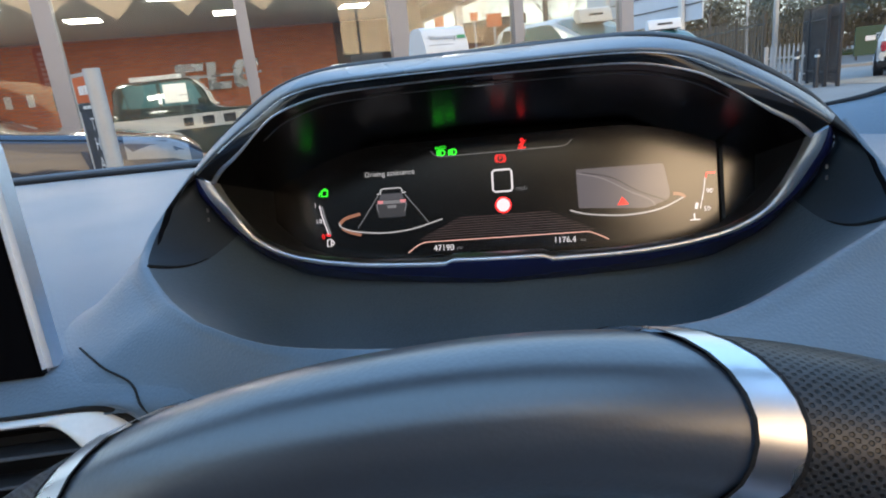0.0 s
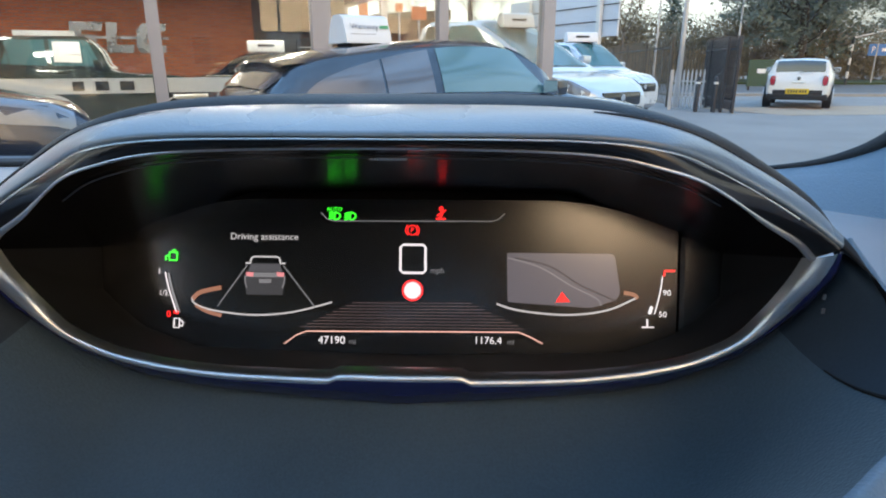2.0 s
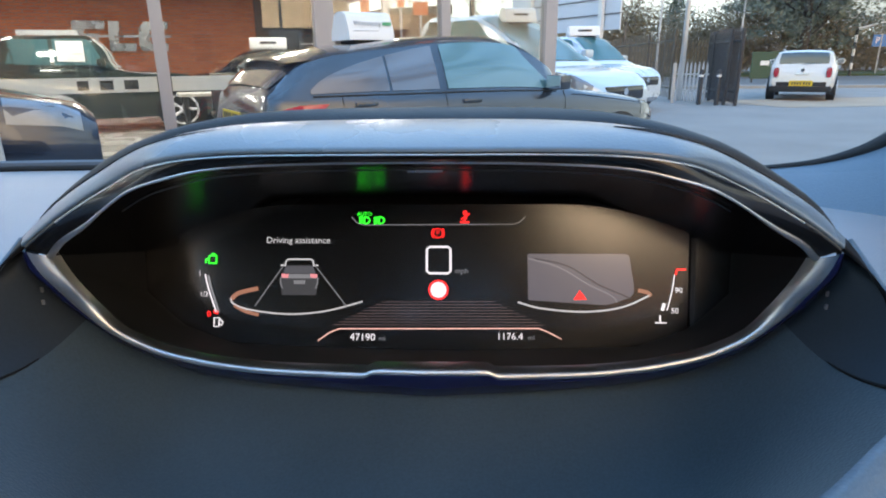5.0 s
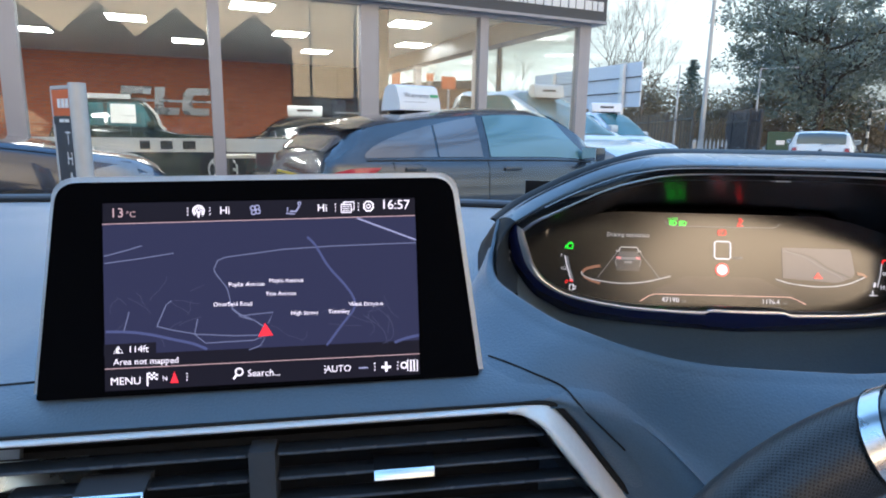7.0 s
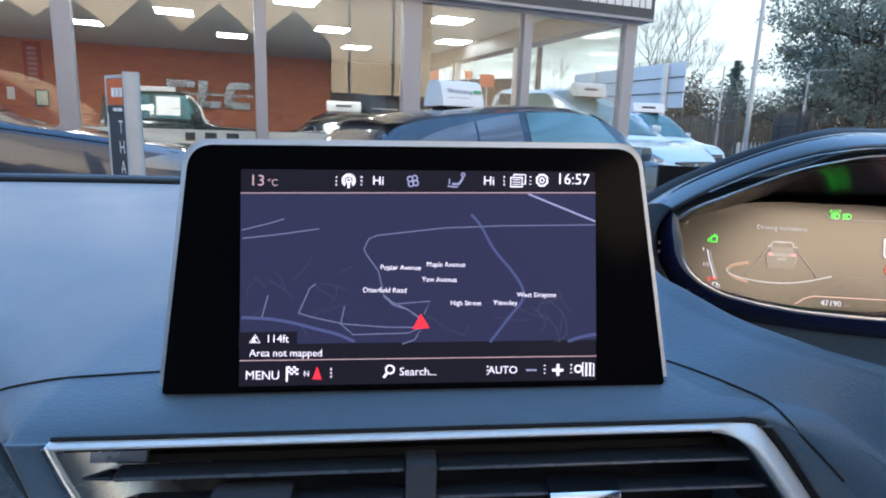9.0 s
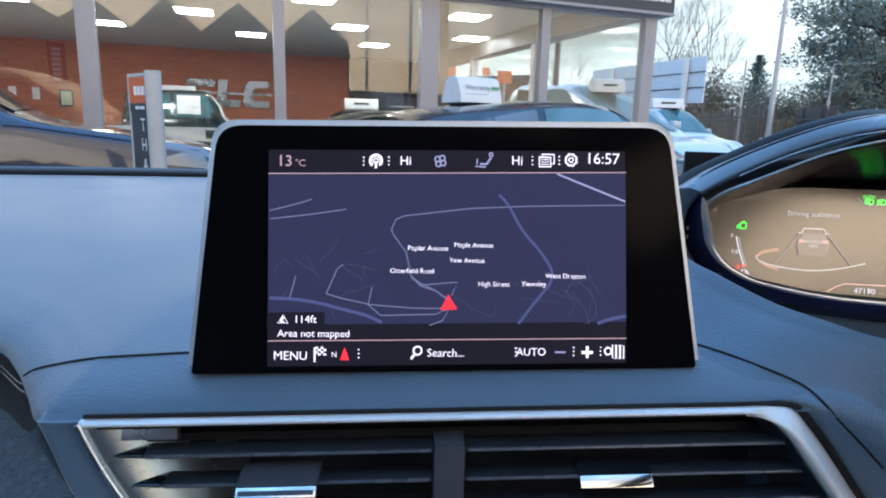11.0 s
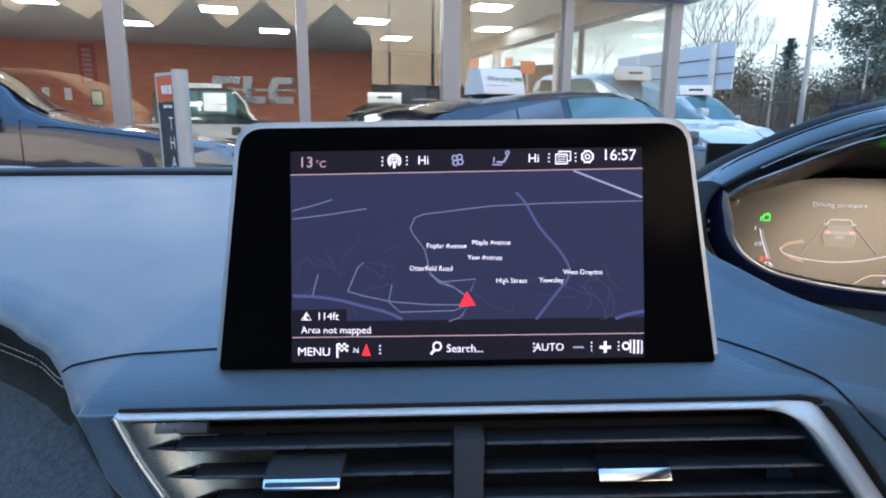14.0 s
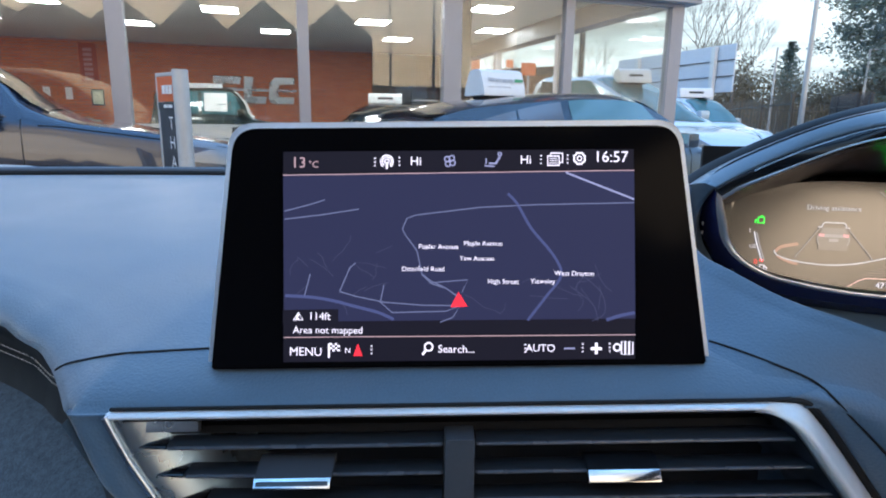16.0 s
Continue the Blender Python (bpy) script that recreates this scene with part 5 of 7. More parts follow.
# ---- shell of the car ----
def build_shell():
    car = thing("parked_car_cabin", "dark grey right-hand-drive car body around the cabin", "car")
    body = paint("dark_grey_car_paint", (0.03, 0.033, 0.04))
    L, Rr = CX - 0.90, CX + 0.90
    # windscreen: from the dashboard up to the roof's front edge
    rows = []
    for f in lin(0, 1, 8):
        rows.append([Vector((CX + (x - CX) * (1 - 0.13 * f), (screen_edge(x) + 0.008) * (1 - f) + (0.30 - 0.06 * (x - CX) ** 2) * f, 1.122 + 0.388 * f)) for x in lin(L + 0.11, Rr - 0.11, 14)])
    ws = part("windscreen", grid(rows), windscreen_glass, car, "clear laminated windscreen", smooth="all")
    ws.visible_shadow = False
    for s in (-1, 1):
        e = [r[-1] if s > 0 else r[0] for r in rows]
        frit = [p + Vector((-s * 0.012, -0.006, 0.0)) for p in e]
        part("windscreen_seal", tube(frit, 0.017, 10), rubber, car, "black windscreen edge", smooth=True)
        pil = [p + Vector((s * 0.045, -0.02, -0.005)) for p in e]
        part("pillar", tube([pil[0] + Vector((s * 0.02, 0.06, -0.16))] + pil, 0.047, 14), pad_smooth, car, smooth=True)
        if s > 0:
            ccrv = smooth_line([(CX + s * 0.60, 0.845, 1.118), (CX + s * 0.66, 0.825, 1.133), (CX + s * 0.72, 0.80, 1.146), (CX + s * 0.765, 0.785, 1.168), (CX + s * 0.79, 0.77, 1.205), (CX + s * 0.785, 0.74, 1.25)], 6)
            part("corner_seal", tube(ccrv, [0.003 + 0.008 * sstep(8, 26, i) for i in range(len(ccrv))], 10), rubber, car, "black rounded windscreen corner", smooth=True)
            foot = [[p, p + Vector((s * 0.004, -0.03, -0.006)), p + Vector((s * 0.012, -0.08, -0.03)), p + Vector((s * 0.02, -0.16, -0.08))] for p in ccrv]
            part("pillar_foot", grid(foot), soft_pad, car, smooth="all")
        part("dash_corner", box((CX + s * 0.80, 0.74, 1.04), (0.12, 0.36, 0.16), 0.03), soft_pad, car, smooth=True)
        # the driver's door stands open, the others are shut
        if s < 0:
            part("door_lower", box((CX + s * 0.86, 0.13, 0.68), (0.12, 1.24, 0.72), 0.03), pad_smooth, car, smooth=True)
        else:
            DM = Matrix.Translation((CX + 0.86, 0.70, 0)) @ pose(0, 0, 0, 0, 0, 70)
            dr = part("driver_door", box((0, -0.60, 0.64), (0.12, 1.2, 0.64), 0.03, DM), body, car, "driver's door standing open", smooth=True)
            part("door_frame", tube([DM @ Vector(p) for p in ((0, -0.05, 0.94), (-0.10, -0.55, 1.44), (-0.14, -1.10, 1.48), (-0.02, -1.18, 0.94))], 0.02, 8), black_matte, dr)
        part("rear_door", box((CX + s * 0.86, -0.90, 0.68), (0.12, 0.72, 0.72), 0.03), pad_smooth, car, smooth=True)
        part("sill", box((CX + s * 0.84, -0.2, 0.34), (0.14, 2.2, 0.12), 0.03), body, car, smooth=True)
        part("centre_pillar", tube([Vector((CX + s * 0.82, -0.88, 1.02)), Vector((CX + s * 0.76, -0.90, 1.25)), Vector((CX + s * 0.63, -0.94, 1.53))], 0.042, 10), black_matte, car, smooth=True)
        part("rear_quarter", box((CX + s * 0.82, -1.9, 0.70), (0.14, 1.4, 0.72), 0.04), body, car, smooth=True)
        part("front_wing", box((CX + s * 0.80, 1.5, 0.62), (0.2, 1.1, 0.56), 0.08), body, car, smooth=True)
        part("roof_rail", tube(smooth_line([(CX + s * 0.735, 0.30, 1.50), (CX + s * 0.665, 0.05, 1.54), (CX + s * 0.615, -0.4, 1.56), (CX + s * 0.60, -1.0, 1.56), (CX + s * 0.60, -1.85, 1.54)], 5), 0.03, 10), headliner, car, smooth=True)
        for y in (1.55, -1.15):
            wheel = part("wheel", tube([Vector((CX + s * 0.70, y, 0.34)), Vector((CX + s * 0.91, y, 0.34))], 0.34, 24), rubber, car, smooth=True)
            part("rim", tube([Vector((CX + s * 0.90, y, 0.34)), Vector((CX + s * 0.92, y, 0.34))], 0.22, 20), alloy, wheel, smooth=True)
    # roof with a long glass panel
    for c, sz in (((CX - 0.545, -0.78), (0.09, 2.2)), ((CX + 0.545, -0.78), (0.09, 2.2)), ((CX, 0.245), (1.0, 0.15)), ((CX, -1.19), (1.0, 1.38))):
        part("headlining", box((c[0], c[1], 1.575), (sz[0], sz[1], 0.05), 0.012), headliner, car, "black headlining", smooth=True)
    rg = part("glass_roof", box((CX, -0.165, 1.59), (1.0, 0.67, 0.006)), windscreen_glass, car, "clear glass roof panel")
    rg.visible_shadow = False
    part("header", tube([Vector((CX - 0.72, 0.27, 1.52)), Vector((CX, 0.31, 1.53)), Vector((CX + 0.72, 0.27, 1.52))], 0.035, 10), headliner, car, smooth=True)
    part("bonnet", grid([[Vector((x, y, 0.93 - 0.10 * ((y - 1.0) / 1.0) - 0.10 * ((x - CX) / 0.9) ** 2 - 0.06 * max(0, y - 1.7))) for x in lin(L + 0.06, Rr - 0.06, 9)] for y in lin(0.99, 2.05, 10)]), body, car, smooth="all")
    part("front_bumper", box((CX, 2.05, 0.50), (1.7, 0.16, 0.56), 0.06), body, car, smooth=True)
    part("bulkhead", box((CX, 0.97, 0.75), (1.6, 0.05, 0.55), 0.01), black_matte, car)
    part("floor", box((CX, -0.4, 0.36), (1.6, 2.7, 0.06), 0.01), black_matte, car)
    part("rear_window", grid([[Vector((CX + x * (0.76 - 0.34 * max(0.0, z - 1.05)), -2.44 + 0.16 * (z - 1.04), z)) for x in lin(-1, 1, 5)] for z in (1.03, 1.2, 1.4, 1.56)]), tinted_pane, car, "dark privacy glass")
    for s in (-1, 1):
        part("rear_side_window", grid([[Vector((CX + s * (0.82 - 0.40 * max(0.0, z - 1.05) - dx), y, z)) for z in (1.02, 1.15, 1.3, 1.55)] for y, dx in ((-0.94, 0.0), (-1.6, 0.0), (-2.35, 0.06))]), tinted_pane, car, "dark privacy glass", smooth="all")
    part("rear_roof", box((CX, -2.12, 1.565), (1.18, 0.52, 0.05), 0.02), headliner, car, smooth=True)
    part("roof_panel", grid([[Vector((CX + x, y, 1.618 - 0.03 * (x / 0.6) ** 4 - 0.010 * max(0.0, (-1.2 - y) / 1.2) ** 2)) for x in lin(-0.615, 0.615, 13)] for y in lin(-0.50, -2.42, 12)]), body, car, smooth="all")
    for s in (-1, 1):
        part("rear_pillar", tube([Vector((CX + s * 0.80, -2.46, 1.03)), Vector((CX + s * 0.75, -2.42, 1.25)), Vector((CX + s * 0.60, -2.36, 1.555))], [0.06, 0.05, 0.04], 10), body, car, smooth=True)
    part("tailgate", box((CX, -2.55, 0.72), (1.5, 0.10, 0.68), 0.04), body, car, smooth=True)
    part("rear_bench", box((CX, -1.55, 0.85), (1.35, 0.18, 0.7), 0.06), leather, car, smooth=True)
    for x in (CX - 0.37, CX + 0.37):
        seat = part("front_seat", box((x, -0.58, 0.90), (0.50, 0.16, 0.66), 0.06, None), leather, car, smooth=True)
        part("seat_cushion", box((x, -0.28, 0.56), (0.52, 0.52, 0.16), 0.05), leather, seat, smooth=True)
        part("headrest", box((x, -0.66, 1.27), (0.27, 0.11, 0.18), 0.045), leather, seat, smooth=True)
    return car


build_shell()


# ---- ground ----
def flat_quad(pts, z):
    bm = bmesh.new()
    bm.faces.new([bm.verts.new((x, y, z)) for x, y in pts])
    return bm


ground = part("ground", flat_quad([(-600, -600), (600, -600), (600, 600), (-600, 600)], 0.0), asphalt)
tagged(ground, "worn grey asphalt of the car lot", "ground", kind="structure")
FA = radians(27.5)
F0 = Vector((1.55, 8.9, 0))
FU = Vector((-math.cos(FA), -math.sin(FA), 0))      # along the glass front, away from its corner
FN = Vector((math.sin(FA), -math.cos(FA), 0))       # out of the glass front, towards the lot
FM = Matrix(((-FU.x, -FN.x, 0, F0.x), (-FU.y, -FN.y, 0, F0.y), (0, 0, 1, 0), (0, 0, 0, 1)))   # x back to the corner, y into the showroom


def fpos(u, n, z):
    return F0 + FU * u + FN * n + Vector((0, 0, z))


road = part("road", flat_quad([(-60, 34), (90, 26), (90, 40), (-60, 52)], 0.005), road_asphalt)
tagged(road, "grey asphalt road beyond the lot", "road", kind="structure")
pave = part("pavement", flat_quad([(7.2, 19.0), (8.6, 16.2), (30, 19.5), (30, 23.5)], 0.006), paving_buff)
tagged(pave, "buff block paving across the lot's entrance", "pavement", kind="structure")
kerb = part("kerb", box((32, 25.5, 0.05), (46, 0.14, 0.12), 0.02, Matrix.Translation((32, 25.5, 0)) @ pose(0, 0, 0, 0, 0, -3) @ Matrix.Translation((-32, -25.5, 0))), kerb_stone)
tagged(kerb, "grey concrete kerb along the road", "kerb", kind="structure")
verge = part("verge", box((35, 48, 0.06), (90, 12, 0.12), 0.03, Matrix.Translation((35, 48, 0)) @ pose(0, 0, 0, 0, 0, -3) @ Matrix.Translation((-35, -48, 0))), grass_mat)
tagged(verge, "strip of rough grass beyond the road", "verge", kind="structure")


# ---- showroom ----
def fbox(u0, u1, n0, n1, z0, z1, bevel=0.0, bm=None):
    """A box in the showroom's own axes."""
    return add_box(bm or bmesh.new(), (-(u0 + u1) / 2, -(n0 + n1) / 2, (z0 + z1) / 2), (abs(u1 - u0), abs(n1 - n0), z1 - z0), bevel, FM)


def build_showroom():
    sh = thing("showroom", "glass-fronted car showroom with a grey frame and lit ceiling", "showroom", kind="structure")
    MULL = [(0.02, 0.20), (1.61, 1.73), (3.08, 3.30), (4.86, 4.98), (6.70, 6.87), (8.55, 8.70), (10.4, 10.55), (12.2, 12.35), (14.0, 14.25)]
    for k, (a, b) in enumerate(MULL):
        m = part("mullion", fbox(a, b, -0.09, 0.05, 0.0, 2.72, 0.006), alu_frame, sh, smooth=True)
    for (a, b), (c, d) in zip(MULL, MULL[1:]):
        pane = part("glass_pane", fbox(b, c, -0.012, -0.004, 0.14, 2.66), showroom_glass, sh, "large clear pane")
        pane.visible_shadow = False
        part("sill", fbox(b, c, -0.07, 0.04, 0.0, 0.14, 0.004), alu_frame, sh)
        part("head_rail", fbox(b, c, -0.07, 0.045, 2.655, 2.725, 0.004), alu_frame, sh)
    # return side round the corner
    for y0, y1 in ((-0.22, -3.2), (-3.35, -6.3), (-6.45, -9.3)):
        pane = part("glass_pane", fbox(0.11, 0.118, y0, y1, 0.14, 2.66), side_glass, sh, "large clear pane")
        pane.visible_shadow = False
        part("mullion", fbox(0.02, 0.17, y1 - 0.15, y1, 0.0, 2.72, 0.006), alu_frame, sh)
    part("end_pier", fbox(0.02, 0.17, -10.84, -9.46, 0.0, 2.72), fascia_grey, sh, "dark pier at the end of the side glazing")
    part("fascia", fbox(-0.14, 14.4, -0.3, 0.16, 2.72, 3.55, 0.012), fascia_grey, sh, "dark grey sign fascia", smooth=True)
    part("fascia_trim", fbox(-0.15, 14.41, -0.29, 0.17, 2.70, 2.735, 0.004), alu_frame, sh)
    part("fascia_side", fbox(-0.13, 0.2, -11.1, -0.3, 2.72, 3.55, 0.01), fascia_grey, sh)
    part("back_wall", fbox(2.25, 14.3, -11.0, -10.8, 0.0, 3.03), brick, sh, "orange-red brick back wall")
    part("back_wall_plain", fbox(0.9, 2.245, -11.0, -10.85, 0.0, 3.03), mat("taupe_wall", (0.11, 0.10, 0.085), 0.7, var=0.1, scale=1.5, fine=30), sh, "taupe plain wall")
    part("back_wall_low", fbox(0.0, 0.895, -11.0, -10.85, 0.0, 3.03), mat("dark_brown_wall", (0.06, 0.038, 0.028), 0.7, var=0.15, scale=1.5, fine=30), sh, "dark brown wall")
    part("inner_column", fbox(2.62, 2.95, -1.3, -0.95, 0.06, 3.03, 0.01), fascia_grey, sh, "dark grey column behind the glass", smooth=True)
    part("end_wall", fbox(14.25, 14.4, -11.0, 0.0, 0.0, 3.0), orange_wall, sh)
    part("roof", fbox(-0.1, 14.4, -11.2, -0.05, 3.25, 3.5), fascia_grey, sh)
    cl = part("ceiling", fbox(0.05, 14.3, -10.95, -0.1, 3.035, 3.12), ceiling_grey)
    tagged(cl, "flat grey showroom ceiling", "ceiling", kind="structure")
    fl = part("showroom_floor", fbox(0.0, 14.3, -11.0, -0.0, 0.0, 0.06), show_floor)
    tagged(fl, "grey tiled showroom floor", "floor", kind="structure")
    # white band on the inside of the glass
    for (a, b), (c, d) in zip(MULL[3:], MULL[4:]):
        part("glass_band", fbox(b + 0.01, c - 0.01, -0.024, -0.018, 0.955, 1.105), white_card, sh, "white band on the glass")
    part("glass_band", fbox(3.33, 4.85, -0.024, -0.018, 0.955, 1.105), white_card, sh, "white band on the glass")
    for a, w in ((5.72, 0.10), (5.52, 0.12), (5.30, 0.13)):
        part("band_mark", fbox(a, a - w, -0.0165, -0.0125, 0.985, 1.075), letter_dark, sh, "dark block mark")
    for a, w in ((3.95, 0.10), (3.78, 0.12)):
        part("band_mark", fbox(a, a - w, -0.0165, -0.0125, 0.985, 1.075), letter_dark, sh, "dark block mark")
    # sign on the fascia: an orange mark and pale lettering bars
    part("sign_mark", fbox(1.95, 1.68, 0.16, 0.175, 2.86, 3.10, 0.004), sign_orange, sh, "orange block mark")
    x = 1.62
    for w, h in ((0.13, 0.16), (0.10, 0.18), (0.10, 0.12), (0.04, 0.19), (0.04, 0.17), (0.10, 0.12), (0.11, 0.15), (0.11, 0.17), (0.11, 0.12), (0.11, 0.12), (0.10, 0.12), (0.12, 0.17), (0.11, 0.12), (0.07, 0.12), (0.09, 0.12)):
        part("sign_bar", fbox(x, x - w, 0.16, 0.17, 2.86, 2.86 + h, 0.002), letter_white, sh, "pale lettering bar")
        x -= w + 0.018
    # lit panels
    for u, n in ((6.0, -4.7), (7.75, -7.0), (5.0, -7.2), (3.22, -5.1), (2.22, -7.5), (1.6, -2.95), (0.62, -5.3), (8.85, -4.75), (4.2, -2.65), (7.0, -2.5), (9.8, -2.5), (10.5, -7.0), (11.6, -4.7), (12.8, -2.6)):
        lamp = thing("ceiling_light", "square lit ceiling panel flush in the ceiling", "ceiling light", group="showroom ceiling lights")
        part("frame", fbox(u - 0.32, u + 0.32, n - 0.32, n + 0.32, 3.012, 3.03, 0.004), white_gloss, lamp)
        part("diffuser", fbox(u - 0.295, u + 0.295, n - 0.295, n + 0.295, 3.004, 3.011), lamp_panel, lamp, "bright white diffuser")
    # slanted metal marks on the back wall, with a rail between them
    metal = mat("brushed_grey_metal", (0.42, 0.44, 0.46), 0.3, metal=0.7, var=0.15, scale=2.5, fine=60)
    mk = thing("wall_emblem", "three slanted brushed metal blocks on the orange wall", "wall sign")
    for u0, shape in ((6.52, [(0, 0), (0.17, 0), (0.19, 0.22), (0.52, 0.22), (0.56, 0.38), (0.25, 0.38), (0.27, 0.48), (0.66, 0.48), (0.72, 0.66), (0.04, 0.66)]),
                      (5.74, [(0, 0), (0.55, 0), (0.58, 0.17), (0.22, 0.17), (0.28, 0.66), (0.05, 0.66)]),
                      (5.06, [(0.06, 0), (0.62, 0), (0.64, 0.17), (0.26, 0.17), (0.24, 0.24), (0.27, 0.44), (0.32, 0.49), (0.66, 0.49), (0.68, 0.66), (0.18, 0.66), (0.05, 0.54), (0.0, 0.15)])):
        part("block", slab([(px, pz) for px, pz in shape], 0.06, FM @ Matrix.Translation((-u0 - 0.1, 10.70, 1.53)) @ Matrix.Scale(1.08, 4), 0.006), metal, mk)
    part("rail", fbox(6.2, 4.4, -10.78, -10.74, 1.86, 1.92), metal, mk)
    po = thing("poster", "small framed poster on the orange wall", "poster")
    part("frame", fbox(9.56, 9.26, -10.795, -10.76, 1.40, 1.82, 0.005), letter_dark, po)
    part("print", fbox(9.53, 9.29, -10.759, -10.755, 1.44, 1.78), mat("pale_green_print", (0.45, 0.55, 0.45), 0.5, var=0.5, scale=6, fine=30), po)
    for u in (10.15, 10.65):
        nt2 = thing("notice", "small pale notice on the orange wall", "notice")
        part("sheet", fbox(u, u - 0.16, -10.795, -10.785, 1.55, 1.85), white_card, nt2)
    vb = thing("wall_banner", "narrow vertical banner with pale lettering bars on the orange wall", "banner")
    part("cloth", fbox(9.75, 9.35, -10.795, -10.785, 1.95, 2.95), mat("dull_red_banner", (0.33, 0.07, 0.04), 0.7, var=0.1, scale=6), vb)
    for k in range(7):
        part("lettering_bar", fbox(9.66, 9.46, -10.784, -10.78, 2.03 + 0.12 * k, 2.11 + 0.12 * k), mat("pale_banner_bar", (0.42, 0.22, 0.2), 0.7, var=0.1, scale=9) if k == 0 else bpy.data.materials["pale_banner_bar"], vb)
    # reception: dark counter, and orange panels and a low building beyond the side glazing
    ct = thing("reception_counter", "dark reception counter with a pale top", "counter")
    part("body", fbox(2.35, 0.5, -8.6, -7.9, 0.06, 1.0, 0.02), letter_dark, ct)
    part("top", fbox(2.4, 0.45, -8.65, -7.85, 1.0, 1.05, 0.01), white_gloss, ct)
    for u, w, z0, z1 in ((-0.73, 0.26, 2.46, 2.88), (-1.77, 0.22, 2.68, 2.90), (-2.50, 0.46, 2.48, 2.84)):
        sc = thing("orange_panel", "orange panel on a post beyond the showroom's side", "display panel")
        part("panel", fbox(u + w, u, -9.9, -9.86, z0, z1, 0.004), sign_orange, sc)
        part("post", fbox(u + w / 2 + 0.025, u + w / 2 - 0.025, -9.9, -9.86, 0.0, z0), alu_frame, sc)
    lb = thing("brown_outbuilding", "low brown building with a dark lean-to roof behind the showroom", "building")
    part("wall", fbox(-2.2, -4.6, -16.0, -13.0, 0.0, 2.75), mat("brown_plaster", (0.12, 0.062, 0.036), 0.85, var=0.2, scale=1.5, fine=30), lb)
    part("roof", slab([(2.1, 2.75), (4.75, 2.75), (4.75, 3.06), (2.1, 2.86)], 3.3, FM @ Matrix.Translation((0, 12.85, 0))), slate, lb, "dark lean-to roof")
    part("door", fbox(-2.6, -3.3, -13.0, -12.96, 0.0, 2.0, 0.006), letter_dark, lb)
    rk = thing("brochure_rack", "dark brochure rack with white shelf edges in the showroom", "rack")
    part("board", fbox(1.35, 0.55, -9.7, -9.64, 0.06, 1.92, 0.006), letter_dark, rk)
    for k in range(5):
        part("shelf", fbox(1.30, 0.60, -9.635, -9.56, 0.55 + 0.28 * k, 0.575 + 0.28 * k, 0.003), white_gloss, rk)
    ds = thing("sales_desk", "dark desk with a white top inside the showroom", "desk")
    part("top", fbox(4.7, 3.4, -3.4, -2.7, 0.76, 0.80, 0.008), white_gloss, ds)
    for u in (4.6, 3.5):
        part("side", fbox(u + 0.03, u - 0.03, -3.35, -2.75, 0.06, 0.76), letter_dark, ds)
    chm = thing("office_chair", "black office chair at the sales desk", "chair")
    part("seat", fbox(4.3, 3.85, -2.55, -2.1, 0.48, 0.56, 0.03), leather, chm, smooth=True)
    part("backrest", fbox(4.3, 3.85, -2.12, -2.05, 0.60, 1.10, 0.03), leather, chm, smooth=True)
    part("column", fbox(4.1, 4.05, -2.35, -2.3, 0.16, 0.48), bright_chrome, chm)
    part("base", fbox(4.33, 3.82, -2.58, -2.07, 0.06, 0.16, 0.04), black_matte, chm)


build_showroom()


# ---- brick works across the lot, mirrored in the glass ----
def build_works():
    wk = thing("brick_works", "red brick works with a row of dark gabled roofs", "building")
    N0 = 30.0
    ends = [(-1.2, 2.95), (2.95, 6.95), (6.95, 10.4), (10.4, 14.0), (14.0, 17.3), (17.3, 21.0), (21.0, 24.8)]
    part("wall", fbox(-1.2, 24.8, N0, N0 + 0.4, 0.0, 4.95), brick, wk, "orange-red brick wall")
    for i, (a, b) in enumerate(ends):
        mid, top = (a + b) / 2, 7.55 if i < 3 else 7.2
        pk = [(-a, 4.95), (-a, 5.85), (-mid, top), (-b, 5.85), (-b, 4.95)]
        part("roof", slab(pk, -14.0, FM @ Matrix.Translation((0, -N0 - 0.0, 0)), 0.0), slate, wk, "dark sheet gable roof")
    part("parapet", fbox(-1.25, 24.85, N0 - 0.05, N0 + 0.1, 4.88, 5.02), kerb_stone, wk)
    for u in (1.6, 5.0, 9.0, 12.6, 16.0):
        w = part("window", fbox(u, u + 1.0, N0 - 0.04, N0 + 0.1, 1.2, 2.8), alu_frame, wk)
        part("pane", fbox(u + 0.06, u + 0.94, N0 - 0.05, N0 - 0.045, 1.28, 2.72), car_glass, w)
    low = thing("low_brick_building", "low brick building with a flat roof", "building")
    part("wall", fbox(-14.0, -1.6, N0 + 10, N0 + 16, 0, 3.4), brick, low)
    part("roof", fbox(-14.2, -1.4, N0 + 9.8, N0 + 16.2, 3.4, 3.6), slate, low)
    for u, n in ((-2.75, 22.0), (-1.45, 26.0)):
        lp = thing("street_lamp", "tall grey street lamp on the lot's far side", "street lamp")
        part("pole", tube([fpos(u, n, 0), fpos(u, n, 9.0)], [0.08, 0.05], 8), galv, lp)
        part("arm", tube([fpos(u, n, 8.9), fpos(u + 1.0, n, 9.05)], 0.035, 6), galv, lp)
        part("lantern", fbox(u + 1.4, u + 0.9, n - 0.1, n + 0.1, 8.98, 9.1, 0.02), galv, lp)


build_works()


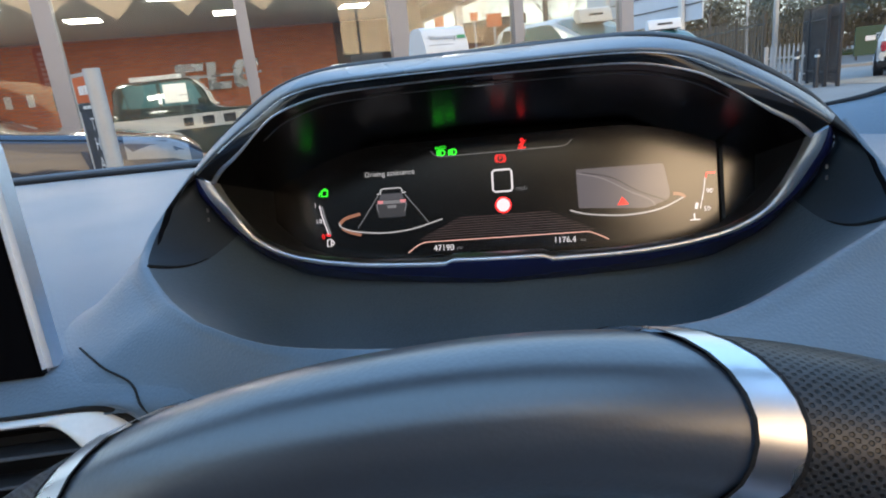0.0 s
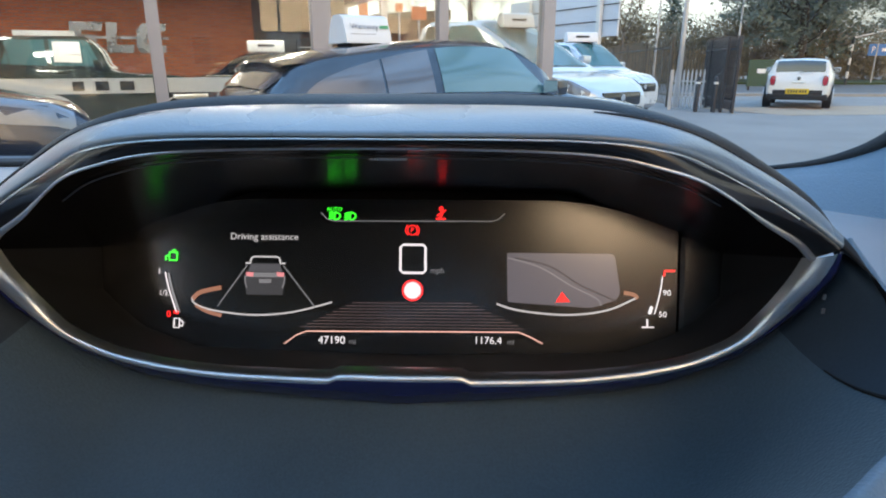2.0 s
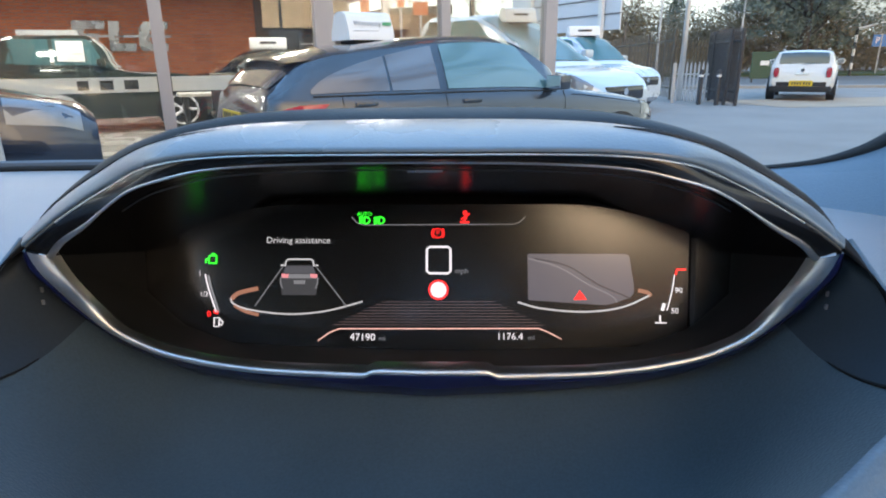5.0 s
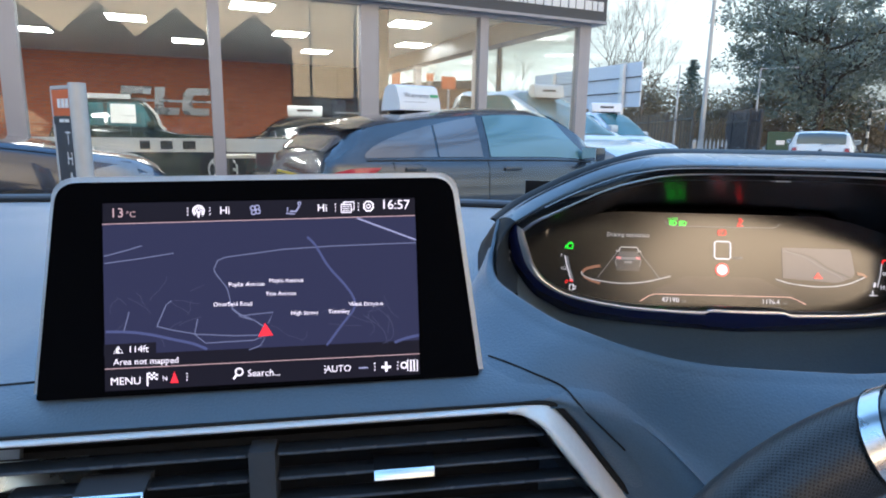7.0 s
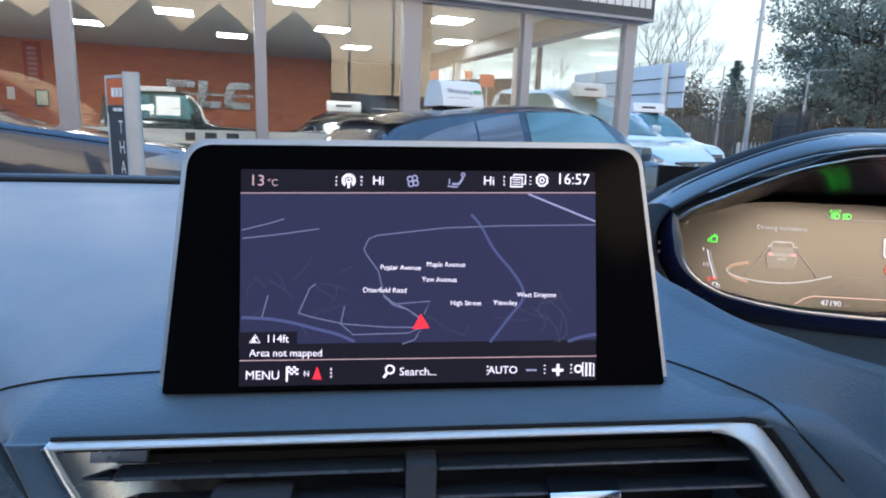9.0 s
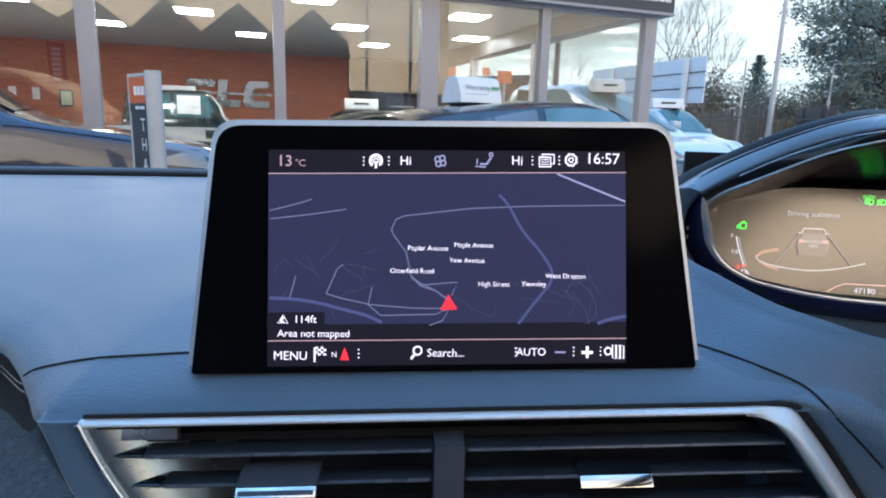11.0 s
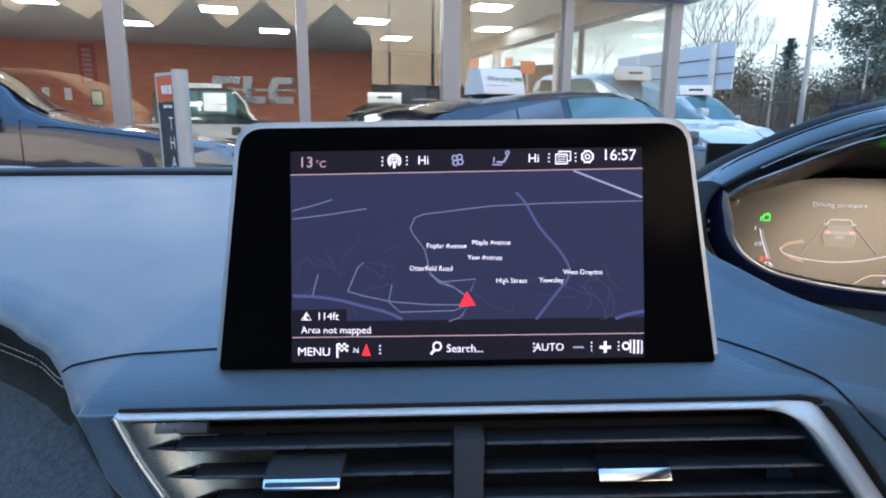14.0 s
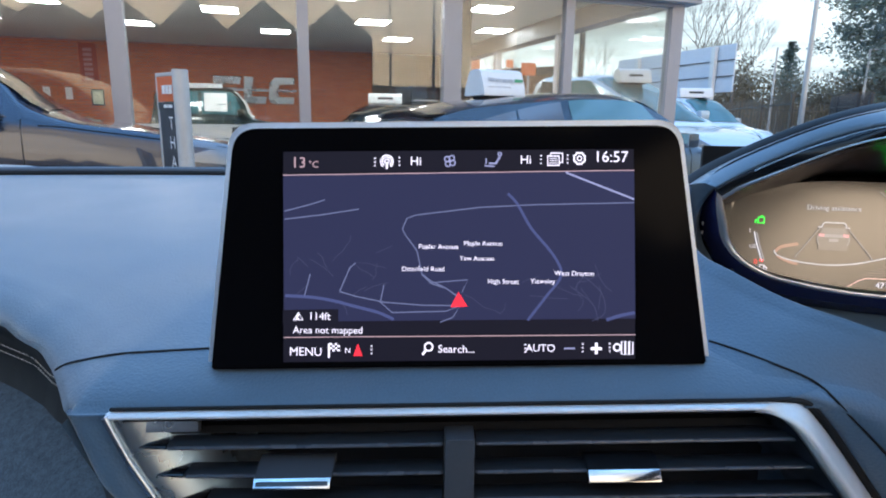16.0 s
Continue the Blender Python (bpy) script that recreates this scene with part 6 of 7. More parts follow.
# ---- cars ----
def car(name, label, L, W, H, m, body, hood_z=0.98, belt=0.95, cowl=0.30, roof0=0.45, roof1=0.86, tail=0.97, rear_top=None, glass=car_glass, rear_glass=None,
        clear=0.2, box_top=False, nose_drop=0.25, boxy=0.0, plate=True, sheet=False, spoiler=False, rails=False, drop=0.05, plate_z=None, lamp=(3.7, 5.2), side_sheet=False, teardrop=False, pale_pillar=False):
    """A parked car: x ahead, y to its left, on the ground. cowl, roof0, roof1 and tail: shares of the length from the nose."""
    cobj = thing(name, label, "car", m)
    hl = L / 2
    xn = lambda f: hl - f * L
    rt = rear_top or belt
    tops = smooth_line([(0.0, hood_z - nose_drop - 0.08, 0), (0.02, hood_z - nose_drop, 0), (0.08, hood_z - 0.10, 0), (0.18, hood_z - 0.02, 0), (cowl, hood_z + 0.06, 0), ((cowl + roof0) / 2, (hood_z + 0.05 + H) / 2 + 0.04, 0), (roof0, H - 0.03, 0), ((roof0 * 0.75 + roof1 * 0.25), H, 0), ((roof0 * 0.4 + roof1 * 0.6), H - drop * 0.3, 0), (roof1, H - drop, 0), (tail - 0.02, rt + 0.06, 0), (0.99, rt - 0.12, 0), (1.0, rt - 0.3, 0)], 5)
    txs, tzs = [p.x for p in tops], [p.y for p in tops]
    order = np.argsort(txs)
    txs, tzs = list(np.array(txs)[order]), list(np.array(tzs)[order])
    top = lambda f: float(np.interp(f, txs, tzs))
    hw = lambda f: W / 2 * float(np.interp(f, [0, 0.03, 0.10, 0.25, 0.8, 0.95, 1.0], [0.62 + 0.25 * boxy, 0.8 + 0.12 * boxy, 0.95, 1.0, 1.0, 0.93, 0.80 + 0.1 * boxy]))
    bl = lambda f: min(float(np.interp(f, [0, 0.05, cowl, 1.0], [belt - 0.3, belt - 0.16, belt, belt + 0.04])), top(f) - 0.02)
    ug = lambda f: float(np.interp(f, [0, 0.06, 0.94, 1.0], [clear + 0.14, clear, clear, clear + 0.16]))

    def ringp(f, side=1):
        w, t, b, u = hw(f), top(f), bl(f), ug(f)
        g = min(1.0, max(0.0, (t - b - 0.12) / 0.35))
        wt = w * (0.86 * (1 - g) + (0.74 + 0.08 * boxy) * g)
        wm = w * (0.95 * (1 - g) + 0.955 * g)
        h = t - b
        pts = [(0, u), (w * 0.88, u), (w * 0.985, u + 0.22 * (b - u)), (w, u + 0.55 * (b - u)), (w * 0.985, b - 0.06 * (b - u)), (wm, b), ((wm + wt) / 2 + 0.008, b + 0.45 * h), (wt, b + (0.86 if g > 0.3 else 0.6) * h), (wt * 0.82, b + 0.965 * h), (wt * 0.45, t), (0, t + 0.008)]
        return [Vector((xn(f), side * y, z)) for y, z in pts]
    fs = sorted(set([0, 0.008, 0.02, 0.04, 0.07] + list(lin(0.1, 0.9, 41)) + [0.93, 0.96, 0.98, 0.992, 1.0]))
    rows = [[ringp(f, -1)[j] for j in range(10, 0, -1)] + ringp(f, 1) for f in fs]
    bm = grid(rows)
    for r in (rows[0], rows[-1]):
        vs = []
        for q in r:
            vs.append(bm.verts.new(q))
        bm.faces.new(vs)
    bmesh.ops.remove_doubles(bm, verts=bm.verts, dist=0.0005)
    part("body", bm, body, cobj, smooth=True)

    def mix(f, j, side, out):
        r = ringp(f, side)
        i = min(int(j), 9)
        p = r[i].lerp(r[i + 1], j - i)
        return p + Vector((0, side * out, out * 0.5))

    def side_win(f0, f1, j0, j1, side, material, nm="side_window", f0t=None, f1t=None):
        f0t, f1t = f0t or f0, f1t or f1
        rws = []
        for a in lin(0, 1, 9):
            fa = f0 + (f1 - f0) * a
            k = math.sqrt(max(0.0, 1 - max(0.0, (fa - 0.58) / 0.335) ** 2)) if teardrop else 1.0
            rws.append([mix(fa * (1 - b) + (f0t + (f1t - f0t) * a) * b, j0 + (j1 - j0) * b * k, side, 0.006) for b in lin(0, 1, 6)])
        part(nm, grid(rws), material, cobj, smooth="all")
    rg = rear_glass or glass
    mid = (roof0 + roof1) / 2 - 0.02
    for s in (-1, 1):
        side_win(cowl + 0.055, mid - 0.012, 5.25, 7.0, s, glass, f0t=roof0 - 0.005)
        if teardrop:
            side_win(mid + 0.006, 0.765, 5.25, 7.0, s, rg)
            side_win(0.770, 0.912, 5.25, 7.0, s, rg, "quarter_window")
            continue
        side_win(mid + 0.006, roof1 - 0.055, 5.25, 7.0, s, rg, f1t=roof1 - 0.045)
        side_win(roof1 - 0.05, tail - 0.06, 5.3, 6.9, s, rg, "quarter_window", roof1 - 0.04, tail - 0.10)
    ws = []
    for a in lin(0, 1, 8):
        f = cowl + 0.012 + (roof0 - cowl - 0.02) * a
        line = [mix(f, j, -1, 0.0) for j in lin(7.6, 10, 5)] + [mix(f, j, 1, 0.0) for j in lin(10, 7.6, 5)][1:]
        ws.append([p + Vector((0.008, 0, 0.008)) for p in line])
    part("windscreen", grid(ws), glass, cobj, smooth="all")
    if sheet:
        a, b2 = ws[2], ws[5]
        part("price_sheet", grid([[a[2] + Vector((0.012, 0, 0.012)), a[4] + Vector((0.012, 0, 0.012))], [b2[2] + Vector((0.012, 0, 0.012)), b2[4] + Vector((0.012, 0, 0.012))]]), white_card, cobj, "white price sheet in the windscreen")
    rw = []
    for a in lin(0, 1, 7):
        f = roof1 + 0.012 + (tail - roof1 - 0.03) * a
        line = [mix(f, j, -1, 0.0) for j in lin(7.5, 10, 5)] + [mix(f, j, 1, 0.0) for j in lin(10, 7.5, 5)][1:]
        rw.append([p + Vector((-0.008, 0, 0.008)) for p in line])
    part("rear_window", grid(rw), rg, cobj, smooth="all")
    if side_sheet:
        sh2 = [[mix(f, j, -1, 0.012) for j in (5.45, 6.85)] for f in (mid - 0.025, mid - 0.14)]
        part("price_sheet", grid(sh2), white_card, cobj, "white price sheet in the side window")
    R = 0.33 if H < 1.6 else 0.37
    for f, s in ((0.19, 1), (0.19, -1), (0.78, 1), (0.78, -1)):
        y = s * (W / 2 - 0.105)
        part("wheel_arch", tube([Vector((xn(f), y - s * 0.09, R)), Vector((xn(f), s * (W / 2 + 0.004), R))], R + 0.055, 28), black_matte, cobj, smooth=True)
        wh = part("wheel", tube([Vector((xn(f), y - s * 0.1, R)), Vector((xn(f), y + s * 0.118, R))], R, 28), rubber, cobj, smooth=True)
        bm = bmesh.new()
        for q in range(5):
            an = q * 2 * math.pi / 5
            tube([Vector((xn(f), y + s * 0.122, R)), Vector((xn(f) + 0.7 * R * math.cos(an), y + s * 0.122, R + 0.7 * R * math.sin(an)))], 0.03, 6, bm=bm)
        tube([Vector((xn(f) + 0.7 * R * math.cos(q), y + s * 0.121, R + 0.7 * R * math.sin(q))) for q in lin(0, 6.1, 24)], 0.02, 6, bm=bm, closed=True)
        part("rim", bm, alloy, wh, smooth=True)
    for s in (-1, 1):
        p = mix(cowl + 0.075, 5.2, s, 0.0)
        mr = part("mirror", add_box(bmesh.new(), (p.x, p.y + s * 0.11, p.z + 0.07), (0.13, 0.22, 0.145), 0.055), body, cobj, smooth=True)
        part("mirror_glass", box((p.x - 0.064, p.y + s * 0.11, p.z + 0.07), (0.006, 0.185, 0.115), 0.0), bright_chrome, mr)
        for f in (mid - 0.06, mid + 0.16):
            q = mix(f, 4.0, s, 0.006)
            part("door_handle", box((q.x, q.y, q.z), (0.19, 0.035, 0.03), 0.01), body if not rails else bright_chrome, cobj, smooth=True)
        for f in (mid - 0.004, cowl + 0.04, mid + 0.20):
            part("door_gap", tube([mix(f + (0.012 if j < 3 else 0), j, s, 0.001) for j in lin(1.6, 5.2, 8)], 0.004, 5), seam_dark, cobj)
        part("bonnet_gap", tube([mix(f, 4.55, s, 0.001) for f in lin(0.05, cowl + 0.02, 10)], 0.005, 5), seam_dark, cobj)
        if pale_pillar:
            part("pillar_trim", tube([(r[0] if s < 0 else r[-1]) + Vector((0.004, s * 0.012, 0.006)) for r in ws], 0.018, 6), white_gloss, cobj, "pale windscreen pillar")
        hl2 = [[mix(f, j, s, 0.006) + Vector((0.004, 0, 0)) for j in lin(3.6, 5.6, 4)] for f in (0.02, 0.045, 0.075, 0.11)]
        part("headlamp", grid(hl2), lamp_clear, cobj, "clear headlamp", smooth="all")
        tl = [[mix(f, j, s, 0.006) + Vector((-0.004, 0, 0)) for j in lin(*(lamp or (3.7, 5.2)), 4)] for f in ((0.998, 0.985, 0.96, 0.925, 0.90) if not rails else (0.999, 0.992, 0.98, 0.97))]
        if teardrop:
            tl = [[mix(f, j, s, 0.007) + Vector((-0.004, 0, 0)) for j in lin(ja, jb, 5)] for f, ja, jb in ((0.999, 3.15, 3.62), (0.992, 3.12, 3.68), (0.98, 3.12, 3.78), (0.96, 3.22, 3.90), (0.935, 3.42, 4.02), (0.91, 3.74, 4.12), (0.885, 4.08, 4.18))]
        lampo = lamp and part("tail_lamp", grid(tl), tail_red, cobj, "red tail lamp", smooth="all")
        if teardrop:
            part("reverse_lamp", grid([[mix(f, j, s, 0.010) + Vector((-0.004, 0, 0)) for j in (3.28, 3.42)] for f in (0.992, 0.98, 0.962, 0.945)]), lamp_clear, lampo, "pale strip across the lamp", smooth="all")
        part("window_trim", tube([mix(f, 5.12, s, 0.004) for f in lin(cowl + 0.06, tail - 0.08, 12)], 0.006, 5), bright_chrome if rails else black_matte, cobj)
        if rails:
            part("roof_rail", tube([mix(f, 8.0, s, 0.02) + Vector((0, 0, 0.03)) for f in lin(roof0 + 0.03, roof1 - 0.02, 10)], 0.016, 6), galv, cobj)
    part("grille", box((hl - 0.02, 0, hood_z - 0.38), (0.05, W * 0.5, 0.2), 0.03), black_gloss, cobj, smooth=True)
    part("front_badge", tube([Vector((hl + 0.002, 0, hood_z - 0.36)), Vector((hl + 0.014, 0, hood_z - 0.36))], 0.055, 16), bright_chrome, cobj)
    part("lower_bumper", box((-hl + 0.03, 0, clear + 0.19), (0.08, W * 0.72, 0.2), 0.03), black_matte, cobj, smooth=True)
    if plate:
        pz = plate_z or rt - 0.20
        pl = part("number_plate", box((-hl - 0.006, 0, pz), (0.014, 0.52, 0.111), 0.002), plate_yellow, cobj, "yellow number plate")
        for k in range(7):
            part("plate_bar", box((-hl - 0.014, 0.205 - 0.066 * k - (0.02 if k > 3 else 0), pz), (0.003, 0.045, 0.075)), letter_dark, pl)
    if spoiler:
        q = mix(roof1 + 0.01, 10, 1, 0)
        part("spoiler", grid([[Vector((q.x + dx, y, q.z + dz - 0.05 * (y / (W * 0.36)) ** 2)) for y in lin(-W * 0.36, W * 0.36, 9)] for dx, dz in ((0.10, 0.02), (-0.18, -0.01), (-0.20, -0.03), (-0.16, -0.05), (0.05, -0.06))]), black_gloss, cobj, smooth=True)
    return cobj


def roof_sign(m, label, width=0.78, words=True):
    """A folded white advertising box that sits on a car's roof."""
    rs = thing("roof_sign", label, "roof sign", m)
    prof = [(-0.20, 0.0), (-0.19, 0.07), (-0.12, 0.21), (-0.05, 0.235), (0.05, 0.235), (0.12, 0.21), (0.19, 0.07), (0.20, 0.0)]
    rows = [[Vector((x, y, z)) for y, z in prof] for x in lin(-width / 2, width / 2, 6)]
    bm = grid(rows)
    for r in (rows[0], rows[-1]):
        bm.faces.new([bm.verts.new(q) for q in r])
    part("card", bm, white_card, rs, "white folded card", smooth=True)
    part("base_bar", box((0, 0, -0.012), (width * 0.7, 0.3, 0.02), 0.004), black_matte, rs)
    k = width / 0.8
    tm = Matrix.Translation((-0.06 * k, -0.172, 0.135)) @ pose(0, 0, 0, -26)
    if words:
        part("lettering", text_bm("Warranty", 0.125 * k, tm), letter_dark, rs, "dark lettering")
        part("lettering_bar", box((0.29 * k, -0.172, 0.135), (0.15 * k, 0.01, 0.05 * k), 0, None), letter_green, rs, "green lettering bar")
        part("small_print", box((-0.10 * k, -0.186, 0.07), (0.44 * k, 0.006, 0.012)), letter_dark, rs)
    else:
        part("lettering_bar", box((0, -0.177, 0.12), (0.36 * k, 0.01, 0.05 * k)), letter_dark, rs)
    return rs


def at_rear(x, y, heading, L):
    """Pose of a car whose tail's middle stands at x, y."""
    a = radians(heading)
    return pose(x + math.cos(a) * L / 2, y + math.sin(a) * L / 2, 0, 0, 0, heading)


graphite = paint("graphite_blue_paint", (0.035, 0.05, 0.072), 0.4, 0.22)
CLA_M = at_rear(-1.62, 5.30, 35, 4.62)
car("estate_car", "dark graphite estate car with a sloping roof, parked by the showroom", 4.62, 1.78, 1.46, CLA_M, graphite, hood_z=0.92, belt=0.93, cowl=0.32, roof0=0.47, roof1=0.89, tail=0.99, rear_top=1.0, glass=car_glass_teal, rear_glass=privacy_glass, clear=0.16, spoiler=True, drop=0.16, teardrop=True)
roof_sign(CLA_M @ pose(-1.12, -0.1, 1.415), "white folded warranty sign on the dark estate car's roof", 0.43)
navy = paint("dark_navy_paint", (0.02, 0.032, 0.06), 0.4, 0.22)
NAVY_M = pose(-4.75, 3.75, 0, 0, 0, 36)
car("navy_suv", "dark navy off-road car with a long bonnet beside the glass front", 4.85, 1.98, 1.72, NAVY_M, navy, hood_z=1.13, belt=1.14, cowl=0.275, roof0=0.44, roof1=0.88, tail=0.985, rear_top=1.15, clear=0.28, nose_drop=0.16, boxy=0.8)
silver_blue = paint("pale_silver_blue_paint", (0.50, 0.58, 0.65), 0.3, 0.3)
teal_screen = mat("green_tinted_windscreen", (0.05, 0.14, 0.16), 0.06, var=0.0, spec=0.5)
SILVER_M = pose(1.28, 11.45, 0, 0, 0, -49)
car("silver_suv", "pale silver-blue off-road car facing the lot, by the showroom corner", 4.5, 1.88, 2.0, SILVER_M, silver_blue, hood_z=1.12, belt=1.24, cowl=0.27, roof0=0.58, roof1=0.93, tail=0.985, rear_top=1.2, glass=teal_screen, rear_glass=car_glass, clear=0.22, drop=0.02)
roof_sign(SILVER_M @ pose(0.02, -0.1, 1.85, 0, 0, 65), "white folded sign on the silver-blue car's roof", 0.55, False)
sky_blue = paint("pale_metallic_blue", (0.50, 0.58, 0.66), 0.25, 0.28)
BLUE_M = pose(3.22, 16.9, 0, 0, 0, -50)
car("blue_mpv", "pale metallic blue people carrier parked beside the silver-blue car", 4.4, 1.8, 1.80, BLUE_M, sky_blue, hood_z=1.10, belt=1.14, cowl=0.25, roof0=0.42, roof1=0.88, tail=0.98, rear_top=1.15, glass=teal_screen, clear=0.2)
roof_sign(BLUE_M @ pose(0.25, -0.1, 1.80, 0, 0, 55), "white folded sign on the blue car's roof", 0.78, False)
pearl = paint("pearl_white_paint", (0.74, 0.74, 0.73), 0.0, 0.3)
HATCH_M = at_rear(10.05, 18.75, 61, 4.0)
hatch = car("white_hatchback", "white small crossover with red tail lamps, parked near the gate", 4.0, 1.78, 1.42, HATCH_M, pearl, hood_z=0.98, belt=1.0, cowl=0.27, roof0=0.40, roof1=0.945, tail=0.992, rear_top=0.98, clear=0.25, rails=True, plate=False, lamp=None, boxy=0.6, drop=0.03)


def hatch_tail(c):
    """Rear details of the crossover, which stands with its tail to the lot."""
    x = -2.0
    for s in (-1, 1):
        lampo = part("tail_lamp", add_box(bmesh.new(), (x + 0.03, s * 0.665, 0.80), (0.10, 0.15, 0.28), 0.045), tail_red, c, "upright red tail lamp", smooth=True)
        part("lamp_surround", tube([Vector((x - 0.018, s * 0.665 + 0.072 * math.cos(q), 0.80 + 0.14 * math.sin(q))) for q in lin(0, 6.02, 24)], 0.010, 6, closed=True), bright_chrome, lampo, smooth=True)
        part("reflector", box((x - 0.012, s * 0.52, 0.40), (0.02, 0.16, 0.035), 0.008), tail_red, c, smooth=True)
        part("exhaust", tube([Vector((x - 0.03, s * 0.45, 0.27)), Vector((x + 0.12, s * 0.45, 0.27))], 0.035, 12), bright_chrome, c)
    part("bumper_valance", add_box(bmesh.new(), (x + 0.06, 0, 0.335), (0.20, 1.56, 0.17), 0.045), black_matte, c, "black lower bumper", smooth=True)
    part("rear_badge", tube([Vector((x - 0.012, 0, 0.865)), Vector((x + 0.02, 0, 0.865))], 0.05, 16), bright_chrome, c)
    part("tailgate_handle", add_box(bmesh.new(), (x - 0.004, 0, 0.755), (0.035, 0.34, 0.04), 0.012), bright_chrome, c, smooth=True)
    pl = part("number_plate", box((x - 0.014, 0, 0.50), (0.02, 0.60, 0.15), 0.004), plate_yellow, c, "orange-yellow number plate")
    for k in range(7):
        part("plate_bar", box((x - 0.0255, 0.22 - 0.07 * k - (0.02 if k > 3 else 0), 0.50), (0.003, 0.045, 0.075)), letter_dark, pl)
    part("wiper", tube([Vector((x + 0.0, 0.02, 1.02)), Vector((x + 0.04, -0.36, 1.06))], 0.009, 6), rubber, c)


hatch_tail(hatch)
olive = paint("dark_green_paint", (0.015, 0.028, 0.024), 0.2, 0.3)
DEF_M = FM @ pose(-5.65, 6.0, 0.06)
car("boxy_suv", "dark boxy off-road car inside the showroom with a price sheet", 3.5, 1.8, 1.66, DEF_M, olive, hood_z=1.02, belt=1.08, cowl=0.455, roof0=0.57, roof1=0.95, tail=0.99, rear_top=1.15, glass=car_glass_teal, clear=0.25, nose_drop=0.1, boxy=0.9, side_sheet=True, pale_pillar=True, lamp=None)
rb = thing("roof_sign", "long low white sign board on the boxy car's roof", "roof sign", DEF_M @ pose(-0.95, 0.25, 1.665))
part("board", box((0, 0, 0.055), (0.95, 0.06, 0.09), 0.006), white_card, rb)
for x in (-0.35, 0.35):
    part("foot", box((x, 0, 0.005), (0.06, 0.12, 0.012), 0.003), black_matte, rb)
jet = paint("black_car_paint", (0.008, 0.008, 0.01), 0.2, 0.2)
BLK_M = FM @ pose(-2.7, 7.6, 0.06, 0, 0, 170)
car("black_hatchback", "black hatchback inside the showroom", 4.2, 1.78, 1.46, BLK_M, jet, clear=0.18)
roof_sign(BLK_M @ pose(-0.2, 0, 1.47, 0, 0, 180), "white folded sign on the black hatchback's roof", 0.8, False)


# ---- pylon sign ----
def build_pylon():
    # faces the lot, turned towards the car
    pm = Matrix.Translation((-2.17, 3.25, 0)) @ pose(0, 0, 0, 0, 0, -30) @ Matrix.Diagonal((0.88, 1, 0.972, 1))
    py = thing("pylon_sign", "free-standing grey and orange sign with an aluminium side post", "pylon sign", pm)
    part("post", tube([Vector((0.165, 0.0, 0.02)), Vector((0.165, 0.0, 1.49))], 0.044, 20), galv, py, "round aluminium post", smooth=True)
    part("post", tube([Vector((-0.16, 0.01, 0.02)), Vector((-0.16, 0.01, 1.465))], 0.018, 12), galv, py, smooth=True)
    part("top_rail", box((-0.005, 0.01, 1.470), (0.33, 0.03, 0.02), 0.004), galv, py)
    part("panel", box((-0.015, 0.005, 0.73), (0.265, 0.02, 1.16), 0.003), sign_grey, py)
    part("orange_panel", box((-0.015, 0.003, 1.385), (0.265, 0.022, 0.145), 0.003), sign_orange, py)
    part("dark_strip", box((-0.015, 0.002, 1.286), (0.265, 0.022, 0.045), 0.002), letter_dark, py)
    for k, x in enumerate((-0.05, 0.0, 0.05)):
        part("emblem_bar", box((x, -0.012, 1.382), (0.034, 0.005, 0.05)), letter_white, py, "pale block mark")
    for x in (-0.035, 0.03):
        part("caption_bar", box((x, -0.012, 1.286), (0.05, 0.004, 0.018)), letter_white, py)
    z = 1.185
    for ch in "THANK":
        part("letter", text_bm(ch, 0.105, Matrix.Translation((0.015, -0.0085, z))), letter_white, py)
        z -= 0.115
    part("foot", box((0.0, 0.0, 0.012), (0.42, 0.3, 0.024), 0.006), galv, py)


build_pylon()


# ---- beyond the lot ----
def leaves(bm, centre, spread, count, size, rnd, flatten=1.0):
    for i in range(count):
        d = Vector((rnd.gauss(0, 1), rnd.gauss(0, 1), rnd.gauss(0, 1) * flatten))
        p = Vector(centre) + d * spread * 0.5
        a = Vector((rnd.uniform(-1, 1), rnd.uniform(-1, 1), rnd.uniform(-0.6, 1))).normalized() * size * rnd.uniform(0.6, 1.4)
        b = a.orthogonal().normalized() * size * rnd.uniform(0.4, 0.9)
        vs = [bm.verts.new(p - a), bm.verts.new(p + b), bm.verts.new(p + a), bm.verts.new(p - b)]
        bm.faces.new(vs)


def limbs(bm, p, d, length, radius, depth, rnd, tips, up=0.25, split=3):
    q = p + d * length
    mid = p.lerp(q, 0.5) + Vector((rnd.uniform(-1, 1), rnd.uniform(-1, 1), 0)) * length * 0.06
    tube([p, mid, q], [radius, radius * 0.82, radius * 0.62], 6, bm=bm)
    tips.append(q)
    if depth:
        for k in range(split):
            nd = (d + Vector((rnd.uniform(-1, 1), rnd.uniform(-1, 1), rnd.uniform(-0.3, 0.7) + up)) * 0.75).normalized()
            start = p.lerp(q, rnd.uniform(0.55, 1.0))
            limbs(bm, start, nd, length * rnd.uniform(0.6, 0.82), radius * 0.55, depth - 1, rnd, tips, up, split)


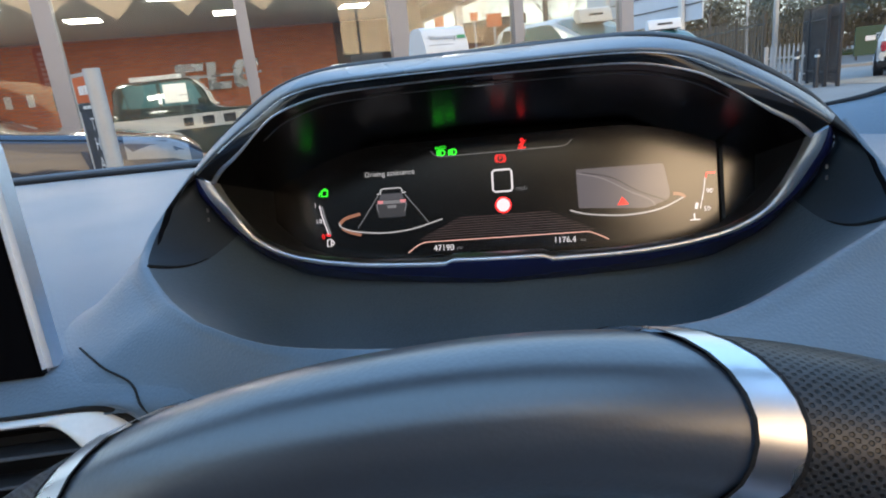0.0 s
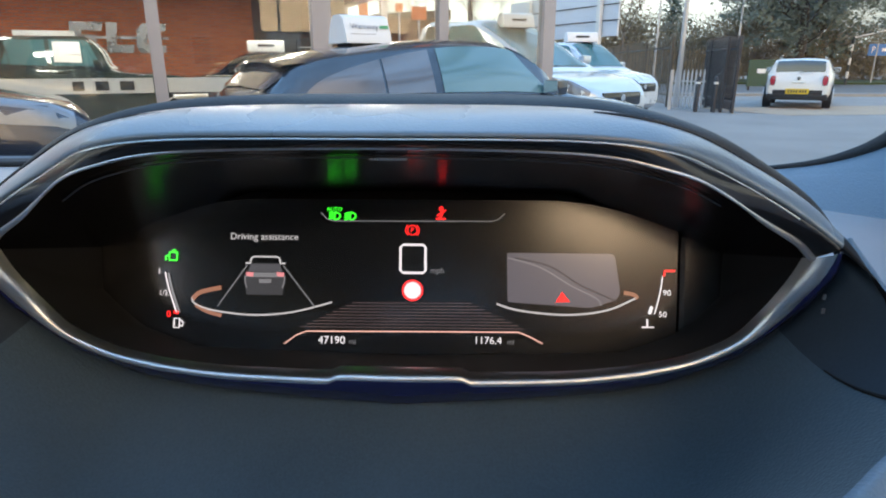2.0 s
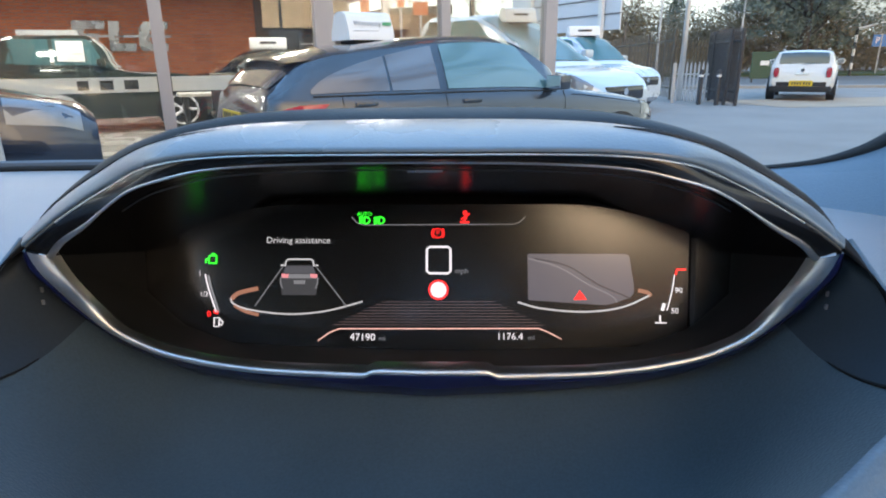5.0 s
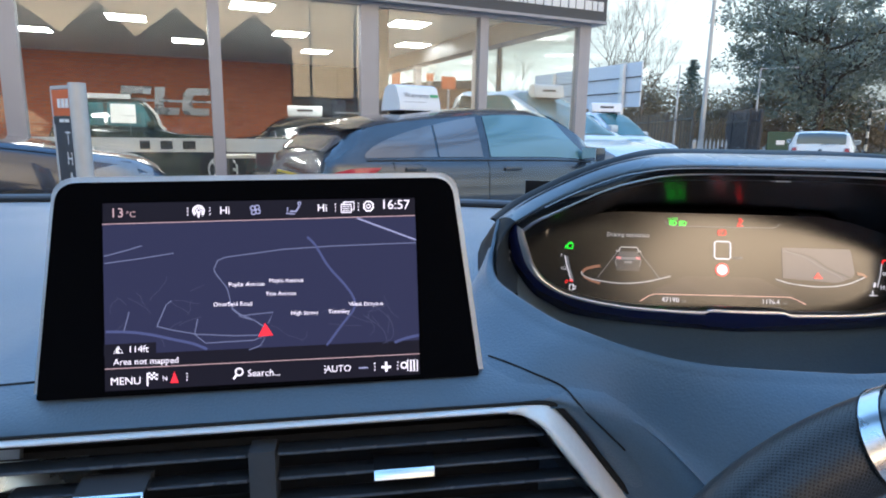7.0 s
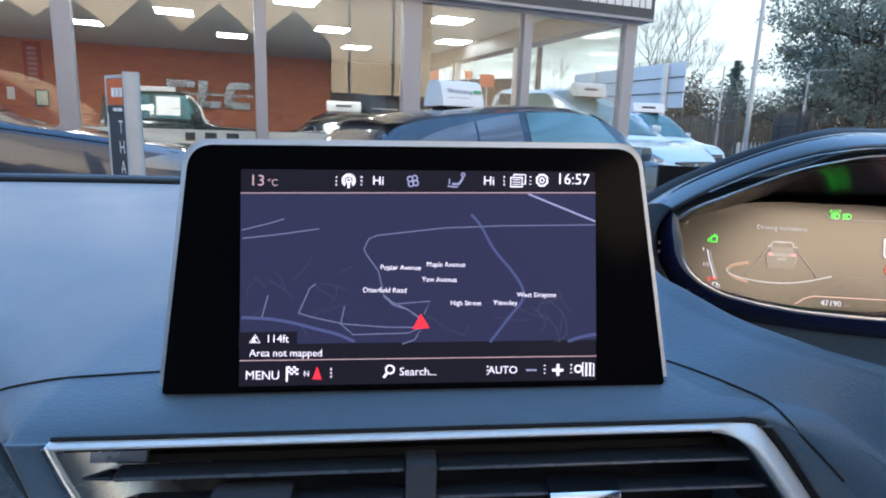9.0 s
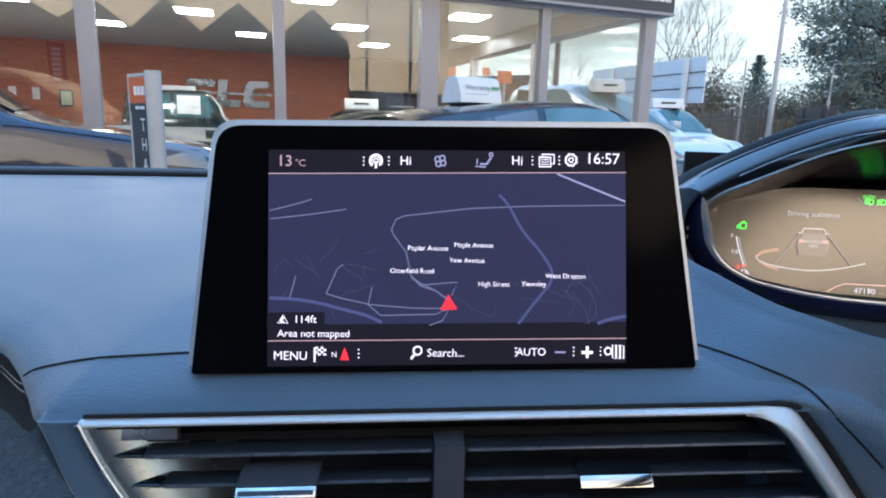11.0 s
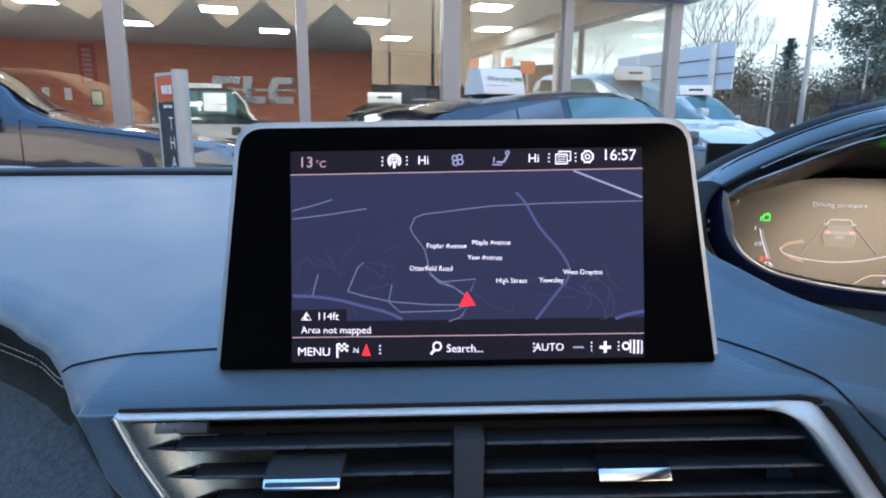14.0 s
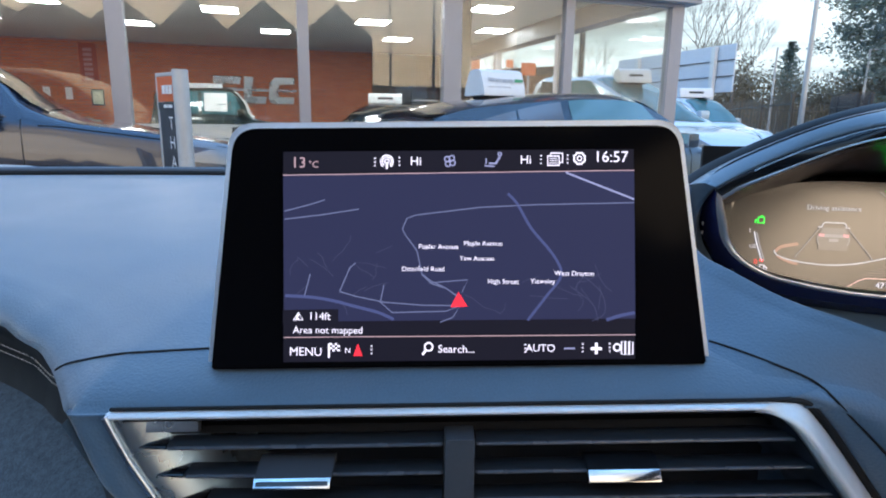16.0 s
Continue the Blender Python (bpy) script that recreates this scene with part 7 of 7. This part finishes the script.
def broad_tree(x, y, h, width, seed, label, clumps=560, count=60, size=0.11):
    rnd = random.Random(seed)
    tr = thing("tree", label, "tree", Matrix.Translation((x, y, 0)))
    bm, tips = bmesh.new(), []
    tube([Vector((0, 0, -0.1)), Vector((0.1, 0, h * 0.2)), Vector((0.0, 0.1, h * 0.5)), Vector((0.2, 0.0, h * 0.8))], [h * 0.022, h * 0.018, h * 0.013, h * 0.004], 10, bm=bm)
    for k in range(12):
        a = k * 0.9 + rnd.uniform(-0.3, 0.3)
        limbs(bm, Vector((0, 0, h * rnd.uniform(0.12, 0.6))), Vector((math.cos(a), math.sin(a), rnd.uniform(0.2, 0.8))).normalized(), width * 0.36, h * 0.008, 2, rnd, tips, 0.3)
    part("trunk", bm, bark, tr, smooth="all")
    bm = bmesh.new()
    # clumps fill a rounded crown; whole pockets stay open to the sky
    holes = [Vector((rnd.uniform(-1, 1), rnd.uniform(-1, 1), rnd.uniform(-1, 1))) * 0.8 for k in range(16)]
    made = 0
    while made < clumps:
        d = Vector((rnd.uniform(-1, 1), rnd.uniform(-1, 1), rnd.uniform(-1, 1)))
        a = math.atan2(d.y, d.x)
        edge = 0.86 + 0.10 * math.sin(3 * a + seed) + 0.10 * math.sin(7 * a + 5 * d.z + seed) + rnd.uniform(-0.06, 0.06)
        if d.length > edge or d.length < 0.25 or min((d - q).length for q in holes) < 0.19:
            continue
        p = Vector((d.x * width, d.y * width, h * 0.57 + d.z * h * 0.45))
        leaves(bm, p, 0.75, int(count * rnd.uniform(0.5, 1.3)), size, rnd, 0.6)
        made += 1
    part("crown", bm, leaf_dark, tr, "dense grey-green evergreen crown with gaps")
    return tr


def bare_tree(x, y, h, seed, label):
    rnd = random.Random(seed)
    tr = thing("bare_tree", label, "tree", Matrix.Translation((x, y, 0)))
    bm, tips = bmesh.new(), []
    tube([Vector((0, 0, -0.1)), Vector((0, 0.1, h * 0.2)), Vector((0.1, 0, h * 0.4))], [h * 0.014, h * 0.012, h * 0.009], 8, bm=bm)
    for k in range(6):
        a = k * 1.05 + rnd.uniform(-0.3, 0.3)
        limbs(bm, Vector((0, 0, h * rnd.uniform(0.25, 0.4))), Vector((math.cos(a) * 0.6, math.sin(a) * 0.6, 1)).normalized(), h * 0.24, h * 0.0032, 4, rnd, tips, 0.3)
    part("trunk", bm, bark_pale, tr, "bare winter branches", smooth="all")
    return tr


def fir_tree(x, y, h, seed, label):
    rnd = random.Random(seed)
    tr = thing("fir_tree", label, "tree", Matrix.Translation((x, y, 0)))
    part("trunk", tube([Vector((0, 0, -0.1)), Vector((0, 0, h))], [h * 0.025, 0.02], 8), bark, tr)
    bm = bmesh.new()
    for i in range(22):
        f = 0.10 + 0.88 * i / 21
        r = h * 0.36 * (1 - f) ** 0.8 + 0.16
        for k in range(7):
            a = k * 0.9 + i * 0.7 + rnd.uniform(-0.2, 0.2)
            e = r * rnd.uniform(0.45, 1.25)
            for s in lin(0.2, 1, 5):
                leaves(bm, (math.cos(a) * e * s, math.sin(a) * e * s, h * f - 0.10 * e * s + rnd.uniform(-0.2, 0.2)), 0.10 + 0.34 * (1 - f), 8, 0.085, rnd, 0.5)
    part("crown", bm, leaf_fir, tr, "ragged dark fir crown")
    return tr


broad_tree(21.4, 41.0, 14.0, 7.6, 3, "large dark evergreen tree beyond the road")
broad_tree(26.5, 50.0, 12.0, 6.0, 8, "dark evergreen tree behind the road", 420, 50, 0.14)
bare_tree(8.2, 38.0, 11.5, 4, "leafless tree behind the billboard")
bare_tree(11.0, 44.0, 9.0, 12, "leafless tree behind the fence")
bare_tree(1.8, 45.0, 7.6, 15, "small leafless tree far behind the billboard")
bare_tree(-4.1, 45.0, 7.2, 19, "small leafless tree far behind the showroom")
fir_tree(17.2, 53.0, 7.3, 6, "narrow dark fir tree behind the hedge")
rnd = random.Random(21)
bm = bmesh.new()
for i in range(900):
    f = rnd.random()
    x, y = 6.5 + 30 * f, 47 + 5 * f + rnd.uniform(-1.5, 1.5)
    hgt = 3.3 + 1.9 * math.sin(7 * f + 0.6) ** 2 + 0.9 * rnd.random()
    leaves(bm, (x, y, rnd.uniform(0.2, hgt)), 0.9, 60, 0.10, rnd)
tagged(part("hedge", bm, leaf_hedge), "brown-green winter hedge behind the fence", "hedge", kind="stuff")
bm = bmesh.new()
for i in range(700):
    x = rnd.uniform(-60, 70)
    y = 95 + rnd.uniform(-3, 3)
    leaves(bm, (x, y, rnd.uniform(0.3, 3.6 + 2.2 * math.sin(x * 0.21) ** 2)), 1.8, 22, 0.38, rnd)
tagged(part("far_woods", bm, leaf_hedge), "far line of trees in brown and green", "woods", kind="stuff")


fence_brown = mat("weathered_brown_steel", (0.10, 0.085, 0.065), 0.7, var=0.2, scale=5)


def palisade(p0, p1, h, step, label, material=fence_dark):
    a, b = Vector((*p0, 0)), Vector((*p1, 0))
    n = int((b - a).length / step)
    fe = thing("fence", label, "fence")
    d = (b - a).normalized()
    ang = math.degrees(math.atan2(d.y, d.x))
    for z in (0.35, h - 0.35):
        part("rail", box(((b - a).length / 2, 0, z), ((b - a).length, 0.035, 0.045), 0, Matrix.Translation(a) @ pose(0, 0, 0, 0, 0, ang)), material, fe)
    me = None
    for i in range(n + 1):
        if me is None:
            bm = bmesh.new()
            prof = [(-0.024, 0.06), (0.024, 0.06), (0.024, h - 0.12), (0.0, h), (-0.024, h - 0.12)]
            f = bm.faces.new([bm.verts.new((x, 0, z)) for x, z in prof])
            r = bmesh.ops.extrude_face_region(bm, geom=[f])
            bmesh.ops.translate(bm, vec=(0, 0.012, 0), verts=[v for v in r["geom"] if isinstance(v, bmesh.types.BMVert)])
            first = part("pale", bm, material, fe)
            me = first.data
            ob = first
        else:
            ob = new("pale", me)
            ob.parent = fe
        ob.matrix_basis = Matrix.Translation(a + d * step * i) @ pose(0, -0.03, 0, 0, 0, ang)
    for i in range(0, n + 1, 18):
        p = a + d * step * i
        part("post", box((p.x, p.y, (h - 0.05) / 2), (0.08, 0.08, h - 0.05), 0.005), material, fe)
    return fe


palisade((7.50, 17.0), (7.90, 19.8), 2.0, 0.10, "dark steel palisade gate leaf standing open", fence_dark)
palisade((7.32, 17.3), (7.72, 19.9), 2.0, 0.10, "dark steel palisade gate leaf folded behind the other", fence_dark)
palisade((6.25, 18.3), (7.0, 17.7), 1.15, 0.11, "low galvanised steel pales beside the gate", galv)


def bollard(x, y):
    bo = thing("bollard", "black steel bollard with a pale band beside the gate", "bollard", Matrix.Translation((x, y, 0)), group="bollards by the gate")
    part("post", tube([Vector((0, 0, 0)), Vector((0, 0, 0.86)), Vector((0, 0, 0.92)), Vector((0, 0, 0.94))], [0.06, 0.06, 0.045, 0.01], 14), fence_dark, bo, smooth=True)
    part("band", tube([Vector((0, 0, 0.74)), Vector((0, 0, 0.80))], 0.0615, 14), white_gloss, bo, "pale band", smooth=True)


bollard(6.72, 17.5)
bollard(7.12, 17.3)
palisade((6.6, 19.6), (7.6, 34.0), 2.1, 0.2, "weathered steel palisade fence along the lot", fence_brown)
palisade((7.6, 34.0), (14.5, 36.0), 2.2, 0.2, "weathered steel palisade fence before the hedge", fence_brown)


def street_lamp(x, y, h, label, arm=1.2, r=0.07):
    lp = thing("street_lamp", label, "street lamp", Matrix.Translation((x, y, 0)))
    part("pole", tube([Vector((0, 0, 0)), Vector((0, 0, h * 0.25)), Vector((0, 0, h))], [r * 1.3, r, r * 0.6], 10), galv, lp, smooth=True)
    if arm:
        part("arm", tube([Vector((0, 0, h - 0.05)), Vector((arm, 0.1, h + 0.06))], r * 0.45, 8), galv, lp)
        part("lantern", box((arm + 0.25, 0.1, h + 0.06), (0.6, 0.18, 0.1), 0.03), galv, lp, smooth=True)
    return lp


street_lamp(6.95, 19.8, 9.5, "tall pale lamp post by the gate", 0)
street_lamp(9.35, 30.5, 4.5, "pale pole with a small box behind the fence", 0, 0.06)
street_lamp(16.3, 38.0, 5.2, "street lamp with a short arm beyond the road", 1.6, 0.07)


def build_billboard():
    bb = thing("billboard", "back of a pale blue-grey billboard on white posts", "billboard", Matrix.Translation((4.9, 19.5, 0)) @ pose(0, 0, 0, 0, 0, -62))
    for k in range(3):
        part("sheet", box((-3.0, 0, 2.30 + 0.455 * k), (6.0, 0.05, 0.445), 0.004), board_back, bb)
    for z in (2.53, 2.985):
        part("rail", box((-3.0, -0.03, z), (6.0, 0.04, 0.03)), sign_grey, bb)
    for x in (-4.6, -0.75):
        part("post", box((x, -0.12, 1.70), (0.16, 0.12, 3.40), 0.006), white_gloss, bb)


build_billboard()


def build_beacon():
    bc = thing("crossing_beacon", "black and white banded crossing pole by the road", "beacon", Matrix.Translation((25.0, 41.6, 0)))
    for k in range(7):
        part("band", tube([Vector((0, 0, 0.42 * k)), Vector((0, 0, 0.42 * (k + 1)))], 0.085, 14), letter_dark if k % 2 == 0 else white_gloss, bc, smooth=True)
    part("arm", tube([Vector((0, 0, 2.9)), Vector((2.0, 0.1, 3.35))], 0.05, 8), white_gloss, bc)
    ps = thing("parking_sign", "blue and white parking sign on a pole", "road sign", Matrix.Translation((27.6, 43.2, 0)))
    part("pole", tube([Vector((0, 0, 0)), Vector((0, 0, 2.6))], 0.05, 8), galv, ps)
    part("panel", box((0.4, 0, 2.2), (1.9, 0.05, 0.75), 0.01), mat("blue_sign_face", (0.04, 0.18, 0.5), 0.4, var=0.05, scale=3), ps)
    part("letter", text_bm("P", 0.55, Matrix.Translation((-0.25, -0.04, 2.2))), letter_white, ps)
    part("caption_bar", box((0.72, -0.03, 2.2), (0.8, 0.01, 0.2)), letter_white, ps)


build_beacon()


def build_camera_post():
    cp = thing("lamp_post", "dark grey post with a small floodlight behind the showroom", "lamp post", Matrix.Translation((0.47, 17.0, 0)))
    part("pole", tube([Vector((0, 0, 0)), Vector((0, 0, 3.55))], 0.075, 10), fence_dark, cp, smooth=True)
    part("floodlight", box((-0.16, -0.05, 3.56), (0.30, 0.16, 0.16), 0.02), letter_dark, cp, smooth=True)


build_camera_post()


def build_recycling_panel():
    rp = thing("green_fence_panel", "dark green hoarding panel with a white block mark", "hoarding")
    part("panel", box((15.6, 32.5, 0.85), (1.9, 0.06, 1.3), 0.01), mat("dark_green_board", (0.015, 0.06, 0.035), 0.5, var=0.2, scale=3), rp)
    part("mark", box((15.3, 32.45, 0.95), (0.42, 0.02, 0.22), 0.005), letter_white, rp)
    for x in (14.8, 16.4):
        part("post", box((x, 32.56, 0.7), (0.07, 0.07, 1.4)), fence_dark, rp)


build_recycling_panel()
